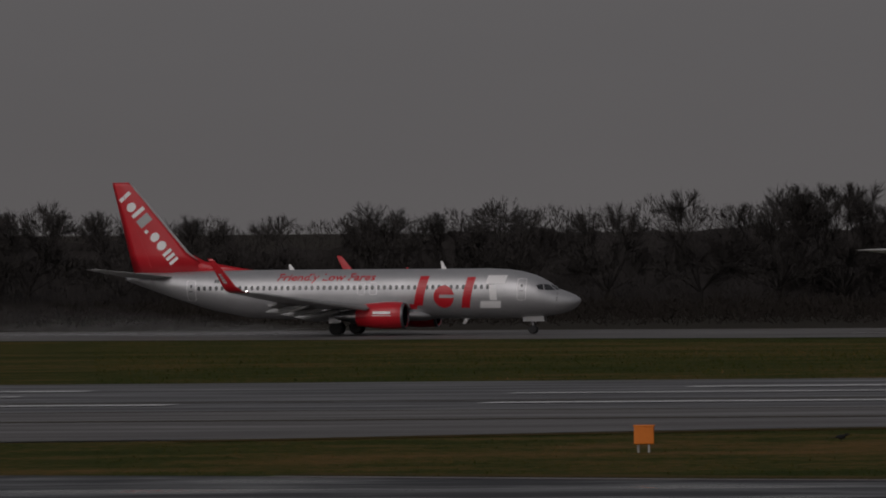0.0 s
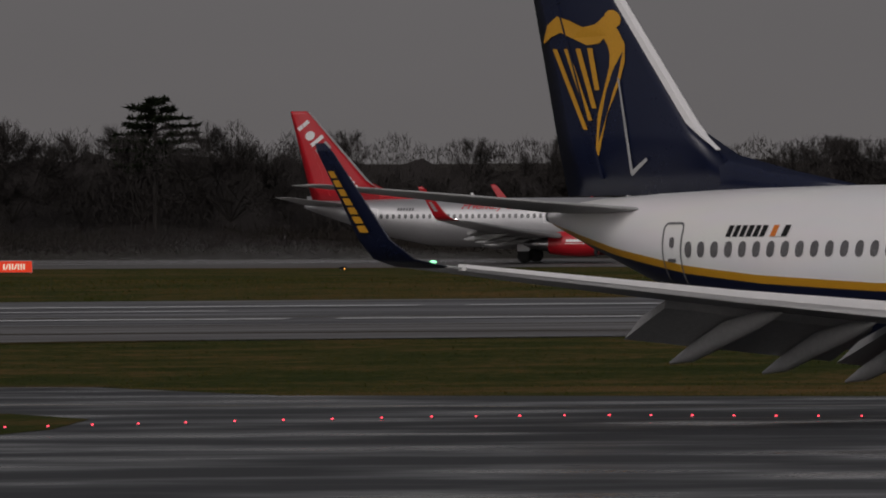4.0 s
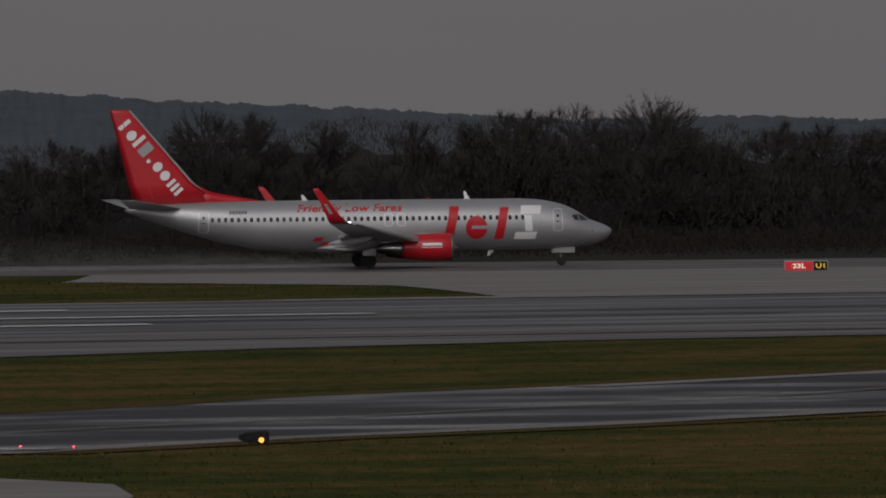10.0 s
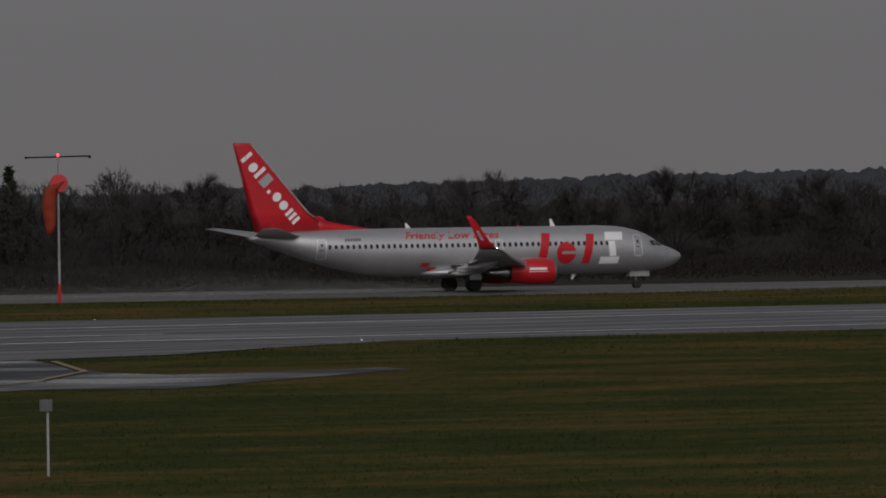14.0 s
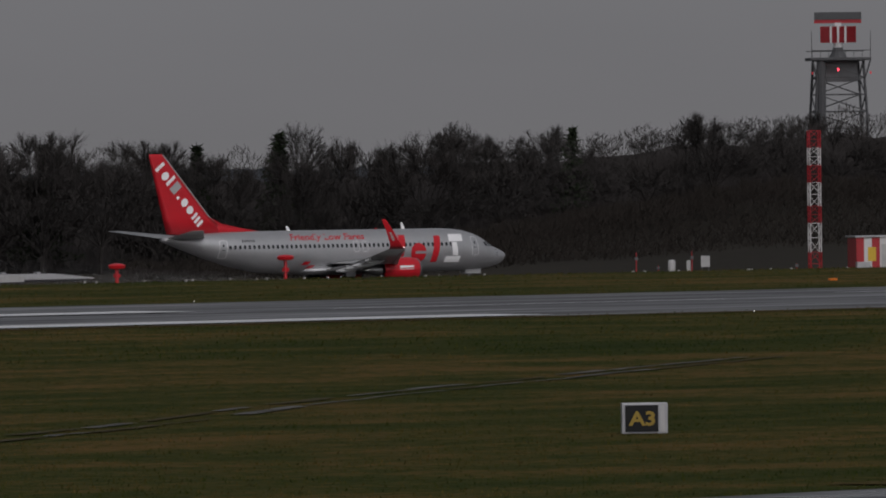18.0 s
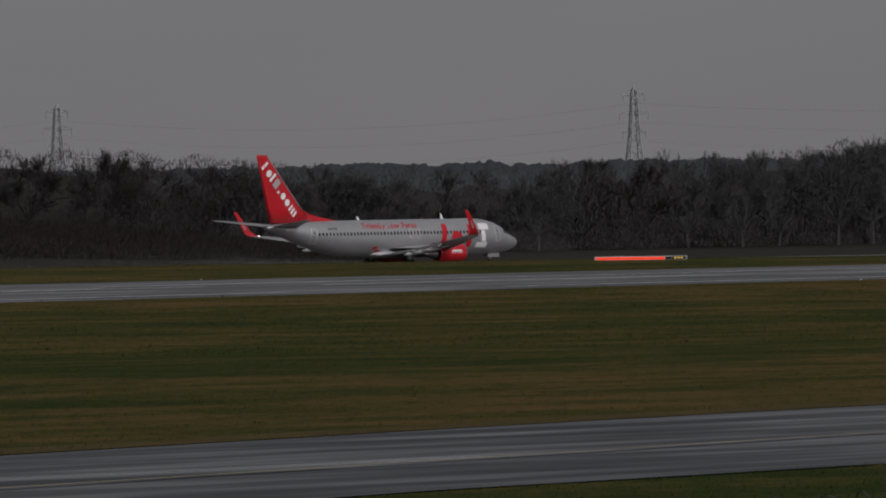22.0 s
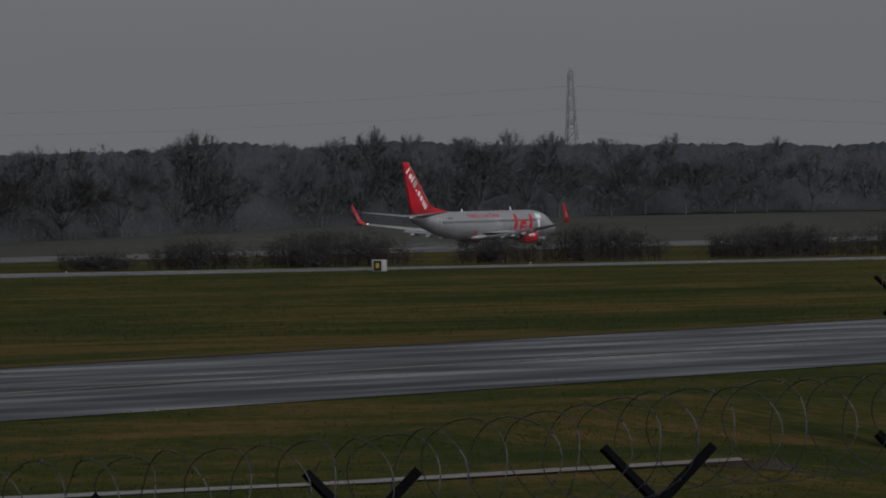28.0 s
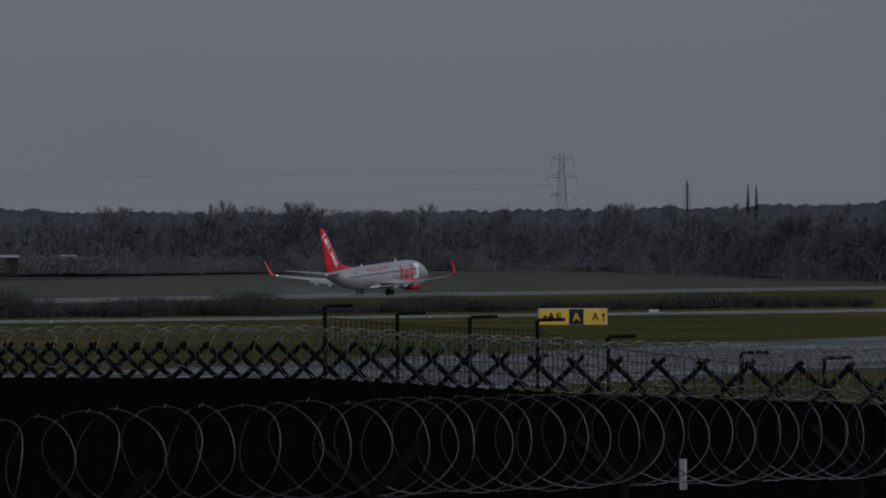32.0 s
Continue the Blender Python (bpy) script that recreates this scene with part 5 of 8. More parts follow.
# ---------------------------------------------------------------- woods and hills
def tree_kind(seed, height, wide, lobes, twigs, bark=None, twig=None):
    """A leafless tree: tapered trunk, limbs that fan out into several rounded lobes, and a haze of fine twigs in each."""
    rnd = random.Random(seed)
    w, t = bmesh.new(), bmesh.new()
    fork = Vector((rnd.uniform(-0.02, 0.02) * height, 0, height * rnd.uniform(0.13, 0.20)))
    add_rod(w, (0, 0, -0.4), fork, height * 0.017, height * 0.012, 6, False)

    def sliver(q, d, ln, wd):
        sd = d.orthogonal().normalized()
        sd = (Matrix.Rotation(rnd.uniform(0, 6.28), 3, d) @ sd) * wd
        t.faces.new([t.verts.new(p) for p in (q - sd, q + sd, q + d * ln)])

    for i in range(lobes):
        a = 6.28 * i / lobes + rnd.uniform(-0.4, 0.4)
        up = rnd.uniform(0.0, 1.0) if i else 1.0
        out = math.sqrt(max(0.0, 1 - (up * 0.9) ** 2)) * wide * height * (0.45 + 0.17 * up)
        c = Vector((math.cos(a) * out, math.sin(a) * out, height * (0.30 + 0.51 * up)))
        r = height * rnd.uniform(0.155, 0.20)
        knee = fork.lerp(c, 0.5) + Vector((rnd.gauss(0, 0.03), rnd.gauss(0, 0.03), rnd.uniform(-0.03, 0.05))) * height
        add_rod(w, fork, knee, height * 0.007, height * 0.0045, 4, False)
        add_rod(w, knee, c, height * 0.0045, height * 0.0025, 3, False)
        for k in range(9):
            d = Vector((rnd.gauss(0, 1), rnd.gauss(0, 1), rnd.gauss(0.5, 0.8))).normalized()
            p0 = knee.lerp(c, rnd.uniform(0.2, 1.0))
            p1 = c + d * r * rnd.uniform(0.6, 0.95)
            add_rod(w, p0, p1, height * 0.0022, height * 0.0010, 3, False)
            for _ in range(int(twigs * 0.85)):
                q = p0.lerp(p1, rnd.uniform(0.25, 1.0))
                e = ((p1 - p0).normalized() + Vector((rnd.gauss(0, 0.55), rnd.gauss(0, 0.55), rnd.gauss(0.2, 0.45)))).normalized()
                far = (q - c).dot(e)
                room = -far + math.sqrt(max(0.0, far * far - (q - c).length_squared + r * r))
                sliver(q, e, max(0.25, min(room * rnd.uniform(0.75, 1.05), height * 0.13)), height * 0.0020)
    top = max(v.co.z for v in t.verts)
    for b in (w, t):
        bmesh.ops.scale(b, vec=(height / top,) * 3, verts=b.verts[:])
    root = thing("bare_tree", "leafless winter tree with a rounded twiggy crown", "tree", group="bare trees of the airfield wood")
    part("trunk", w, bark or M_BARK, root)
    part("crown", t, twig or M_TWIG, root)
    return root


def conifer(seed, height):
    rnd = random.Random(seed)
    w, t = bmesh.new(), bmesh.new()
    add_rod(w, (0, 0, -0.3), (0, 0, height), height * 0.018, 0.03, 6)
    for i in range(46):
        z = height * (0.14 + 0.84 * i / 46)
        reach = height * 0.30 * (1 - i / 48) * rnd.uniform(0.65, 1.15)
        for j in range(4):
            a = rnd.uniform(0, 6.28)
            tip = Vector((math.cos(a) * reach, math.sin(a) * reach, z - reach * 0.12))
            add_rod(w, (0, 0, z), tip, 0.03, 0.015, 3, False)
            for k in range(9):
                q = Vector((0, 0, z)).lerp(tip, rnd.uniform(0.25, 1.0))
                d = Vector((rnd.gauss(0, 1), rnd.gauss(0, 1), rnd.gauss(-0.15, 0.4))).normalized() * rnd.uniform(0.4, 0.8) * height / 12
                sd = d.orthogonal().normalized() * 0.16 * height / 12
                t.faces.new([t.verts.new(p) for p in (q - sd, q + d * 0.6 - sd * 0.3, q + d, q + sd)])
    root = thing("conifer", "dark evergreen conifer among bare trees", "tree", group="conifers of the airfield wood")
    part("trunk", w, M_BARK, root)
    part("needles", t, M_FIR, root)
    return root


def cedar(seed, height):
    """A tall evergreen with flat, spreading plates of foliage high on its trunk."""
    rnd = random.Random(seed)
    w, t = bmesh.new(), bmesh.new()
    add_rod(w, (0, 0, -0.3), (0, 0, height * 0.97), height * 0.022, 0.05, 6)
    for i in range(9):
        z = height * (0.52 + 0.055 * i)
        reach = height * lerp_at(i, (0, 3, 6, 8), (0.30, 0.34, 0.22, 0.08))
        for j in range(9):
            a = rnd.uniform(0, 6.28)
            tip = Vector((math.cos(a), math.sin(a), 0)) * reach * rnd.uniform(0.6, 1.1) + Vector((0, 0, z + rnd.uniform(-0.1, 0.25)))
            add_rod(w, (0, 0, z - 0.3), tip, 0.06, 0.02, 3, False)
            for k in range(54):
                q = Vector((0, 0, z + rnd.gauss(0, 0.14))).lerp(tip, rnd.uniform(0.3, 1.05))
                d = Vector((rnd.gauss(0, 1), rnd.gauss(0, 1), rnd.gauss(0.15, 0.5))).normalized() * rnd.uniform(0.3, 0.7)
                sd = d.orthogonal().normalized() * 0.12
                t.faces.new([t.verts.new(p) for p in (q - sd, q + d, q + sd)])
    root = thing("cedar", "dark flat-topped cedar standing above bare trees", "tree", group="conifers of the airfield wood")
    part("trunk", w, M_BARK, root)
    part("needles", t, M_FIR, root)
    return root


def open_tree(seed, height, wide):
    """A field tree: a short trunk, limbs that fan out to a rounded crown, forking branches and short twigs, with sky between."""
    rnd = random.Random(seed)
    w, t = bmesh.new(), bmesh.new()
    fork = Vector((0, 0, height * 0.24))
    add_rod(w, (0, 0, -0.4), fork, height * 0.020, height * 0.014, 6, False)
    heart = Vector((0, 0, height * 0.60))

    def shell(d, k=1.0):
        return heart + Vector((d.x * wide * height * 0.5, d.y * wide * height * 0.5, d.z * height * (0.38 if d.z > 0 else 0.30))) * k

    for i in range(30):
        d = Vector((math.cos(2.4 * i), math.sin(2.4 * i), 0)) * math.sqrt(1 - ((i + 0.5) / 30 * 1.45 - 0.45) ** 2)
        d.z = (i + 0.5) / 30 * 1.45 - 0.45
        k = rnd.uniform(0.86, 1.0)
        end, knee = shell(d, 0.62 * k), fork.lerp(shell(d, 0.3), 0.75) + Vector((0, 0, 0.05 * height))
        add_rod(w, fork, knee, height * 0.0075, height * 0.005, 4, False)
        add_rod(w, knee, end, height * 0.005, height * 0.003, 3, False)
        for j in range(8):
            e = (d + Vector((rnd.gauss(0, 0.30), rnd.gauss(0, 0.30), rnd.gauss(0, 0.28)))).normalized()
            p0, p1 = knee.lerp(end, rnd.uniform(0.25, 1.0)), shell(e, k * rnd.uniform(0.82, 0.97))
            add_rod(w, p0, p1, height * 0.0024, height * 0.0012, 3, False)
            for _ in range(34):
                q = p0.lerp(p1, rnd.uniform(0.35, 1.0))
                g = ((p1 - p0).normalized() + Vector((rnd.gauss(0, 0.6), rnd.gauss(0, 0.6), rnd.gauss(0.1, 0.5)))).normalized()
                sd = g.orthogonal().normalized() * height * 0.0013
                t.faces.new([t.verts.new(v) for v in (q - sd, q + sd, q + g * height * rnd.uniform(0.025, 0.065))])
    top = max(v.co.z for v in t.verts)
    for b in (w, t):
        bmesh.ops.scale(b, vec=(height / top,) * 3, verts=b.verts[:])
    root = thing("bare_tree", "leafless field tree with an open rounded crown", "tree", group="bare trees of the airfield wood")
    part("trunk", w, M_TWIG, root)
    part("crown", t, M_TWIG, root)
    return root


CEDAR = cedar(41, 12.0)
KINDS = [tree_kind(sd, 12.0, wd, lb, tw) for sd, wd, lb, tw in ((11, 0.62, 15, 66), (12, 0.72, 17, 60), (13, 0.54, 13, 66), (14, 0.80, 18, 54), (15, 0.66, 15, 66), (16, 0.50, 12, 44), (17, 0.70, 15, 36))]
BROAD = [open_tree(sd, 12.0, wd) for sd, wd in ((21, 0.85), (22, 0.95), (23, 0.78))]
# the same trees in the two haze-lightened twig colours
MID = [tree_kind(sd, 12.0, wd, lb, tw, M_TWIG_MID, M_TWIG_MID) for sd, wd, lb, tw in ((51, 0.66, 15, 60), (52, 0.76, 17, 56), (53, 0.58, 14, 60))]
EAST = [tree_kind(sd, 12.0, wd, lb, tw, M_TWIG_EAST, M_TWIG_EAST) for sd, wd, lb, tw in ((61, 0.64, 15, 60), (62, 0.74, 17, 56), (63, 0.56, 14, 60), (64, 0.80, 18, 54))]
FIRS = [conifer(31, 12.0), conifer(32, 12.0)]
# skyline of the wood seen from the stand: every 1.5 degrees from -18.5, in thousandths of the distance above eye level
SKYLINE = (1.6, -0.2, 1.4, 1.8, 2.9, 2.6, 1.1, 0.8, 1.6, 2.6, 3.2, 1.0, 1.4, 2.4, 2.6, 2.9, 0.5, 3.6, 3.8, 1.6, 1.5, 2.1, 1.2, 1.4, 0.4, -0.2, -0.1, 0.0, 0.1, 0.3, 1.3, 0.8, 2.4, 6.0, 4.2, 4.8, 6.1, 8.0,
           7.5, 5.3, 4.5, 4.0, 1.9, 1.8, 4.2, 3.6, 3.2, 4.9, 4.6, 4.4, 5.0, 4.5, 2.9, 2.7, 3.8, 3.1, 3.9)


def wood_height(az):
    k = (az + 18.5) / 1.5
    i = max(0, min(len(SKYLINE) - 2, int(math.floor(k))))
    f = min(1.0, max(0.0, k - i))
    e = SKYLINE[i] * (1 - f) + SKYLINE[i + 1] * f
    d = wood_distance(az)
    return CAM_Z + e * 0.001 * d - ground_z(d * math.sin(radians(az)), d * math.cos(radians(az)))


def set_tree(kind, az, d, h, wide, turn, first):
    x, y, z = bearing_r(az, d)
    m = Matrix.Translation((x, y, z)) @ Matrix.Rotation(turn, 4, "Z")
    sc = h / 12.0
    if kind not in first:
        first[kind] = True
        kind.matrix_basis = m @ Matrix.Diagonal((sc * wide, sc * wide, sc, 1))
        return
    c = copy_thing(kind, m)
    c.scale = (sc * wide, sc * wide, sc)


# trees that stand out on the skyline: bearing, thousandths above eye level, crown width in thousandths, kind
NOTABLE = ((-13.90, 3.1, 5.3, 0), (-15.60, 2.0, 7.0, 0), (-16.36, 1.6, 4.7, 0), (-11.39, 4.9, 9.0, 2), (-12.35, 3.3, 7.0, 0), (-3.45, 7.4, 12.7, 0), (-3.93, 4.3, 7.0, 2), (-0.98, 2.7, 3.8, 1), (0.31, 2.3, 3.4, 1),
           (4.64, 5.8, 9.9, 0), (4.17, 3.7, 5.8, 0), (6.38, 4.2, 8.8, 0), (9.04, 5.3, 10.5, 0), (10.06, 1.9, 5.2, 0), (12.74, 3.6, 6.4, 0), (12.08, 2.7, 7.0, 0), (16.08, 1.9, 7.2, 0), (18.47, 1.6, 5.8, 0), (17.85, 1.4, 2.3, 1))
NOTABLE_EAST = ((24.68, 2.5, 5.6, 0), (28.77, 3.0, 4.1, 0), (26.86, 1.6, 7.6, 0), (31.29, 6.3, 10.0, 0), (30.59, 5.5, 4.7, 0), (32.65, 4.0, 2.3, 1), (31.75, 4.3, 2.3, 1), (33.14, 5.2, 2.9, 1), (33.27, 6.5, 6.4, 0), (34.20, 6.3, 4.6, 0),
                (34.88, 5.4, 2.6, 1), (35.66, 6.8, 2.9, 0), (37.46, 8.9, 7.0, 0), (38.56, 7.8, 5.8, 0), (39.87, 5.9, 7.6, 0), (47.46, 4.2, 5.3, 0), (47.89, 3.6, 2.9, 0), (49.20, 3.6, 3.5, 1), (48.46, 3.6, 8.8, 0), (51.64, 5.6, 5.3, 0))
NOTABLE_FAR = ((55.47, 5.8, 5.3, 0), (56.62, 5.8, 6.5, 0), (53.11, 4.9, 4.1, 1), (59.79, 3.5, 3.5, 0), (62.09, 4.1, 6.4, 0))


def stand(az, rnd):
    """Which tree set stands along a bearing: plain in the west, then two with haze painted in."""
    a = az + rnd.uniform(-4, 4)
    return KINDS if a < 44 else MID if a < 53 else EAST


def plant_wood():
    rnd = random.Random(5)
    first = {}
    for az, e, w, k in NOTABLE + NOTABLE_EAST + NOTABLE_FAR:
        d = wood_distance(az) + 13
        base = bearing_r(az, d)[2]
        h = CAM_Z + e * 0.001 * d - base
        kind = CEDAR if k == 2 else rnd.choice(FIRS if k else BROAD if w > 4.5 and az < 52 else stand(az, rnd))
        wide = w * 0.001 * d / h * (1.9 if k else 1.25)
        set_tree(kind, az, d, h * 1.02, max(0.95 if k == 1 else 0.7, min(1.9, wide)), rnd.uniform(0, 6.28), first)
    az = -21.0
    while az < 69.0:
        d = wood_distance(az)
        h = wood_height(az) * rnd.uniform(0.90, 1.10)
        set_tree(rnd.choice(stand(az, rnd)), az, d + rnd.uniform(-4, 18), h, rnd.uniform(0.95, 1.35), rnd.uniform(0, 6.28), first)
        az += math.degrees(rnd.uniform(4.6, 9.6) / d)


plant_wood()


def thicket():
    """The wood's dense undergrowth: a ragged bank of stems and brush under the crowns."""
    rnd = random.Random(8)
    bm = bmesh.new()
    az = -22.0
    cols = []
    while az < 70.0:
        d = wood_distance(az) + lerp_at(az, (44, 53), (17, 11))
        h = wood_height(az)
        zb = bearing_r(az, wood_distance(az))[2]
        col = []
        for k in range(9):
            f = k / 8.0
            off = 7.0 * noise.noise((az * 3.1, f * 3.0, 1.0)) - 9 * f
            top = h * (lerp_at(az, (44, 53), (0.71, 0.74)) + 0.07 * noise.noise((az * 2.3, 4.0, 0.0)) + 0.10 * noise.noise((az * 9.0, 2.0, 0.0)))
            a = radians(az)
            col.append(bm.verts.new(((d - off) * math.sin(a), (d - off) * math.cos(a), zb - 0.3 + top * f + (1.2 * noise.noise((az * 14.0, f * 5, 3.0)) if k else 0))))
        a = radians(az)
        col.append(bm.verts.new(((d + 45) * math.sin(a), (d + 45) * math.cos(a), zb + h * 0.5)))
        cols.append(col)
        az += 0.12
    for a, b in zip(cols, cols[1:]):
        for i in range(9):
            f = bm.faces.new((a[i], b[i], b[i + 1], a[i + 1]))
            # eastern faces take the thicket colour with haze painted in
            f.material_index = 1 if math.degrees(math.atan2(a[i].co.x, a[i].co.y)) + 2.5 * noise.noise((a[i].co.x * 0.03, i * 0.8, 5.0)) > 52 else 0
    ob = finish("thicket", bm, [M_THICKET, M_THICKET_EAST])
    tagged(ob, "dense dark brushwood under the bare trees", "undergrowth", "", "stuff")
    verts, faces = [], []
    az = -22.0
    for _ in range(430000):
        az = rnd.uniform(-21.5, 69.5)
        d = wood_distance(az) + rnd.uniform(-6, 15) - lerp_at(az, (44, 53), (0, 5))
        h = wood_height(az)
        a = radians(az)
        z = bearing_r(az, wood_distance(az))[2] + h * rnd.random() ** 0.9 * (0.89 + 0.14 * noise.noise((az * 5.0, 1.0, 0.0)))
        p = Vector((d * math.sin(a), d * math.cos(a), z))
        w = Vector((rnd.gauss(0, 0.35), rnd.gauss(0, 0.35), rnd.uniform(0.3, 1.0))).normalized()
        ln = rnd.uniform(0.35, 1.0)
        s = w.cross(Vector((math.sin(a), math.cos(a), 0))).normalized() * rnd.uniform(0.016, 0.036) * d / 900
        k = len(verts)
        verts += [p - s, p + s, p + w * ln]
        faces.append((k, k + 1, k + 2))
    # brambles along the wood's edge below the barns
    for _ in range(16000):
        az = rnd.uniform(59.98, 61.5)
        d = wood_distance(az) - rnd.uniform(18, 23)
        a = radians(az)
        z0 = bearing_r(az, d)[2]
        z = z0 + (CAM_Z - 0.0019 * d - z0) * rnd.random() * (0.92 + 0.16 * noise.noise((az * 11.0, 6.0, 0.0)))
        p = Vector((d * math.sin(a), d * math.cos(a), z))
        w = Vector((rnd.gauss(0, 0.5), rnd.gauss(0, 0.5), rnd.uniform(0.1, 0.8))).normalized()
        s = w.cross(Vector((math.sin(a), math.cos(a), 0))).normalized() * rnd.uniform(0.05, 0.11)
        k = len(verts)
        verts += [p - s, p + s, p + w * rnd.uniform(0.5, 1.4)]
        faces.append((k, k + 1, k + 2))
    edge = len(faces)
    # low scrub between the far runway and the wood
    for _ in range(120000):
        az = rnd.uniform(-20.0, 33.0)
        if 25.2 < az < 27.6 or 30.7 < az < 32.2:
            continue
        near = 800 / math.cos(radians(az))
        d = near + (wood_distance(az) - near) * rnd.random() ** 0.8
        a = radians(az)
        z = bearing_r(az, d)[2] + rnd.random() * (1.3 + 0.9 * noise.noise((az * 8.0, d * 0.02, 0.0)))
        p = Vector((d * math.sin(a), d * math.cos(a), z))
        w = Vector((rnd.gauss(0, 0.5), rnd.gauss(0, 0.5), rnd.uniform(0.2, 1.0))).normalized()
        s = w.cross(Vector((math.sin(a), math.cos(a), 0))).normalized() * rnd.uniform(0.03, 0.07)
        k = len(verts)
        verts += [p - s, p + s, p + w * rnd.uniform(0.4, 1.3)]
        faces.append((k, k + 1, k + 2))
    # scrub over the rise behind the mast
    for _ in range(70000):
        az = rnd.uniform(33.0, 44.5)
        near = 800 / math.cos(radians(az)) + 22
        d = near + (wood_distance(az) - near) * rnd.random()
        a = radians(az)
        z0 = bearing_r(az, d)[2]
        z = z0 + rnd.random() * (1.6 + 0.9 * noise.noise((az * 8.0, d * 0.02, 0.0)))
        p = Vector((d * math.sin(a), d * math.cos(a), z))
        w = Vector((rnd.gauss(0, 0.4), rnd.gauss(0, 0.4), rnd.uniform(0.3, 1.0))).normalized()
        s = w.cross(Vector((math.sin(a), math.cos(a), 0))).normalized() * rnd.uniform(0.03, 0.08)
        k = len(verts)
        verts += [p - s, p + s, p + w * rnd.uniform(0.5, 1.6)]
        faces.append((k, k + 1, k + 2))
    me = bpy.data.meshes.new("brush")
    me.from_pydata([tuple(v) for v in verts], [], faces)
    # brush turns to the haze-lightened twig colours towards the east
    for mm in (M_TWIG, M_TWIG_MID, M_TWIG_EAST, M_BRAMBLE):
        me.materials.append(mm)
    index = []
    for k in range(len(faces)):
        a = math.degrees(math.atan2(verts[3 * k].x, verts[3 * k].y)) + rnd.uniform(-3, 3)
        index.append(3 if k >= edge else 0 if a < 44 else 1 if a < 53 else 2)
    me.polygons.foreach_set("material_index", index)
    tagged(new("brush", me), "loose bare brushwood along the edge of the wood", "undergrowth", "", "stuff")


thicket()


def hills():
    """A long wooded ridge far behind the wood."""
    prof = ((-30, -7.0), (-6, -4.0), (-3.0, 1.8), (-1.8, 1.2), (-0.6, 1.9), (0.0, 4.2), (0.9, 6.6), (1.5, 7.9), (2.7, 7.9), (3.4, 7.3), (4.2, 6.5), (5.3, 5.6), (6.3, 4.4), (7.5, 3.4), (8.5, 2.2), (9.6, 2.5), (10.6, 1.8), (11.3, 0.4), (12.2, -1.6), (20, -3.0), (75, -3.0))
    bm = bmesh.new()
    cols = []
    az = -30.0
    while az < 75:
        e = lerp_at(az, [p[0] for p in prof], [p[1] for p in prof])
        d = 4300.0
        a = radians(az)
        z = CAM_Z + e * 0.001 * d + 1.5 * noise.noise((az * 6.0, 0, 0))
        col = []
        for k in range(13):
            f = k / 12.0
            dd = d - 900 * (1 - f)
            rough = 1.5 * noise.noise((az * 21.0, 5.0, f * 9)) + 2.4 * noise.noise((az * 70.0, 2.0, f * 9)) if k else 0.0
            col.append(bm.verts.new((dd * math.sin(a), dd * math.cos(a), -6 + (z + 6) * f ** 0.8 + rough * (0.45 if k == 12 else 0.8))))
        cols.append(col)
        az += 0.018 if -4 < az < 13 else 0.25
    for a, b in zip(cols, cols[1:]):
        for i in range(12):
            bm.faces.new((a[i], b[i], b[i + 1], a[i + 1]))
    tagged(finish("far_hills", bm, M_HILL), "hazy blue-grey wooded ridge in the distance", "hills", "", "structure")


hills()


def far_wood():
    """Hazy woods well behind the first edge, showing between and over its crowns."""
    bm = bmesh.new()
    az = 12.0
    cols = []
    while az < 72:
        d = 3000.0
        e = lerp_at(az, (12, 17, 22, 27, 33, 42, 46, 52, 56, 60, 63, 66, 72), (-3.0, -2.2, -0.2, 0.5, 1.5, 1.2, 1.6, 2.2, 4.0, 3.0, 2.6, 3.4, 3.0))
        a = radians(az)
        z = CAM_Z + e * 0.001 * d + 1.8 * noise.noise((az * 1.7, 7.0, 0)) + 1.3 * noise.noise((az * 9.3, 1.0, 0)) + 1.0 * noise.noise((az * 31.0, 1.0, 0)) + 0.4 * noise.noise((az * 83.0, 4.0, 0))
        cols.append([bm.verts.new((dd * math.sin(a), dd * math.cos(a), zz)) for dd, zz in ((d - 60, -3.0), (d - 30, z * 0.6), (d, z), (d + 80, -3.0))])
        az += 0.015
    for a, b in zip(cols, cols[1:]):
        for i in range(3):
            bm.faces.new((a[i], b[i], b[i + 1], a[i + 1]))
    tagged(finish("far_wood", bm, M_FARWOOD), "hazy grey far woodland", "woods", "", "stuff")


far_wood()

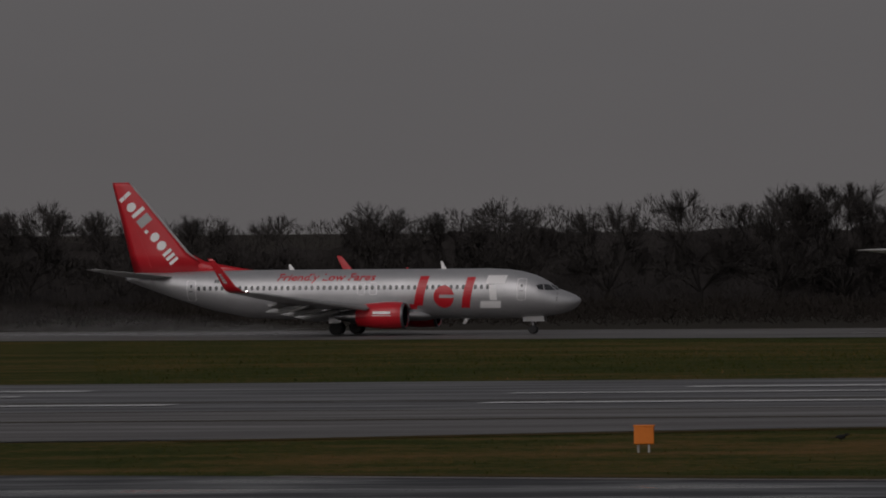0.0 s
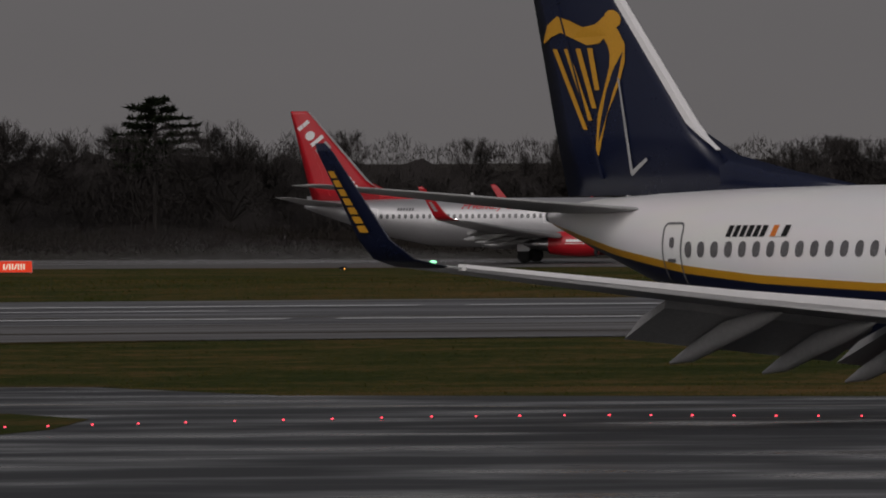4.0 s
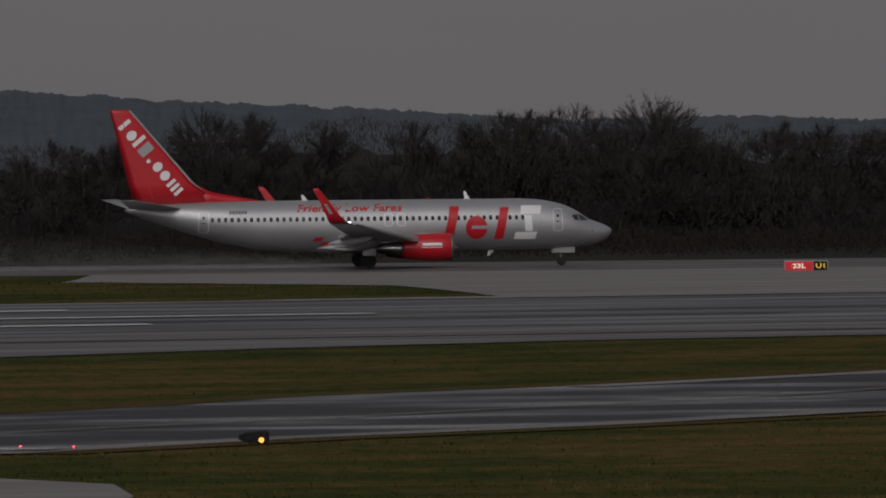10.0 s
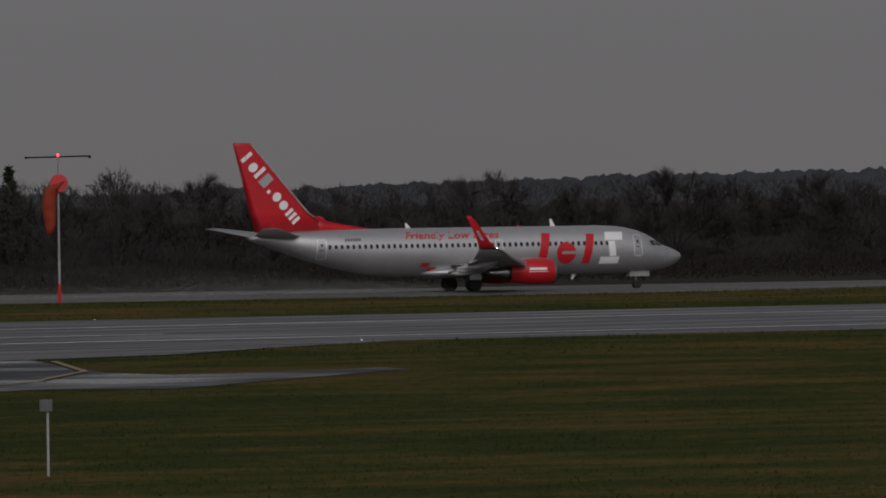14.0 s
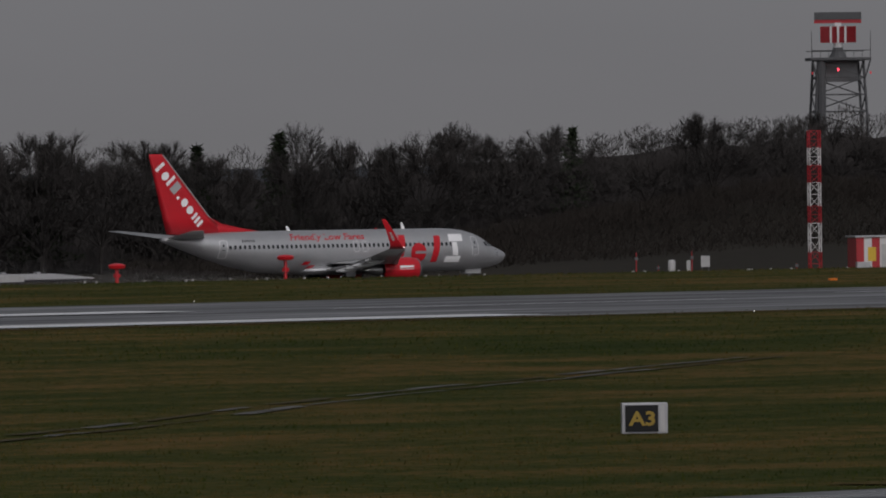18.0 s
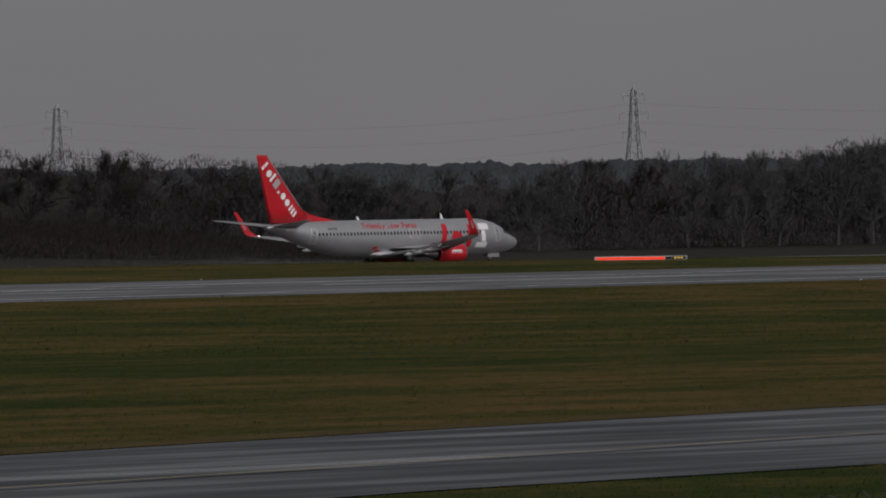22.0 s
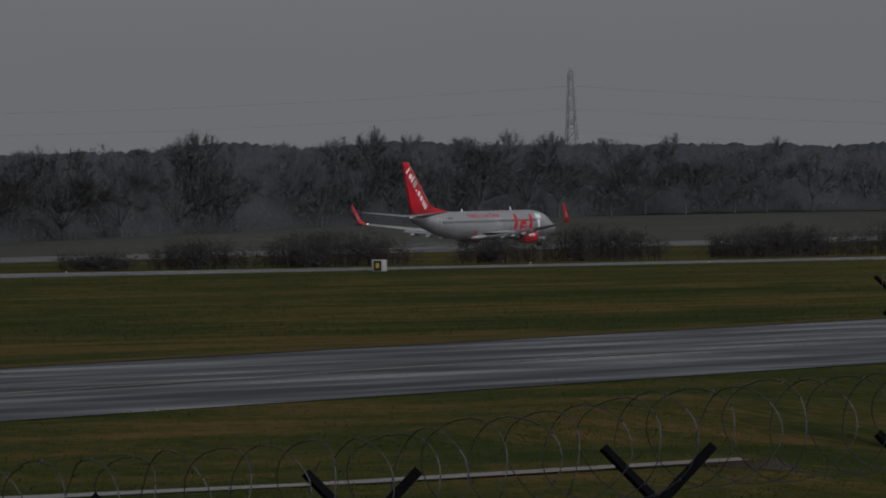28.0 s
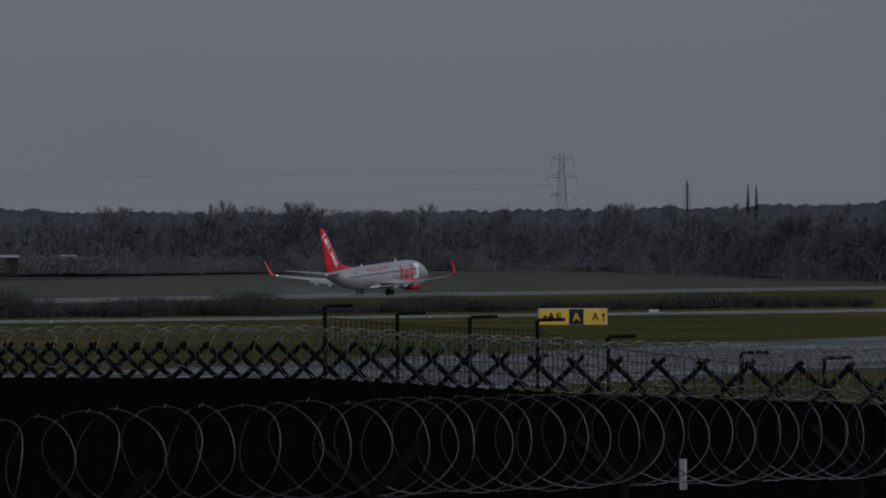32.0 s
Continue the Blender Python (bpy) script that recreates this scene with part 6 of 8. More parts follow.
# ---------------------------------------------------------------- airfield signs, masts and lamps
def sign(name, label, az, y, boxes, height, gap=0.12, thick=0.35, faces=None, group="airfield signs"):
    """A board on short legs facing the stand. boxes: (width, material, text, ink) from left to right."""
    x, yy, z = bearing(az, y)
    root = thing(name, label, "sign", pose(x, yy, z, 0, 0, -az * 0.85), group)
    total = sum(b[0] for b in boxes)
    u = -total / 2
    part("frame", box(u - 0.05, total / 2 + 0.05, 0.0, thick, gap - 0.04, gap + height + 0.05, 0.02), M_GALV if faces is None else faces, root)
    for w, m, txt, ink in boxes:
        p = part("panel", box(u + 0.02, u + w - 0.02, -0.03, 0.01, gap, gap + height), m, root)
        if txt == "bars":
            n = max(3, int(w / 0.55))
            for i in range(n):
                a = u + 0.15 + (w - 0.3) * i / n
                part("letter_bar", box(a, a + (w - 0.3) / n * 0.62, -0.045, -0.03, gap + height * 0.28, gap + height * 0.74), ink, p)
        elif txt:
            text_part(txt, ink, p, (u + w / 2, -0.04, gap + height / 2), height * 0.72, min(w * 0.82, height * 0.50 * len(txt)), bold=0.012)
        u += w
    for a in (-total / 2 + 0.1, total / 2 - 0.1):
        part("leg", rod((a, thick / 2, -0.05), (a, thick / 2, gap), 0.05), M_GALV, root)
    return root


sign("runway_sign", "lit orange and black holding sign", -12.48, 690, ((1.45, M_BLACK, "VB2", G_SIGNYEL), (6.2, G_SIGN, "23L CAT I/II/III", G_LETTER)), 0.85)
sign("runway_sign", "lit orange and black sign beyond the grass", 10.86, 700, ((6.3, G_SIGN, "23L CAT I/II/III", G_LETTER), (1.45, M_BLACK, "U2", G_SIGNYEL)), 0.72, 0.05)
sign("runway_sign", "small lit red and black sign on the paving", 9.93, 705, ((2.1, G_SIGNRED, "23L", G_LETTER), (1.05, M_BLACK, "U1", G_SIGNYEL)), 0.66, 0.05)
sign("runway_sign", "low lit orange sign row on the far verge", 3.16, 708, ((1.4, M_BLACK, "bars", G_SIGNYEL), (6.3, G_SIGN, "", G_LETTER), (1.0, M_BLACK, "bars", G_SIGNYEL), (1.9, G_SIGNRED, "bars", G_LETTER)), 0.26, 0.14)
sign("runway_sign", "lit orange and black sign half hidden by the grass", 46.10, 440, ((4.6, G_SIGN, "", G_LETTER), (0.45, M_BLACK, "", G_LETTER), (0.95, M_BLACK, "bars", G_SIGNYEL)), 0.18, 0.04)
sign("runway_sign", "low red sign with worn white lettering", 24.47, 640, ((1.1, M_BLACK, "bars", G_SIGNYEL), (3.9, G_SIGNRED, "bars", G_LETTER)), 0.50, 0.55)
sign("direction_sign", "white-framed yellow and black taxiway sign", 4.02, 640, ((0.95, M_WALLWHITE, "", M_BLACK), (1.2, M_YELLOW, "V", M_BLACK), (1.1, M_BLACK, "B2", M_YELLOW), (1.05, M_YELLOW, "U", M_BLACK), (0.25, M_WALLWHITE, "", M_BLACK), (1.25, M_YELLOW, "V", M_BLACK)), 1.0, 0.2, 0.5, M_WALLWHITE)
sign("direction_sign", "yellow and black taxiway sign in the grass", 64.21, 279, ((2.0, M_YELLOW, "AF", M_BLACK), (1.0, M_BLACK, "A", M_YELLOW), (1.55, M_YELLOW, "A", M_BLACK)), 1.02, 0.05)
sign("holding_sign", "dark red and black holding sign in a grey frame", 15.0, 165, ((1.95, M_DRED, "23R-05L", M_WINGGREY), (0.09, M_GALV, "", M_GALV), (0.74, M_BLACK, "B1", M_SIGNINK)), 0.72, 0.15, 0.4)
sign("location_sign", "small black sign in a pale frame", 27.49, 150, ((0.62, M_BLACK, "A", M_SIGNINK),), 0.52, 0.05, 0.3)
sign("location_sign", "black sign with a white end plate", 35.29, 171, ((0.76, M_BLACK, "A3", M_SIGNINK), (0.14, M_WALLWHITE, "", M_BLACK)), 0.58, 0.05, 0.3)
sign("location_sign", "small black sign with a white end plate by the runway", 56.54, 325, ((0.52, M_BLACK, "bars", M_YELLOW), (0.28, M_WALLWHITE, "", M_BLACK)), 0.62, 0.05, 0.3)
sign("location_sign", "tiny yellow numbered board on the verge", 4.70, 560, ((0.45, M_WALLWHITE, "1", M_BLACK),), 0.5, 0.04, 0.1)


def arrow(x, y, z, dx, dz, s, parent):
    """A painted arrow on a sign: shaft and two-sided head."""
    bm = bmesh.new()
    d, n = Vector((dx, 0, dz)), Vector((-dz, 0, dx))
    c = Vector((x, y, z))
    bm.faces.new([bm.verts.new(c + d * a + n * b) for a, b in ((-s, -s * 0.12), (s * 0.3, -s * 0.12), (s * 0.3, s * 0.12), (-s, s * 0.12))])
    bm.faces.new([bm.verts.new(c + d * a + n * b) for a, b in ((s * 0.2, -s * 0.5), (s, 0), (s * 0.2, s * 0.5))])
    part("arrow", bm, M_BLACK, parent)


for ob in list(scene.objects):
    if ob.name == "direction_sign":
        arrow(-1.75, -0.05, 0.7, -1, 0, 0.22, ob)
        arrow(1.30, -0.05, 0.7, 0, 1, 0.25, ob)
        arrow(2.75, -0.05, 0.7, 1, 0, 0.22, ob)
    if ob.name == "direction_sign.001":
        arrow(-1.75, -0.05, 0.56, -1, 0, 0.32, ob)
        arrow(2.05, -0.05, 0.56, 0, 1, 0.28, ob)


def stop_sign():
    x, y, z = bearing(27.37, 122)
    root = thing("stop_sign", "red octagonal stop board on a post", "sign", pose(x, y, z, 0, 0, -24))
    pts = [(0.27 * math.cos(radians(22.5 + 45 * i)), 0.27 * math.sin(radians(22.5 + 45 * i))) for i in range(8)]
    part("face", loft([[(a * 1.03, yy, 0.52 + b * 1.42) for a, b in pts] for yy in (0.0, 0.03)]), M_RED, root)
    part("rim", loft([[(a * 1.10, yy, 0.52 + b * 1.48) for a, b in pts] for yy in (0.02, 0.05)]), M_WALLWHITE, root)
    text_part("STOP", M_WALLWHITE, root, (0, -0.012, 0.47), 0.30, 0.46, bold=0.006)
    part("post", rod((0, 0.07, -0.1), (0, 0.07, 0.7), 0.03), M_GALV, root)
    x, y, z = bearing(27.63, 121)
    root = thing("marker_cone", "blue triangular marker on a short post", "marker", pose(x, y, z, 0, 0, -24))
    blue = paint("blue_plastic", (0.02, 0.05, 0.22), 0.5)
    part("body", loft([[(w, -0.05, zz), (-w, -0.05, zz), (-w, 0.05, zz), (w, 0.05, zz)] for w, zz in ((0.20, 0.18), (0.18, 0.30), (0.07, 0.85), (0.03, 0.90))]), blue, root)
    part("post", rod((0, 0, -0.05), (0, 0, 0.2), 0.04), M_GALV, root)


stop_sign()


def ground_lamp(name, label, m, x, y, z, r=0.07, group=""):
    root = thing(name, label, "lamp", pose(x, y, z), group)
    part("housing", lathe([(-0.02, r * 1.6), (0.02, r * 1.5), (0.03, r)], "z", (0, 0, 0), 10), M_DARKGREY, root)
    part("lens", lathe([(0.03, r), (0.03 + r * 0.5, r * 0.9), (0.03 + r, r * 0.3)], "z", (0, 0, 0), 10), m, root)
    return root


# stop bar across the holding point
red = None
BAR = []
BAR_LINE = ((-40.0, 178.5), (-36, 184), (-32, 188.5), (-28, 189), (-22, 186), (-16, 189.5), (-10, 197), (-5, 203.5), (1, 208.5), (6, 211), (10, 209), (13.6, 205.4), (16.5, 197.2), (19.8, 193.3))
k = -40.0
while k < 19.5:
    BAR.append((k, lerp_at(k, [p[0] for p in BAR_LINE], [p[1] for p in BAR_LINE])))
    k += lerp_at(k, (-40, -36, -30, 0, 12, 19), (0.75, 0.92, 1.02, 1.1, 1.12, 0.95))
for x, y in BAR:
    if red is None:
        red = ground_lamp("stop_bar_lamp", "glowing red lamp set in the wet taxiway", G_RED, x, y, ground_z(x, y) + 0.03, 0.030, "stop bar lamps")
    else:
        copy_thing(red, pose(x, y, ground_z(x, y) + 0.03))
white = None
for i in range(24):
    for yy in (331.0, 389.0):
        x = 120 + i * 60 + (9 if yy > 350 else 0)
        if white is None:
            white = ground_lamp("runway_edge_lamp", "small white runway edge lamp", G_WHITE, x, yy, ground_z(x, yy) + 0.05, 0.028, "runway edge lamps")
        else:
            copy_thing(white, pose(x, yy, ground_z(x, yy) + 0.05))
for i in range(16):
    x = 760 + i * 60
    copy_thing(white, pose(x, 722, -2.5))


def guard_lamp(az, y, s=1.0, side=1):
    x, yy, z = bearing(az, y)
    root = thing("guard_lamp", "black twin-lens amber guard lamp on a low frame", "lamp", pose(x, yy, z, 0, 0, -az), "runway guard lamps")
    hood = [[(k * side * s, 0.10 - w, 0.16 * s - h), (k * side * s, 0.10 + w, 0.16 * s - h), (k * side * s, 0.10 + w, 0.16 * s + h * 0.8), (k * side * s, 0.10, 0.16 * s + h), (k * side * s, 0.10 - w, 0.16 * s + h * 0.8)]
            for k, w, h in ((-0.33, 0.05, 0.04), (-0.20, 0.09, 0.10), (0.02, 0.10, 0.12), (0.06, 0.11, 0.13), (0.26, 0.11, 0.13), (0.30, 0.08, 0.08))]
    part("body", loft(hood), M_BLACK, root)
    part("foot", rod((-0.15, 0.09, -0.05), (-0.15, 0.09, 0.1), 0.03), M_GALV, root)
    part("foot", rod((0.15, 0.09, -0.05), (0.15, 0.09, 0.1), 0.03), M_GALV, root)
    for a, m in ((-0.10 * s * side, M_BLACK), (0.14 * s * side, G_GUARD)):
        part("lens", lathe([(-0.03, 0.02), (-0.02, 0.055), (0.05, 0.06)], "y", (a, 0.0, 0.10 * s), 12), m, root)


guard_lamp(6.65, 196.3)
guard_lamp(-0.05, 202, s=0.8)
guard_lamp(-14.01, 186.3, 0.95, -1)
guard_lamp(-10.25, 712, s=0.9)


def orange_box():
    x, y, z = -70.8, 269, ground_z(-70.8, 269)
    root = thing("marker_box", "bright orange box on pale legs in the grass", "marker", pose(x, y, z, 0, 0, 14))
    part("body", box(-0.29, 0.29, 0, 0.4, 0.24, 0.76, 0.04), M_ORANGE, root)
    part("lid", box(-0.31, 0.31, -0.02, 0.42, 0.74, 0.80, 0.02), M_ORANGE, root)
    for a in (-0.16, 0.14):
        part("leg", rod((a, 0.1, -0.05), (a, 0.1, 0.26), 0.035), M_WALLWHITE, root)


orange_box()


def bird(x, y, turn):
    root = thing("crow", "black crow standing on the grass", "bird", pose(x, y, ground_z(x, y), 0, 0, turn), "crows")
    part("body", lathe([(-0.17, 0.015), (-0.10, 0.05), (0.0, 0.075), (0.08, 0.06), (0.13, 0.03)], "x", (0, 0, 0.17), 12), M_BLACK, root, flat=False)
    part("head", lathe([(0.10, 0.02), (0.14, 0.045), (0.19, 0.035), (0.28, 0.004)], "x", (0, 0, 0.24), 10), M_BLACK, root, flat=False)
    part("tail", box(-0.30, -0.14, -0.03, 0.03, 0.13, 0.15), M_BLACK, root)
    for s in (-0.03, 0.03):
        part("leg", rod((0, s, 0), (0, s, 0.11), 0.008, sides=4), M_BLACK, root)


bird(-67.5, 279.5, 20)
bird(-64.9, 284.0, 160)


def no_entry():
    x, y, z = bearing(-2.55, 229)
    root = thing("no_entry_sign", "red board with a white ring and bar", "sign", pose(x, y, z, 0, 0, 2))
    part("panel", box(-0.44, 0.44, 0, 0.12, 0.02, 0.50, 0.02), M_RED, root)
    rings = [[(r * math.cos(2 * math.pi * i / 24), yy, 0.26 + r * math.sin(2 * math.pi * i / 24)) for i in range(24)] for r, yy in ((0.19, -0.01), (0.145, -0.012))]
    part("ring", loft(rings, cap=False), M_WALLWHITE, root)
    part("bar", box(-0.10, 0.10, -0.012, -0.002, 0.235, 0.285), M_WALLWHITE, root)
    x, y, z = bearing(-3.2, 231)
    root = thing("marker_board", "white and grey striped marker board", "marker", pose(x, y, z))
    for i in range(5):
        part("slat", box(-0.36 + i * 0.16, -0.24 + i * 0.16, 0, 0.06, 0.0, 0.42), M_WALLWHITE, root)
    part("rail", box(-0.38, 0.42, 0.06, 0.09, 0.1, 0.2), M_GALV, root)


no_entry()


def post_with_head(name, label, az, y, h, r, head, headm, pm=None):
    x, yy, z = bearing(az, y)
    root = thing(name, label, "post", pose(x, yy, z, 0, 0, -az))
    part("post", rod((0, 0, -0.1), (0, 0, h), r), pm or M_WALLWHITE, root)
    a, b, c = head
    part("head", box(-a, a * 0.6, -0.1, 0.1, h - b, h - b + c, 0.02), headm, root)
    return root


post_with_head("sensor_post", "slim grey post with a dark box on top", 1.335, 252, 1.32, 0.02, (0.07, 0.06, 0.24), M_BLACK, M_GALV)
post_with_head("marker_stake", "short dull yellow marker stake", 0.88, 420, 0.62, 0.05, (0.06, 0.2, 0.2), M_YELLOWLINE, M_YELLOWLINE)
post_with_head("sensor_post", "white lamp post in the grass", 18.06, 182, 1.38, 0.025, (0.16, 0.10, 0.24), M_DARKGREY)
post_with_head("marker_stake", "short yellow marker stake", 11.56, 715, 0.85, 0.12, (0.12, 0.2, 0.2), M_YELLOW, M_YELLOW)


def camera_pole():
    x, y, z = bearing(16.16, 161)
    root = thing("sensor_pole", "grey pole with a lamp head and a control box", "post", pose(x, y, z, 0, 0, -16))
    part("pole", rod((0, 0, -0.1), (0, 0, 1.48), 0.035), M_GALV, root)
    part("lamp_head", lathe([(-0.24, 0.10), (-0.10, 0.10), (0.0, 0.05)], "x", (-0.02, 0, 1.36), 14), M_DARKGREY, root)
    part("lens", lathe([(-0.26, 0.07), (-0.24, 0.095)], "x", (-0.02, 0, 1.36), 14), M_YELLOWLINE, root)
    part("control_box", box(0.04, 0.28, -0.1, 0.1, 0.42, 0.78, 0.02), M_WALLWHITE, root)
    part("cable", rod((0.16, 0, 0.42), (0.0, 0, 0.25), 0.015), M_BLACK, root)
    x, y, z = bearing(16.35, 204)
    root = thing("junction_box", "low pale box in the grass", "box", pose(x, y, z))
    part("body", box(-0.21, 0.15, 0, 0.3, 0, 0.15, 0.01), M_WALLWHITE, root)
    part("plinth", box(0.15, 0.24, 0, 0.3, 0, 0.13), M_DARKGREY, root)
    x, y, z = bearing(16.98, 158)
    root = thing("equipment_cabinet", "wide pale grey cabinet with red and white squares", "cabinet", pose(x, y, z, 0, 0, -15))
    part("body", box(-1.12, 1.12, 0, 0.8, 0.0, 0.76, 0.01), M_WALLWHITE, root)
    part("lid", box(-1.14, 1.14, -0.02, 0.82, 0.76, 0.80, 0.01), M_GALV, root)
    part("side_box", box(-1.13, -1.02, -0.09, 0.0, 0.46, 0.72, 0.01), M_GALV, root)
    for a in (-0.74, 0.74):
        part("white_square", box(a - 0.07, a + 0.07, -0.006, 0.0, 0.32, 0.64), M_WHITE, root)
        part("red_square", box(a - 0.07, a + 0.07, -0.012, -0.006, 0.43, 0.53), M_RED, root)
    for a in (-0.85, 0.0, 0.85):
        part("catch", box(a - 0.03, a + 0.03, -0.03, 0.0, 0.73, 0.77), M_DARKGREY, root)


camera_pole()


def white_boards():
    x, y, z = bearing(12.95, 716)
    root = thing("white_hoarding", "long white panelled screen on the far verge", "screen", pose(x, y, z, 0, 0, -10))
    for i in range(7):
        a = -3.3 + i * 0.95
        part("board", box(a, a + 0.90, 0, 0.08, 0.05, 1.4, 0.01), M_WALLWHITE, root)
        part("post", rod((a + 0.92, 0.04, -0.05), (a + 0.92, 0.04, 1.45), 0.04), M_GALV, root)
    sign("direction_sign", "small yellow and black board by the white screen", 13.33, 720, ((0.85, M_YELLOW, "bars", M_BLACK), (0.5, M_BLACK, "", M_YELLOW)), 0.85, 0.08, 0.3)
    x, y, z = bearing(13.44, 720)
    root = thing("steel_cage", "small galvanised steel mesh cage beside the verge", "cage", pose(x, y, z))
    for i in range(8):
        part("bar", rod((-0.55 + i * 0.16, 0, 0), (-0.55 + i * 0.16, 0, 1.0), 0.03, sides=5), M_GALV, root)
    for zz in (0.05, 1.0):
        part("rail", rod((-0.58, 0, zz), (0.6, 0, zz), 0.035, sides=5), M_GALV, root)
    for k, az in enumerate((13.30, 13.36)):
        post_with_head("lamp_stub", "thin pole with a small head", az, 719, 1.7, 0.04, (0.2, 0.05, 0.25), M_YELLOWLINE, M_GALV)


white_boards()


def windsock():
    x, y, z = bearing(18.14, 600)
    root = thing("windsock", "limp orange windsock on a tall banded mast with a crossbar", "windsock", pose(x, y, z, 0, 0, -18))
    H = 10.0
    part("mast", rod((0, 0, -0.2), (0, 0, H), 0.10, 0.06, 10), M_GALV, root)
    part("red_band", rod((0, 0, 0.0), (0, 0, 1.7), 0.115, 0.11, 10), M_RED, root)
    part("crossbar", rod((-2.15, 0, H - 0.05), (2.15, 0, H + 0.02), 0.05, sides=6), M_DARKSTEEL, root)
    for s in (-2.15, 2.15):
        part("end_lamp", rod((s * 0.93, 0, H - 0.08), (s, 0, H - 0.02), 0.08, sides=6), M_DARKSTEEL, root)
    part("top_lamp", lathe([(H, 0.06), (H + 0.14, 0.07), (H + 0.2, 0.02)], "z", (0, 0, 0), 8), G_RED, root)
    part("hoop", lathe([(-0.12, 0.56), (-0.02, 0.60), (0.02, 0.60), (0.12, 0.56)], "y", (0.05, -0.1, H - 1.75), 20), M_RED, root)
    rings = []
    for k, (cx, zz, rx, ry) in enumerate(((-0.10, H - 1.75, 0.62, 0.55), (-0.50, H - 2.3, 0.50, 0.45), (-0.62, H - 3.1, 0.46, 0.40), (-0.58, H - 3.9, 0.40, 0.34), (-0.52, H - 4.6, 0.32, 0.26), (-0.50, H - 5.0, 0.22, 0.18))):
        rings.append([(cx + rx * math.cos(2 * math.pi * i / 16), -0.15 + ry * math.sin(2 * math.pi * i / 16), zz + 0.18 * math.cos(2 * math.pi * i / 16)) for i in range(16)])
    part("sock", loft(rings), surface("faded_orange_cloth", (0.34, 0.045, 0.014), (0.20, 0.022, 0.010), scale=2, rough=(0.8, 0.95)), root, flat=False)


windsock()



def panel_mast():
    """A slim mast among the trees with two upright white panel antennas."""
    x, y = PANEL_AT
    z = ground_z(x, y)
    root = thing("panel_mast", "slim dark mast with two white panel antennas before the wood", "mast", pose(x, y, z, 0, 0, -12))
    part("mast", rod((0, 0, -0.2), (0, 0, 7.5 - z), 0.11, 0.07, 8), M_DARKSTEEL, root)
    for u, top in ((-0.28, 7.28), (0.26, 7.40)):
        arm = part("bracket", rod((0, 0, 6.8 - z), (u, -0.1, 6.8 - z), 0.035, sides=5), M_DARKSTEEL, root)
        part("panel_antenna", box(u - 0.17, u + 0.17, -0.28, -0.1, top - 1.25 - z, top - z, 0.03), M_WALLWHITE, arm)


PANEL_AT = (207.5, 851.0)
panel_mast()


M_MASTRED = paint("mast_red", (0.36, 0.012, 0.020), 0.5)
M_MASTWHITE = paint("mast_white", (0.62, 0.60, 0.60), 0.5)


def lattice_rods(w0, w1, z0, z1, bays, r):
    """The members of a square lattice mast between two heights: legs, rails and zigzag braces."""
    def corner(i, w, z):
        s = ((-1, -1), (1, -1), (1, 1), (-1, 1))[i % 4]
        return (s[0] * w / 2, s[1] * w / 2, z)
    out = []
    for k in range(bays):
        za, zb = z0 + (z1 - z0) * k / bays, z0 + (z1 - z0) * (k + 1) / bays
        wa, wb = w0 + (w1 - w0) * k / bays, w0 + (w1 - w0) * (k + 1) / bays
        for i in range(4):
            out.append(("mast_leg", corner(i, wa, za), corner(i, wb, zb), r, 5))
            out.append(("rail", corner(i, wb, zb), corner(i + 1, wb, zb), r * 0.6, 4))
            a, b = (i, i + 1) if k % 2 == 0 else (i + 1, i)
            out.append(("brace", corner(a, wa, za), corner(b, wb, zb), r * 0.6, 4))
    return out


def lattice(bm, w0, w1, z0, z1, bays, r):
    for _, a, b, rr, n in lattice_rods(w0, w1, z0, z1, bays, r):
        add_rod(bm, a, b, rr, sides=n)


def banded_mast(az, y, H, w, bands, label):
    x, yy, z = bearing(az, y)
    root = thing("lattice_mast", label, "mast", pose(x, yy, z, 0, 0, -az + 12))
    for i, (a, b, m) in enumerate(bands):
        for nm, pa, pb, rr, n in lattice_rods(w, w, a * H, b * H, max(2, int((b - a) * H / (w * 1.05))), 0.05 if w > 1 else 0.045):
            part(nm, rod(pa, pb, rr, sides=n), m, root)
    return root


banded_mast(36.31, 560, 10.4, 0.78, ((0, 0.16, M_MASTRED), (0.16, 0.36, M_MASTWHITE), (0.36, 0.48, M_MASTRED), (0.48, 0.64, M_MASTWHITE), (0.64, 0.76, M_MASTRED), (0.76, 0.88, M_MASTWHITE), (0.88, 1.0, M_MASTRED)), "red and white lattice aerial mast")
gp2 = banded_mast(37.08, 560, 13.7, 1.2, ((0, 0.30, M_MASTRED), (0.30, 0.83, M_MASTWHITE), (0.83, 1.0, M_MASTRED)), "tall white lattice glide-path mast with red ends")
for zz in (12.9, 8.0, 3.0):
    part("aerial_box", box(0.3, 1.7, -0.9, -0.4, zz - 0.35, zz + 0.35, 0.03), M_MASTRED, gp2)
    part("aerial_plate", box(1.7, 1.8, -0.95, -0.35, zz - 0.38, zz + 0.38), M_WALLWHITE if zz < 12 else M_DARKSTEEL, gp2)
part("ladder", rod((0.7, -0.7, 0), (0.7, -0.7, 12.5), 0.05), M_GALV, gp2)
part("lightning_rod", rod((0.5, 0.5, 13.4), (0.5, 0.5, 14.2), 0.03), M_GALV, gp2)
part("mast_lamp", lathe([(13.4, 0.12), (13.7, 0.12), (13.8, 0.03)], "z", (-0.6, -0.6, 0), 8), G_RED, gp2)
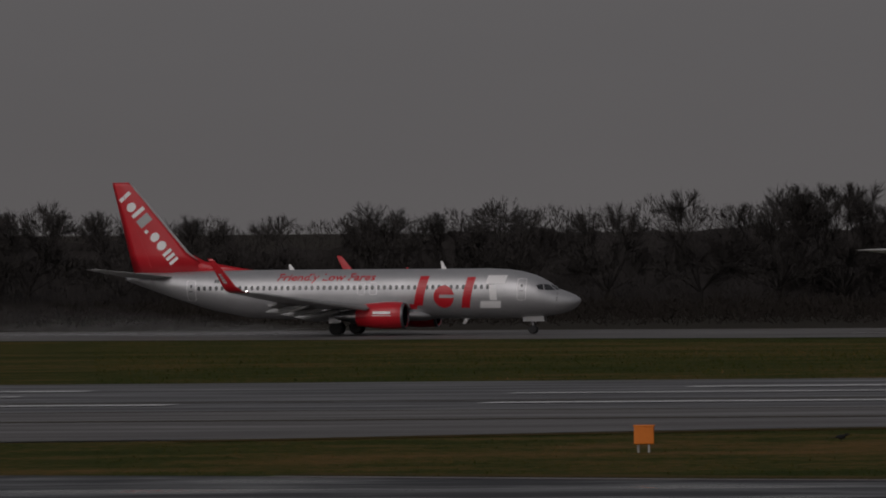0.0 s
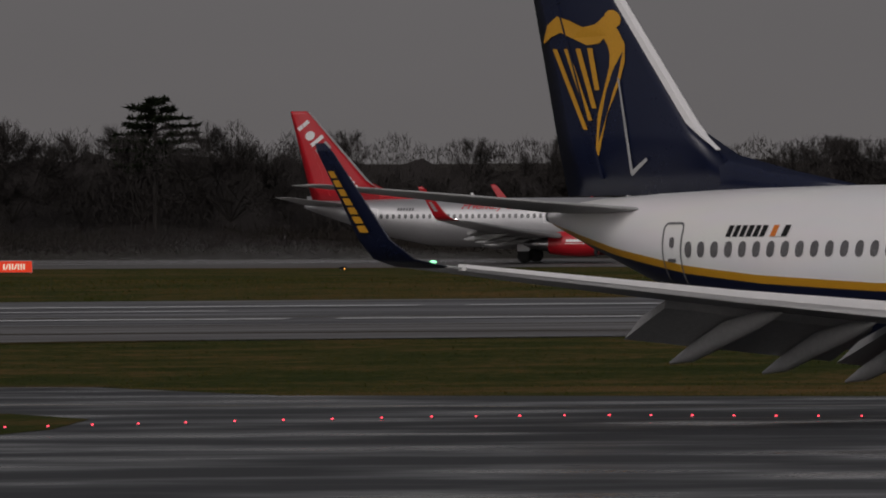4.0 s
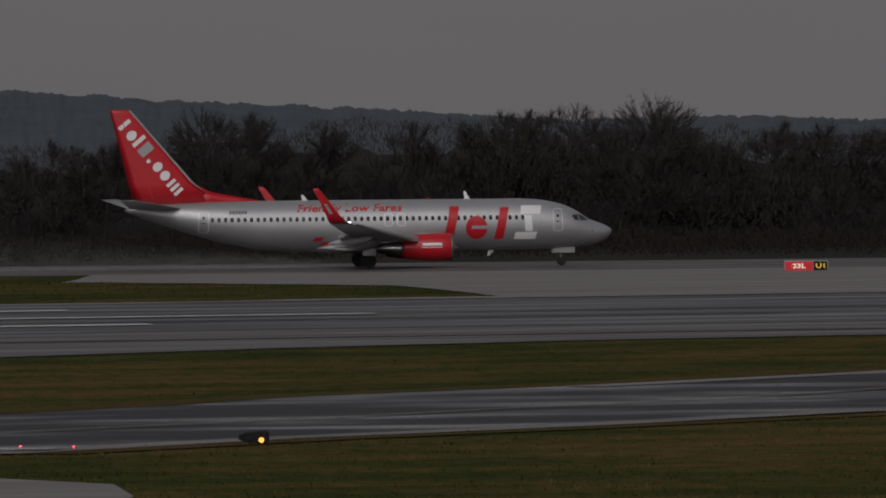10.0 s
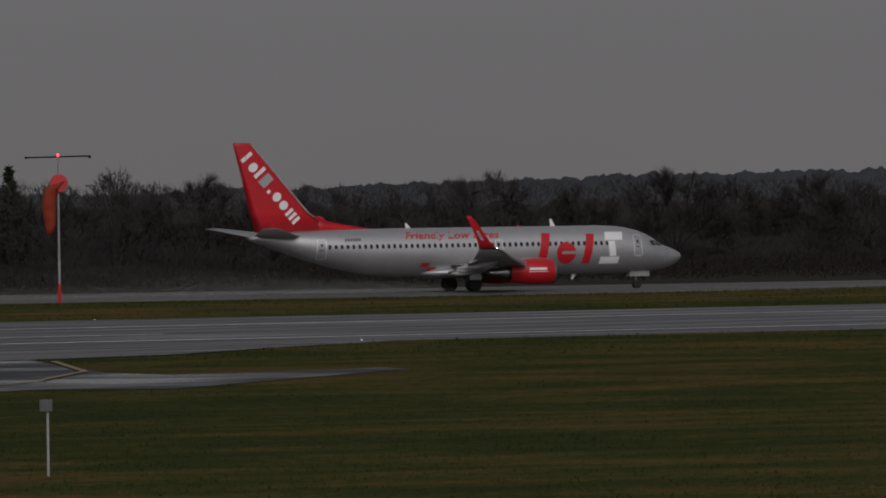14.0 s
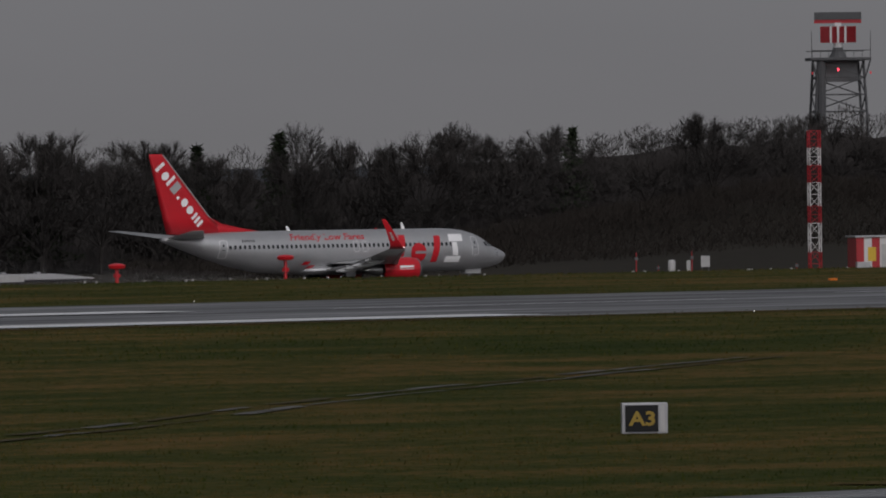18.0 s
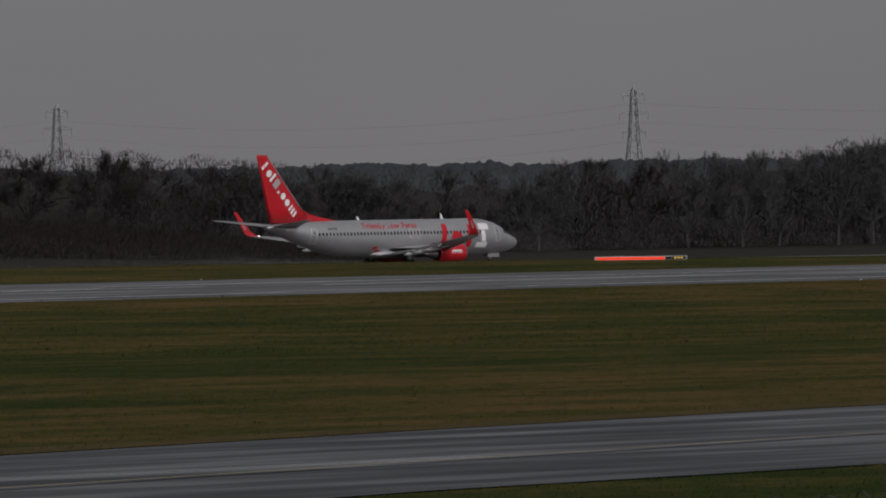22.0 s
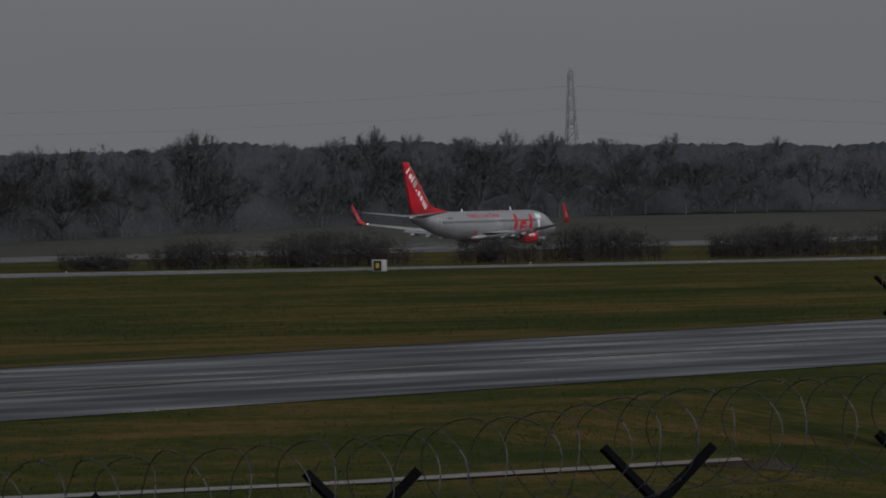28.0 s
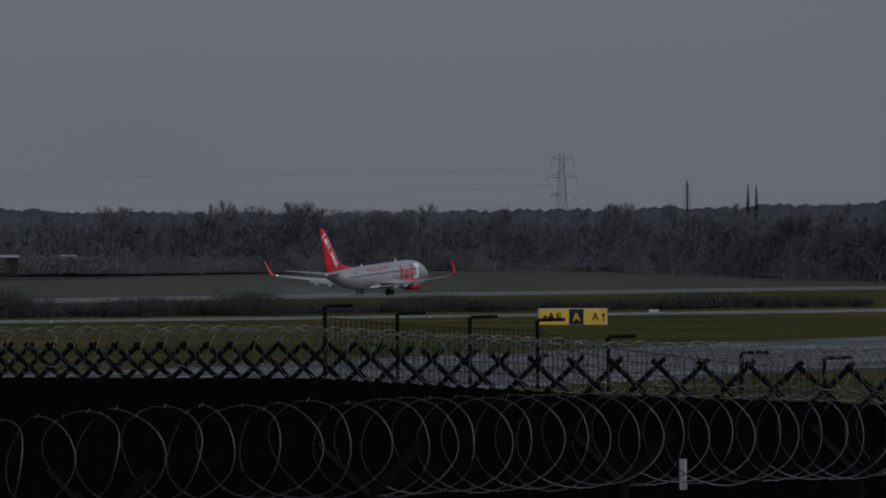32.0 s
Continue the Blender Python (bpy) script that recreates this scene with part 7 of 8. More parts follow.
banded_mast(25.29, 784, 7.3, 0.46, ((0, 0.18, M_MASTWHITE), (0.18, 0.36, M_MASTRED), (0.36, 0.54, M_MASTWHITE), (0.54, 0.72, M_MASTRED), (0.72, 0.88, M_MASTWHITE), (0.88, 1.0, M_MASTRED)), "thin red and white lattice mast")


def cabin():
    x, y, z = bearing(36.81, 556)
    root = thing("equipment_cabin", "red and white striped equipment cabin", "cabin", pose(x, y, z, 0, 0, -22))
    w = 6.4
    part("body", box(-w / 2 + 0.03, w / 2 - 0.03, 0.03, 2.6, 0, 2.55), M_MASTRED, root)
    n = 11
    for i in range(n):
        a = -w / 2 + w * i / n
        part("wall_stripe", box(a, a + w / n - 0.01, -0.02, 0.03, 0, 2.6, 0.01), M_MASTRED if i % 2 == 0 else M_MASTWHITE, root)
    part("roof", box(-w / 2 - 0.12, w / 2 + 0.12, -0.15, 2.75, 2.6, 2.72, 0.02), M_GALV, root)
    part("door", box(-1.35, -0.55, -0.05, -0.02, 0.05, 2.1), M_WALLWHITE, root)
    part("notice", box(-2.35, -1.75, -0.05, -0.02, 0.9, 1.9), M_YELLOW, root)
    part("meter_box", box(-3.3, -2.3, -0.6, -0.1, 0, 0.85, 0.02), M_GALV, root)
    part("meter_box", box(-0.6, 0.3, -0.6, -0.1, 0, 1.15, 0.02), M_GALV, root)


cabin()


def field_gear():
    """Small white posts, chains, boxes and red aerial heads along the strip between the runways."""
    for az, h in ((32.17, 1.75), (33.17, 2.15)):
        x, y, z = bearing(az, 560)
        root = thing("beacon_aerial", "red mushroom-shaped aerial on a post", "aerial", pose(x, y, z), "red aerials")
        part("post", rod((0, 0, -0.05), (0, 0, h - 0.3), 0.13, 0.12, 8), M_RED, root)
        part("cap", lathe([(h - 0.42, 0.15), (h - 0.35, 0.55), (h - 0.15, 0.62), (h - 0.05, 0.45), (h, 0.10)], "z", (0, 0, 0), 16), M_RED, root)
        part("collar", lathe([(h * 0.45, 0.13), (h * 0.45, 0.25), (h * 0.58, 0.25), (h * 0.58, 0.13)], "z", (0, 0, 0), 10), M_RED, root)
    stub = None
    for az in (31.98, 32.05, 32.33, 32.58, 32.62, 32.84, 33.0, 33.06, 33.28, 33.42, 33.5, 33.74, 34.0, 34.08, 34.35, 35.23, 35.30, 35.5, 36.05, 36.17, 36.50):
        x, y, z = bearing(az, 558)
        if stub is None:
            stub = thing("white_stub", "short white post on the grass strip", "post", pose(x, y, z), "white stub posts")
            part("post", rod((0, 0, -0.05), (0, 0, 0.48), 0.10, 0.09, 8), M_WALLWHITE, stub)
            part("cap", lathe([(0.48, 0.09), (0.52, 0.11), (0.55, 0.03)], "z", (0, 0, 0), 8), M_WALLWHITE, stub)
        else:
            copy_thing(stub, pose(x, y, z))
    for a, b in ((35.23, 35.5), (36.17, 36.50), (33.42, 33.74), (32.62, 32.84)):
        p, q = Vector(bearing(a, 558)), Vector(bearing(b, 558))
        root = thing("post_chain", "sagging white chain between stub posts", "chain", Matrix.Translation(p), "white chains")
        bm = bmesh.new()
        add_tube(bm, [(q - p) * (i / 8) + Vector((0, 0, 0.42 - 0.81 * (i / 8) * (1 - i / 8))) for i in range(9)], 0.03, 4)
        part("chain", bm, M_WALLWHITE, root)
    x, y, z = bearing(35.46, 559)
    root = thing("white_cylinder", "upright white cylinder by the aerials", "equipment", pose(x, y, z))
    part("tank", lathe([(0, 0.24), (0.05, 0.27), (1.2, 0.27), (1.27, 0.2), (1.3, 0.03)], "z", (0, 0, 0), 14), M_WALLWHITE, root, flat=False)
    part("base", box(-0.3, 0.3, -0.3, 0.3, -0.05, 0.03), M_GALV, root)
    for az, h, w, m in ((35.66, 1.55, 0.32, M_WALLWHITE), (35.56, 1.25, 0.14, M_WALLWHITE), (35.92, 0.55, 0.24, M_WALLWHITE), (39.22, 0.75, 0.27, M_WALLWHITE), (40.72, 0.70, 0.26, M_WALLWHITE), (64.69, 0.35, 0.45, M_WALLWHITE)):
        x, y, z = bearing(az, 560 if az < 60 else 362)
        root = thing("marker_board", "small white board on two legs", "marker", pose(x, y, z, 0, 0, -az), "white marker boards")
        part("board", box(-w, w, 0, 0.08, h - min(0.8, h * 0.7), h, 0.01), m, root)
        for s in (-w * 0.7, w * 0.7):
            part("leg", rod((s, 0.04, -0.05), (s, 0.04, h - 0.3), 0.03, sides=5), M_DARKGREY, root)
    for az, h in ((35.25, 1.9), (35.38, 0.9), (35.58, 1.9), (36.2, 0.9), (41.49, 6.2)):
        x, y, z = bearing(az, 560)
        root = thing("thin_pole", "thin dark pole with small fittings", "pole", pose(x, y, z), "thin poles")
        part("pole", rod((0, 0, -0.05), (0, 0, h), 0.06, 0.03, 6), M_MASTRED if h < 2 else M_DARKSTEEL, root)
        part("fitting", box(-0.12, 0.12, -0.06, 0.06, h * 0.7, h * 0.7 + 0.2, 0.02), M_DARKGREY, root)
    for az, y in ((36.42, 415), (37.0, 418), (37.62, 412), (10.72, 540), (-9.75, 735)):
        x, yy, z = bearing(az, y)
        root = thing("low_marker", "low orange-yellow edge marker", "marker", pose(x, yy, z), "low edge markers")
        part("plate", box(-0.25, 0.25, 0, 0.2, 0.0, 0.13, 0.04), M_ORANGE, root)
        part("foot", box(-0.25, 0.25, 0.05, 0.2, -0.05, 0.02), M_DARKGREY, root)
    for k, az in enumerate((54.12, 54.25)):
        x, y, z = bearing(az, 401)
        root = thing("camouflage_box", "dull green-brown equipment box by the runway", "box", pose(x, y, z, 0, 0, -50), "equipment boxes")
        part("body", box(-0.5, 0.5, 0, 0.8, 0.0, 1.05, 0.03), surface("drab_green_%d" % k, (0.022, 0.026, 0.016), (0.048, 0.036, 0.022), scale=4), root)
        part("lid", box(-0.55, 0.55, -0.05, 0.85, 1.05, 1.12, 0.02), M_DARKGREY, root)
    x, y, z = bearing(50.48, 98)
    root = thing("white_cabinet", "square white panel cabinet in the grass", "cabinet", pose(x, y, z, 0, 0, -44))
    part("body", box(-0.47, 0.47, 0, 0.3, 0.03, 0.62, 0.015), M_WALLWHITE, root)
    part("lid", box(-0.49, 0.49, -0.02, 0.32, 0.62, 0.65, 0.01), M_GALV, root)
    for a in (-0.4, 0.4):
        part("leg", box(a - 0.04, a + 0.04, 0.1, 0.2, -0.1, 0.03), M_GALV, root)


field_gear()


def radar_tower():
    d = 1190
    x, y, z = bearing_r(36.46, d)
    base = z
    H = CAM_Z + 0.0119 * d - base
    root = thing("radar_tower", "steel lattice radar tower with a red and white antenna", "tower", pose(x, y, base, 0, 0, -30))
    bm = bmesh.new()
    lattice(bm, 7.4, 5.6, 0, H, 8, 0.17)
    part("lattice", bm, M_RADARSTEEL, root)
    part("deck", box(-3.7, 3.7, -3.6, 3.6, H, H + 0.35, 0.03), M_RADARSTEEL, root)
    part("equipment_room", box(-1.7, 2.2, -1.8, 1.8, H - 2.6, H - 0.1, 0.04), M_DARKGREY, root)
    part("stair_column", rod((-2.4, -2.8, 0), (-2.4, -2.8, H), 0.55, sides=8), M_RADARSTEEL, root)
    for s in (-1, 1):
        for yy in (-4, 4):
            part("handrail", rod((-3.6, yy * 0.9, H + 1.2), (3.6, yy * 0.9, H + 1.2), 0.06, sides=4), M_RADARSTEEL, root)
        part("whip_aerial", rod((s * 3.6, -3.5, H), (s * 3.65, -3.5, H + 3.6), 0.06, 0.03, 5), M_RADARSTEEL, root)
        part("warning_lamp", lathe([(H - 1.7, 0.09), (H - 1.4, 0.09)], "z", (s * 3.6, -3.7, 0), 8), G_DULLRED, root)
        part("strut", rod((s * 3.6, -3.5, H), (s * 2.8, -2.9, H - 2.8), 0.10, sides=5), M_RADARSTEEL, root)
    part("warning_lamp", lathe([(H - 1.3, 0.09), (H - 1.0, 0.09)], "z", (-0.4, -3.7, 0), 8), G_RED, root)
    for k in range(8):
        part("rail_post", rod((-3.6 + k * 1.03, -3.6, H), (-3.6 + k * 1.03, -3.6, H + 1.2), 0.05, sides=4), M_RADARSTEEL, root)
    part("pedestal", lathe([(H + 0.3, 1.2), (H + 1.0, 0.8), (H + 1.6, 0.6)], "z", (0, 0, 0), 12), M_RADARSTEEL, root)
    ant = thing("radar_antenna", "turning red and white radar antenna", "antenna", pose(x, y, base + H + 1.6))
    part("drive", lathe([(0, 0.5), (0.5, 0.6), (0.7, 0.4)], "z", (0, 0, 0), 12), M_MASTWHITE, ant)
    bm = bmesh.new()
    rows = []
    for i in range(13):
        u = -2.2 + 4.4 * i / 12
        rows.append([(u, -0.9 - 0.35 * (1 - (u / 2.2) ** 2) * -1, zz) for zz in (0.6, 1.4, 2.6)])
    rr = [[bm.verts.new(p) for p in r] for r in rows]
    for a, b in zip(rr, rr[1:]):
        for i in range(2):
            bm.faces.new((a[i], b[i], b[i + 1], a[i + 1]))
    bmesh.ops.solidify(bm, geom=bm.faces[:], thickness=0.12)
    part("reflector", bm, M_MASTRED, ant)
    for i in range(5):
        u = -1.8 + i * 0.9
        part("rib", box(u - 0.12, u + 0.12, -0.75, -0.5, 0.6, 2.6), M_MASTWHITE, ant)
    part("feed_arm", rod((0, -0.6, 0.6), (0, 1.2, 0.8), 0.12), M_MASTWHITE, ant)
    part("upper_array", box(-2.9, 2.9, -0.4, 0.1, 3.0, 3.45, 0.03), M_MASTRED, ant)
    part("upper_mesh", box(-2.9, 2.9, -0.5, -0.42, 3.45, 4.35), M_RADARSTEEL, ant)
    part("support", box(-0.4, 0.4, -0.5, 0.2, 2.4, 3.05), M_MASTWHITE, ant)
    return ant


radar_antenna = radar_tower()


def concrete_tower():
    d = 1088
    x, y, z = bearing_r(37.94, d)
    H = CAM_Z + 0.0112 * d - z
    root = thing("radar_column", "pale concrete column tower with a flared base and bar antenna", "tower", pose(x, y, z, 0, 0, -38))
    part("base", lathe([(-0.5, 1.05), (1.6, 1.10), (3.0, 0.95), (4.0, 0.62), (4.4, 0.55)], "z", (0, 0, 0), 20), M_TOWERCON, root, flat=False)
    part("shaft", lathe([(4.2, 0.55), (8.5, 0.50), (H - 2.6, 0.46), (H - 1.2, 0.66), (H, 0.78), (H, 0.1)], "z", (0, 0, 0), 20), M_TOWERCON, root, flat=False)
    for i in range(8):
        a = i * math.pi / 4
        part("rail_post", rod((0.72 * math.cos(a), 0.72 * math.sin(a), H), (0.72 * math.cos(a), 0.72 * math.sin(a), H + 0.7), 0.05, sides=4), M_DARKSTEEL, root)
    part("drive_box", box(-0.3, 0.3, -0.3, 0.3, H, H + 0.9, 0.05), M_DARKSTEEL, root)
    part("lamp", lathe([(H + 0.7, 0.12), (H + 0.9, 0.12)], "z", (0.4, -0.3, 0), 8), G_RED, root)
    for zz in (H - 0.3, H - 1.6):
        part("bracket", rod((-0.5, 0, zz), (-2.6, 0, zz + 0.5 if zz < H - 1 else zz + 0.2), 0.04, sides=4), M_DARKSTEEL, root)
    part("whip_aerial", rod((-2.6, 0, H - 1.2), (-2.6, 0, H + 2.2), 0.04, sides=4), M_DARKSTEEL, root)
    bar = thing("bar_antenna", "slowly turning white bar antenna", "antenna", pose(x, y, z + H + 1.0))
    part("bar", box(-2.5, 2.5, -0.14, 0.14, 0.0, 0.2, 0.05), M_MASTWHITE, bar)
    part("hub", lathe([(-0.15, 0.2), (0.02, 0.2)], "z", (0, 0, 0), 10), M_DARKSTEEL, bar)
    return bar


bar_antenna = concrete_tower()


M_BARNROOF = surface("pale_sheet_roof", (0.22, 0.22, 0.23), (0.32, 0.32, 0.33), scale=0.8, rough=(0.4, 0.6), spec=0.3)
M_BARNWALL = surface("weathered_barn_boarding", (0.022, 0.021, 0.020), (0.034, 0.032, 0.030), scale=0.6, rough=(0.8, 0.95), stretch=(1, 1, 0.3), spec=0.1)


def low_buildings():
    for az0, az1, y, top, label in ((25.48, 27.39, 838, 2.3, "long low shed with a pale roof"), (30.9, 32.0, 838, 0.75, "low pale concrete slab beyond the runway")):
        (xa, _, za), (xb, _, _) = bearing(az0, y), bearing(az1, y)
        root = thing("low_shed", label, "building", Matrix.Translation((xa, y, -2.7)))
        L = xb - xa
        part("wall", box(0, L, 0, 12, 0, top * 0.45, 0.02), M_DARKGREY, root)
        part("roof", loft([[(u, -0.4, top * 0.45), (u, 6, k), (u, 12.4, top * 0.45), (u, 12.4, top * 0.45 - 0.12), (u, 6, k - 0.12), (u, -0.4, top * 0.45 - 0.12)] for u, k in ((-0.4, top * 0.45 + 0.03), (3.2, top), (L - 0.5, top), (L + 0.4, top * 0.9))]), M_WALLWHITE, root)
        for i in range(5):
            part("roof_vent", box(L * (0.12 + 0.19 * i), L * (0.12 + 0.19 * i) + 0.5, 5.7, 6.3, top - 0.05, top + 0.2), M_GALV, root)
        part("bright_panel", box(L * 0.487, L * 0.64, -0.5, -0.42, 0.0, 0.62), M_WALLWHITE, root)
    ground_lamp("yard_lamp", "yellow lamp on the far verge", G_AMBER, *bearing(26.72, 800)[:2], -2.3, 0.22)
    for az0, az1, e0, e1 in ((60.04, 60.28, -0.0007, -0.0010), (59.76, 59.94, -0.0018, -0.0020), (60.61, 60.92, -0.0016, -0.00178), (61.18, 61.26, -0.0016, -0.00178)):
        d = wood_distance(az0) - 16
        xa, ya, za = bearing_r(az0, d)
        xb, yb, _ = bearing_r(az1, d)
        L = math.hypot(xb - xa, yb - ya)
        top, low = CAM_Z + e0 * d - za, CAM_Z + e1 * d - za
        root = thing("far_barn", "far low barn with a pale roof among the trees", "building", pose(xa, ya, za, 0, 0, -az0), "far barns")
        part("wall", box(0, L, 0, 6, -0.5, low), M_BARNWALL, root)
        part("roof", loft([[(u, -0.4, low), (u, 3, top), (u, 6.4, low), (u, 6.4, low - 0.15), (u, 3, top - 0.15), (u, -0.4, low - 0.15)] for u in (-0.3, L + 0.3)]), M_BARNROOF, root)


low_buildings()


def pylon(az, e_top, turn, d=3600.0):
    x, y, z = d * math.sin(radians(az)), d * math.cos(radians(az)), 0.0
    H = CAM_Z + e_top * d
    root = thing("power_pylon", "tall steel lattice power pylon, hazy with distance", "pylon", pose(x, y, z, 0, 0, turn), "power pylons")
    bm = bmesh.new()
    lattice(bm, 7.5, 3.4, 0, H * 0.52, 6, 0.34)
    lattice(bm, 3.4, 1.6, H * 0.52, H * 0.95, 8, 0.28)
    part("lattice", bm, M_PYLON, root)
    part("peak", loft([[(-0.8, -0.8, H * 0.95), (0.8, -0.8, H * 0.95), (0.8, 0.8, H * 0.95), (-0.8, 0.8, H * 0.95)], [(-0.1, -0.1, H), (0.1, -0.1, H), (0.1, 0.1, H), (-0.1, 0.1, H)]]), M_PYLON, root)
    for f, w in ((0.90, 4.2), (0.73, 5.6), (0.56, 4.6)):
        for s in (-1, 1):
            bm = bmesh.new()
            add_rod(bm, (s * 0.8, 0, H * f), (s * w, 0, H * f + 0.4), 0.22, 0.14, 5)
            add_rod(bm, (s * 0.8, 0, H * f + 1.6), (s * w, 0, H * f + 0.5), 0.18, 0.12, 5)
            arm = part("cross_arm", bm, M_PYLON, root)
            part("insulator", rod((s * w, 0, H * f + 0.3), (s * w, 0, H * f - 2.2), 0.20, 0.16, 5), M_PYLON, arm)
    return x, y, H


PYL = [pylon(40.24, 0.0095, -25), pylon(42.65, 0.0083, -25), pylon(46.07, 0.0094, -25), pylon(50.47, 0.01115, -30), pylon(57.69, 0.0118, 20), pylon(64.15, 0.0092, -64)]
for (xa, ya, ha), (xb, yb, hb) in zip(PYL, PYL[1:]):
    for f in (0.88, 0.71, 0.54):
        root = thing("power_line", "thin sagging power line between pylons", "cable", Matrix.Translation((xa, ya, 0)), "power lines")
        bm = bmesh.new()
        line = []
        for i in range(15):
            k = i / 14
            line.append(((xb - xa) * k, (yb - ya) * k, (ha * (1 - k) + hb * k) * f - 2 - 26 * k * (1 - k)))
        add_tube(bm, line, 0.05)
        part("wire", bm, M_PYLON, root)


def poplar(az, e, w):
    d = wood_distance(az) + 30
    x, y, z = bearing_r(az, d)
    h = CAM_Z + e * d - z
    rnd = random.Random(int(az * 100))
    root = thing("poplar", "tall narrow leafless poplar", "tree", pose(x, y, z), "poplars")
    bw, bt = bmesh.new(), bmesh.new()
    add_rod(bw, (0, 0, -0.3), (0, 0, h), 0.35, 0.05, 6)
    for i in range(1500):
        f = rnd.uniform(0.12, 1.0)
        a = rnd.uniform(0, 6.28)
        r = w * d * 0.9 * (1 - (f - 0.35) ** 2 * 2.0) * rnd.uniform(0.2, 1.0)
        p = Vector((r * 0.5 * math.cos(a), r * 0.5 * math.sin(a), h * f - 1.0))
        q = Vector((r * math.cos(a), r * math.sin(a), min(h, h * f + 0.9)))
        s = Vector((0.10, 0.05, 0))
        bt.faces.new([bt.verts.new(v) for v in (p - s, p + s, q)])
    part("trunk", bw, M_BARK, root)
    part("crown", bt, M_TWIG, root)


poplar(64.89, 0.0060, 0.0012)
poplar(65.25, 0.0055, 0.0006)
poplar(65.30, 0.0054, 0.0006)


def bush(az0, az1, y, h, seed):
    rnd = random.Random(seed)
    xa, ya, za = bearing(az0, y)
    xb = bearing(az1, y)[0]
    root = thing("scrub", "dark leafless scrub between the runways", "bush", Matrix.Translation((xa, ya, za)), "scrub clumps")
    bt, bw = bmesh.new(), bmesh.new()
    L = xb - xa
    for i in range(int(L * 11)):
        u, v = rnd.uniform(0, L), rnd.uniform(-2.5, 2.5)
        hh = h * (0.55 + 0.45 * math.sin(math.pi * min(1, max(0, u / L)))) * rnd.uniform(0.6, 1.1)
        add_rod(bw, (u, v, -0.1), (u + rnd.gauss(0, 0.5), v, hh), 0.025, 0.01, 3, False)
        for _ in range(26):
            p = Vector((u + rnd.gauss(0, 0.35), v + rnd.gauss(0, 0.35), rnd.uniform(0.05, 1) * hh))
            w = Vector((rnd.gauss(0, 0.8), rnd.gauss(0, 0.5), rnd.uniform(0, 1))).normalized() * rnd.uniform(0.4, 1.0)
            s = Vector((0.06, 0.03, 0.03))
            bt.faces.new([bt.verts.new(q) for q in (p - s, p + s, p + w)])
    tagged(part("stem_clump", bw, M_TWIG, root), kind="stuff")
    tagged(part("crown", bt, M_TWIG, root), kind="stuff")


for i, (a, b, h) in enumerate(((57.6, 58.1, 2.2), (59.5, 60.1, 2.4), (55.9, 56.63, 2.0), (55.25, 55.62, 1.6), (58.56, 59.27, 1.9), (60.5, 61.05, 1.9), (54.75, 55.0, 1.0), (57.1, 57.35, 1.5), (62.1, 62.5, 1.6), (53.3, 53.6, 1.2), (61.5, 61.7, 1.2))):
    bush(a, b, 412, h * 1.35, 60 + i)
for i in range(9):
    bush(60.9 + 0.55 * i, 61.5 + 0.55 * i, 418, 0.95 + 0.5 * (i % 3 == 1), 90 + i)

# ---------------------------------------------------------------- perimeter fences
def coil_part(points, radius, turns_per_m, wire, material, parent, squash=1.0, name="razor_coil", sense=1, start=0.0, lean=0.0):
    """A helix of barbed tape along plan points with short barbs; start is the angle at which it sets out."""
    bm = bmesh.new()
    pts = [Vector(p) for p in points]
    seg = [(b - a).length for a, b in zip(pts, pts[1:])]
    total = sum(seg)
    steps = int(total * turns_per_m * 26)
    last = None
    for i in range(steps + 1):
        s = total * i / steps
        k, acc = 0, 0.0
        while k < len(seg) - 1 and acc + seg[k] < s:
            acc += seg[k]
            k += 1
        f = (s - acc) / seg[k]
        c = pts[k].lerp(pts[k + 1], min(1, f))
        d = (pts[k + 1] - pts[k]).normalized()
        side = d.cross(Vector((0, 0, 1))).normalized()
        a = start + 2 * math.pi * s * turns_per_m
        wob = 1 + 0.08 * noise.noise((a * 0.13, start, 0)) + 0.07 * noise.noise((a * 0.7, 3.0, start))
        p = c + side * math.cos(a) * sense * radius * wob + Vector((0, 0, math.sin(a) * radius * wob * squash)) + d * (0.15 * noise.noise((a * 0.17, 4.0, start)) + 0.04 * math.cos(2.5 * a) + 0.03 * noise.noise((a * 1.3, 6.0, 0)) + lean * radius * math.cos(a) * (1 + 0.8 * noise.noise((a * 0.11, 9.0, 0))))
        if last is not None:
            add_rod(bm, last, p, wire, sides=3, caps=False)
            if i % 2 == 0:
                t = (p - last).normalized().orthogonal() * wire * 3.0
                add_rod(bm, p - t, p + t, wire * 0.7, sides=3, caps=False)
        last = p
    return part(name, bm, material, parent)


M_MESH = surface("black_mesh_panel", (0.010, 0.0105, 0.011), (0.016, 0.0165, 0.017), scale=2, rough=(0.9, 1.0), spec=0.0)
M_RAZOR = surface("razor_wire", (0.016, 0.017, 0.018), (0.046, 0.048, 0.049), scale=2.2, rough=(0.45, 0.6), metal=0.2)
M_RAZORDARK = surface("weathered_razor_wire", (0.075, 0.075, 0.076), (0.12, 0.12, 0.12), scale=5, rough=(0.5, 0.6), metal=0.4)


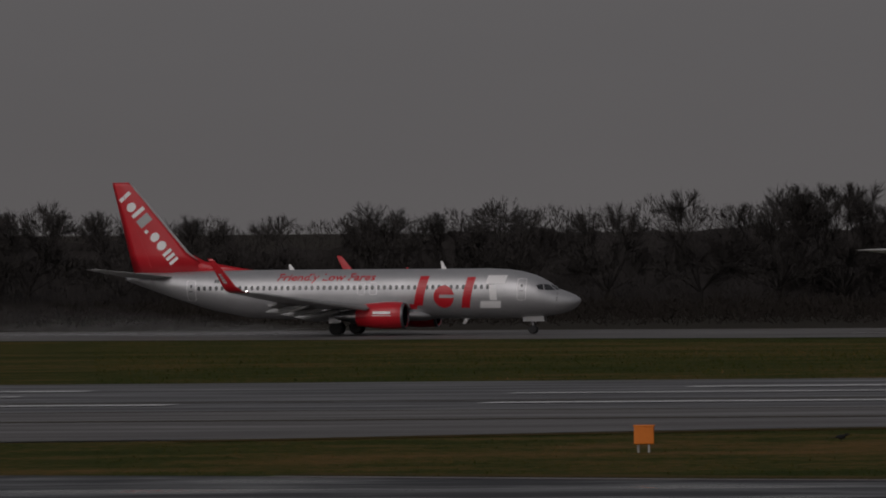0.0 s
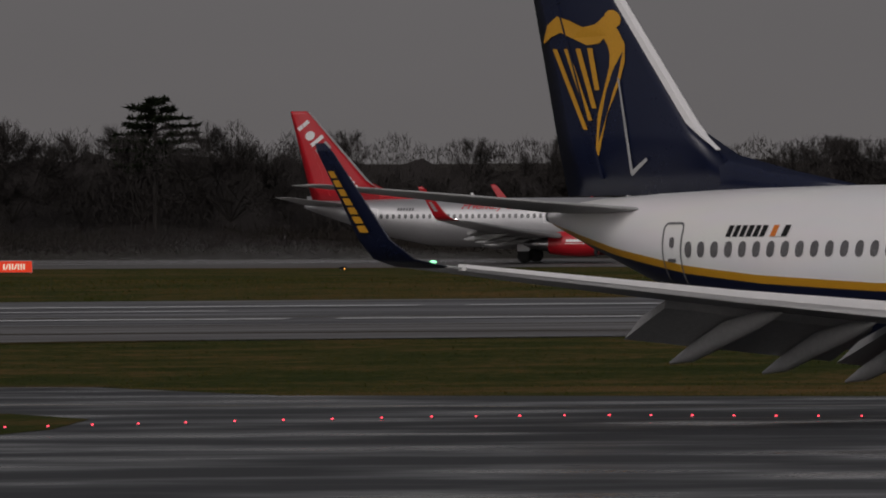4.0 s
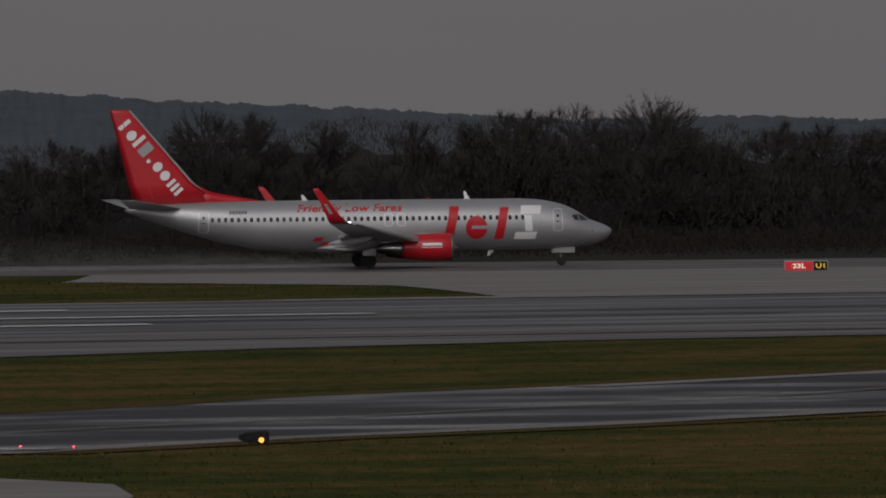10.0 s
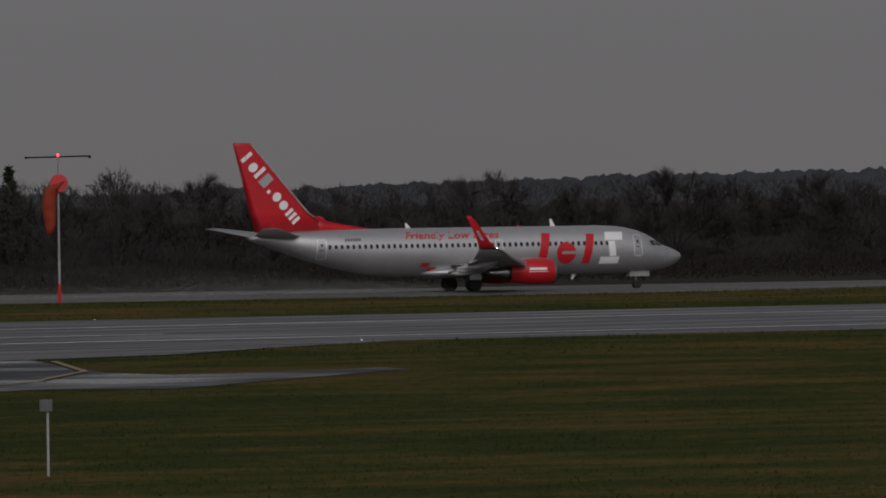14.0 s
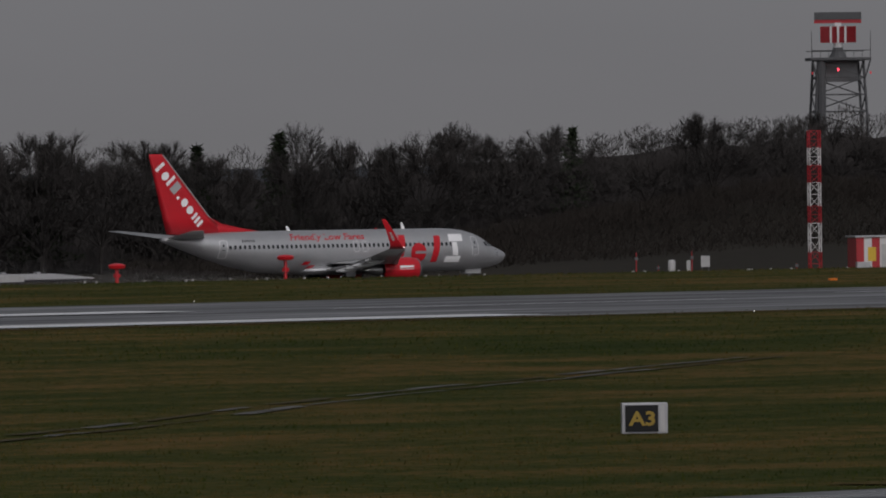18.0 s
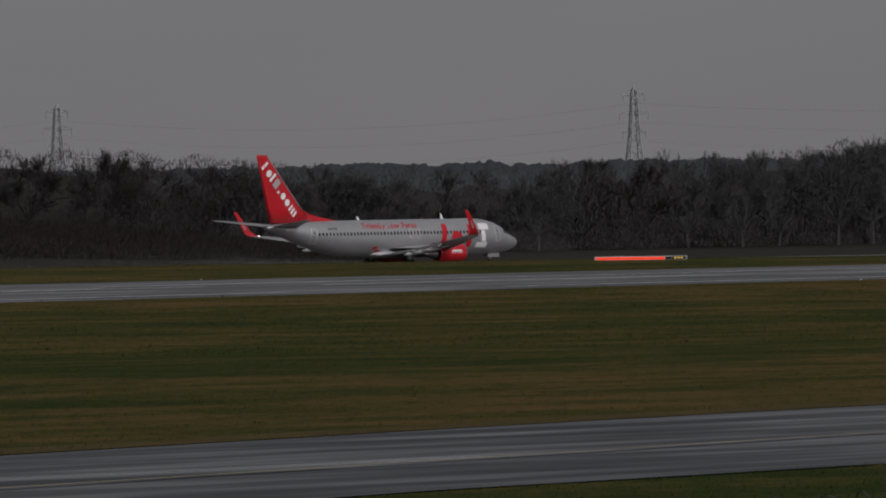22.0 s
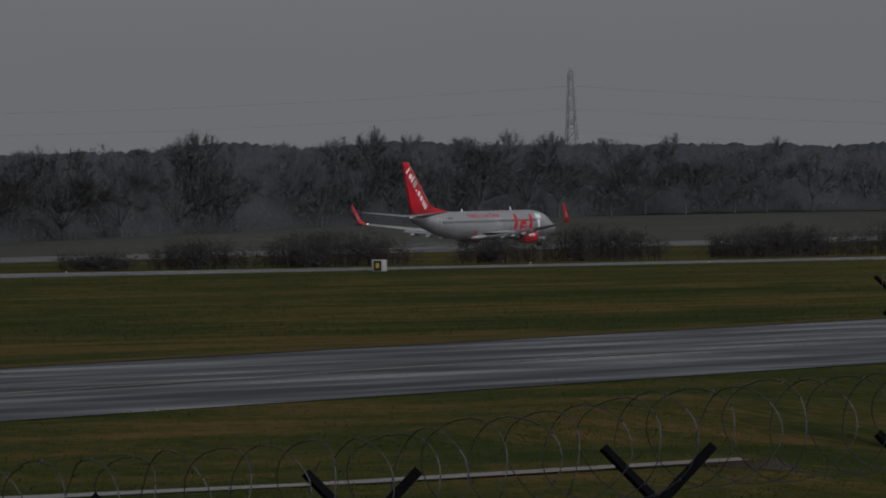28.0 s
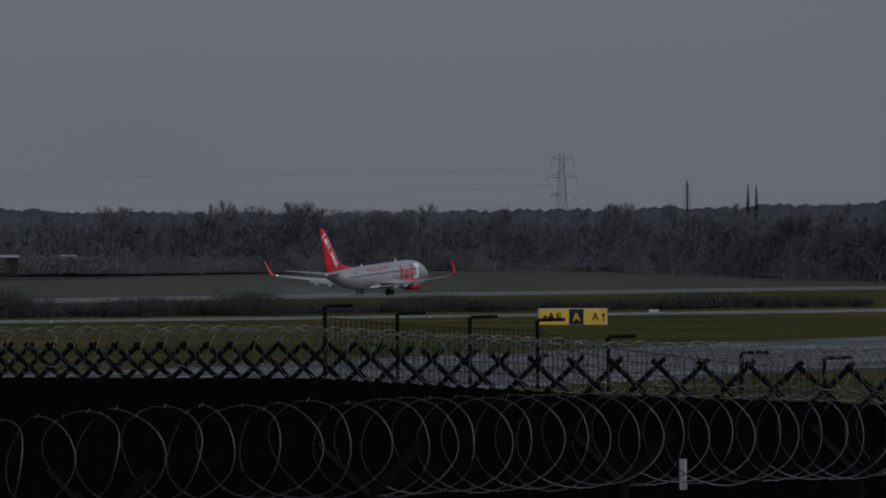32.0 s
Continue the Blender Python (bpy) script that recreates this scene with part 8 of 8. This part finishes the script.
def near_fence():
    root = thing("perimeter_fence", "dark steel fence with forked posts and a razor-wire coil", "fence")
    pts = []
    posts = ((46.2, 82, 4.05), (48.3, 82, 4.1), (50.4, 82, 4.2), (52.5, 83, 4.3), (54.52, 84, 4.40), (56.42, 85, 4.55), (58.18, 87, 4.68), (59.80, 89, 4.72), (61.40, 90, 4.95), (63.0, 92, 5.15), (64.5, 96, 5.15), (65.9, 101, 5.1), (67.2, 107, 5.05))
    for az, d, zt in posts:
        x, y = d * math.sin(radians(az)), d * math.cos(radians(az))
        g = ground_z(x, y)
        side = Vector((math.cos(radians(az)), -math.sin(radians(az)), 0))
        join = Vector((x, y, zt - 0.52))
        p = part("post", rod((x, y, g - 0.2), join, 0.06, 0.06, 6), M_DARKSTEEL, root)
        for s in (-1, 1):
            part("fork_arm", rod(join, join + side * s * 0.50 + Vector((0, 0, 0.52)), 0.055, 0.05, 5), M_DARKSTEEL, p)
        pts.append((x, y, zt + lerp_at(az, (57.0, 58.2, 59.8, 61.4, 63.0, 64.5), (-0.16, 0.04, 0.12, 0.11, -0.04, -0.06))))
    turn = 0.0
    for a, b in zip(pts, pts[1:]):
        span = (Vector(b) - Vector(a)).length
        pitch = lerp_at(a[0], (70, 80, 95), (0.42, 0.46, 0.62))
        coil_part([a, b], 0.46, 1.0 / pitch, 0.0066, M_RAZOR, root, 1.0, "razor_coil", 1, turn, 0.50)
        turn += 2 * math.pi * span / pitch
    for a, b in zip(pts, pts[1:]):
        bm = bmesh.new()
        low = [Vector((q[0], q[1], ground_z(q[0], q[1]) - 0.15)) for q in (a, b)]
        high = [Vector((q[0], q[1], q[2] - 1.45)) for q in (b, a)]
        n = Vector((b[1] - a[1], a[0] - b[0], 0)).normalized() * 0.015
        add_loft(bm, [[q + n for q in low + high], [q - n for q in low + high]])
        part("mesh_panel", bm, M_MESH, root)
    for dz in (-0.9, -1.4):
        for a, b in zip(pts, pts[1:]):
            part("strand", rod(Vector(a) + Vector((0, 0, dz)), Vector(b) + Vector((0, 0, dz)), 0.008, sides=3), M_DARKSTEEL, root)


near_fence()


def far_fence():
    """A dark close-mesh fence behind the first, with crossed fork arms along its top."""
    root = thing("mesh_fence", "black close-mesh security fence with crossed arms and razor wire", "fence")
    az, step, pts = 59.62, 0.105, []
    while az < 66.4:
        d = lerp_at(az, (59.6, 65.6, 67.0), (205, 172, 164))
        pts.append((d * math.sin(radians(az)), d * math.cos(radians(az))))
        step = lerp_at(az, (59.6, 62.4, 65.4), (0.105, 0.145, 0.30))
        az += step
    tops = [lerp_at(math.degrees(math.atan2(x, y)), (59.6, 61.2, 62.6, 64.2, 67.0), (4.24, 4.30, 4.38, 4.18, 4.13)) for x, y in pts]
    for i, (x, y) in enumerate(pts):
        top = tops[i]
        g = ground_z(x, y)
        p = part("post", rod((x, y, g - 0.2), (x, y, top), 0.05, sides=5), M_DARKSTEEL, root)
        b = pts[i + 1] if i + 1 < len(pts) else pts[i - 1]
        t = (Vector((b[0] - x, b[1] - y, 0)).normalized()) * (1 if i + 1 < len(pts) else -1)
        side = Vector((0.5, -0.86, 0))
        for s in (-1, 1):
            part("crossed_arm", rod(Vector((x, y, top - 0.12)) - side * s * 0.34, Vector((x, y, top + 0.70)) + side * s * 0.52, 0.055, 0.05, 5), M_DARKSTEEL, p)
        if i + 1 < len(pts):
            bx, by = b
            bm = bmesh.new()
            g2 = ground_z(bx, by)
            n = Vector((by - y, x - bx, 0)).normalized() * 0.02
            ring = []
            for q in ((x, y, g - 0.1), (bx, by, g2 - 0.1), (bx, by, top), (x, y, top)):
                ring.append(Vector(q))
            add_loft(bm, [[q + n for q in ring], [q - n for q in ring]])
            part("mesh_panel", bm, M_MESH, root)
    coil_part([(x, y, h + 0.50) for (x, y), h in zip(pts, tops)], 0.46, 2.3, 0.0085, M_RAZORDARK, root)
    coil_part([(x, y, h + 0.62) for (x, y), h in zip(pts, tops)], 0.40, 1.9, 0.0085, M_RAZORDARK, root, 1.0, "razor_coil", -1, 1.3)
    # pale strip fixed to the first panel and another further along
    for az, d, z in ((59.76, 203, 2.95), (64.86, 174, 3.02)):
        x, y = (d - 0.6) * math.sin(radians(az)), (d - 0.6) * math.cos(radians(az))
        part("pale_strip", box(x - 0.05, x + 0.05, y - 0.05, y + 0.05, z - 0.45, z + 0.1), M_WALLWHITE, root)


far_fence()


def cranked_posts():
    root = thing("cranked_fence", "tall dark posts with cranked tops and wire mesh", "fence")
    rows = ((62.74, 5.26), (63.17, 5.05), (63.60, 4.95), (64.0, 4.86), (64.42, 4.4), (65.21, 3.95), (65.7, 3.8))
    last = None
    for az, zt in rows:
        d = 262
        x, y = d * math.sin(radians(az)), d * math.cos(radians(az))
        g = ground_z(x, y)
        side = Vector((math.cos(radians(az)), -math.sin(radians(az)), 0))
        p = part("post", rod((x, y, g - 0.2), (x, y, zt), 0.06, sides=5), M_DARKSTEEL, root)
        part("crank", rod((x, y, zt), Vector((x, y, zt + 0.02)) + side * 0.75, 0.05, sides=5), M_DARKSTEEL, p)
        if last is not None:
            bm = bmesh.new()
            a, b = last, Vector((x, y, zt))
            for k in range(1, 9):
                f = k / 8
                add_rod(bm, a - Vector((0, 0, f * 2.4)), b - Vector((0, 0, f * 2.4)), 0.012, sides=3, caps=False)
            for k in range(1, 14):
                f = k / 14
                c = a.lerp(b, f)
                add_rod(bm, c - Vector((0, 0, 0.3)), c - Vector((0, 0, 2.5)), 0.012, sides=3, caps=False)
            part("wire_mesh", bm, M_DARKSTEEL, root)
        last = Vector((x, y, zt))


cranked_posts()

# ---------------------------------------------------------------- spray behind the wheels
def tyre_spray():
    """A low cloud of water drops thrown up behind the main wheels: many small tetrahedra, thinning upwards and aft."""
    rng = np.random.default_rng(77)
    n = 60000
    back = rng.gamma(2.0, 13.0, n)
    up = 0.05 + rng.random(n) ** 1.6 * np.minimum(0.5 + back * 0.10, 3.6) * rng.uniform(0.5, 1.0, n)
    across = rng.normal(0, 1, n) * (2.2 + back * 0.06)
    c = np.stack((-1.0 - back, across, up), 1)
    r = rng.uniform(0.003, 0.0075, n)[:, None]
    v = np.empty((n, 4, 3))
    for k, d in enumerate(((1, 1, 1), (1, -1, -1), (-1, 1, -1), (-1, -1, 1))):
        v[:, k] = c + r * np.array(d)
    f = (np.arange(n)[:, None, None] * 4 + np.array(((0, 1, 2), (0, 3, 1), (0, 2, 3), (1, 3, 2)))[None]).reshape(-1, 3)
    me = bpy.data.meshes.new("tyre_spray")
    me.from_pydata([tuple(p) for p in v.reshape(-1, 3).tolist()], [], f.tolist())
    me.materials.append(surface("spray_water", (0.72, 0.73, 0.75), (0.60, 0.61, 0.63), scale=2.0, rough=(0.3, 0.5)))
    return tagged(new("tyre_spray", me), "grey mist of water thrown up behind the wheels", "spray", "", "stuff")


spray = tyre_spray()

# ---------------------------------------------------------------- what moves
# take-off run: seconds, nose along x, nose-up degrees
RUN = [
    (0.0, -202.3, 0.0),
    (0.5, -191.6, 0.0),
    (1.0, -180.4, 0.0),
    (1.5, -168.5, 0.0),
    (2.0, -156.1, 0.0),
    (2.5, -143.1, 0.0),
    (3.0, -129.5, 0.0),
    (3.5, -115.3, 0.0),
    (6.0, -34.4, 0.0),
    (6.5, -17.2, 0.0),
    (7.0, 0.3, 0.0),
    (7.5, 17.8, 0.0),
    (8.0, 35.4, 0.0),
    (8.5, 54.7, 0.0),
    (9.0, 74.5, 0.0),
    (9.5, 94.8, 0.0),
    (10.0, 115.7, 0.0),
    (10.5, 137.0, 0.0),
    (11.0, 158.9, 0.0),
    (11.5, 181.2, 0.0),
    (12.0, 204.0, 0.0),
    (12.5, 227.3, 0.0),
    (13.0, 251.0, 0.0),
    (13.5, 275.3, 0.0),
    (15.5, 376.9, 0.0),
    (16.0, 403.5, 0.0),
    (16.5, 430.5, 0.0),
    (17.0, 458.0, 0.0),
    (17.5, 485.9, 0.0),
    (18.0, 514.3, 0.0),
    (18.5, 543.2, 0.0),
    (19.0, 572.6, 0.0),
    (19.5, 602.4, 0.0),
    (20.0, 632.7, 0.0),
    (20.5, 663.5, 0.0),
    (21.0, 694.8, 0.0),
    (21.5, 726.5, 0.0),
    (22.0, 758.6, 0.0),
    (22.5, 791.2, 0.0),
    (23.0, 824.3, 0.0),
    (23.5, 857.8, 0.0),
    (24.0, 891.8, 0.0),
    (24.5, 926.2, 0.0),
    (26.5, 1068.3, 0.0),
    (27.0, 1104.9, 0.0),
    (27.5, 1142.0, 0.0),
    (28.0, 1179.4, 0.3),
    (28.5, 1217.2, 0.5),
    (29.0, 1255.4, 0.8),
    (29.5, 1294.0, 1.1),
    (30.0, 1332.9, 1.4),
    (30.5, 1372.2, 1.7),
    (31.0, 1411.9, 2.1),
    (31.5, 1451.9, 2.7),
    (32.0, 1492.3, 3.4),
]
# turn on the holding area: seconds, gear x, gear y, heading turned from +x towards the stand, level under the tyres, nose-up degrees
TURN = [
    (0.0, -25.71, 192.31, 26.72, 0.91, 0.20),
    (1.0, -23.06, 191.10, 30.32, 0.91, 0.20),
    (2.0, -20.50, 189.69, 33.72, 0.85, 0.20),
    (3.0, -18.14, 188.28, 36.38, 0.87, 0.25),
    (3.5, -17.52, 188.44, 38.07, 0.87, 0.38),
    (5.5, -13.07, 185.23, 45.73, 0.93, 0.72),
    (6.0, -11.87, 187.10, 48.86, 0.88, 0.75),
    (6.6, -10.85, 186.91, 50.03, 0.87, 0.95),
    (7.0, -10.37, 188.44, 52.11, 0.88, 1.00),
    (8.0, -9.11, 183.58, 56.04, 0.96, 1.20),
    (9.0, -7.78, 181.22, 60.20, 1.00, 1.20),
    (10.0, -6.78, 179.34, 63.70, 1.00, 1.20),
    (12.0, -5.48, 176.33, 69.10, 1.00, 1.20),
    (14.0, -4.83, 174.46, 72.40, 1.00, 1.20),
    (16.0, -4.63, 173.81, 73.60, 1.00, 1.20),
    (32.0, -4.63, 173.81, 73.60, 1.00, 1.20),
]


def motions():
    rows = []
    for t, s, up in RUN:
        rows.append((t, pose(s - NOSE, RUNWAY_Y, -2.64) @ Matrix.Rotation(radians(-up), 4, "Y")))
    walk(silver_airliner, rows)
    walk(spray, [(t, pose(s - NOSE, RUNWAY_Y, -2.64)) for t, s, up in RUN])
    rows = []
    for t, gx, gy, h, z, up in TURN:
        rows.append((t, pose(gx, gy, z, 0, 0, -h) @ Matrix.Rotation(radians(-up), 4, "Y")))
    walk(white_airliner, rows)
    # the two aerials turn steadily
    for ob, per_second, at18, step in ((radar_antenna, 133.0, -33.0, 0.5), (bar_antenna, 360.0, -38.0, 0.2)):
        p, rows = ob.matrix_basis.translation.copy(), []
        for k in range(int(32 / step) + 1):
            t = k * step
            rows.append((t, pose(p.x, p.y, p.z, 0, 0, at18 + per_second * (t - 18.0))))
        walk(ob, rows)


motions()
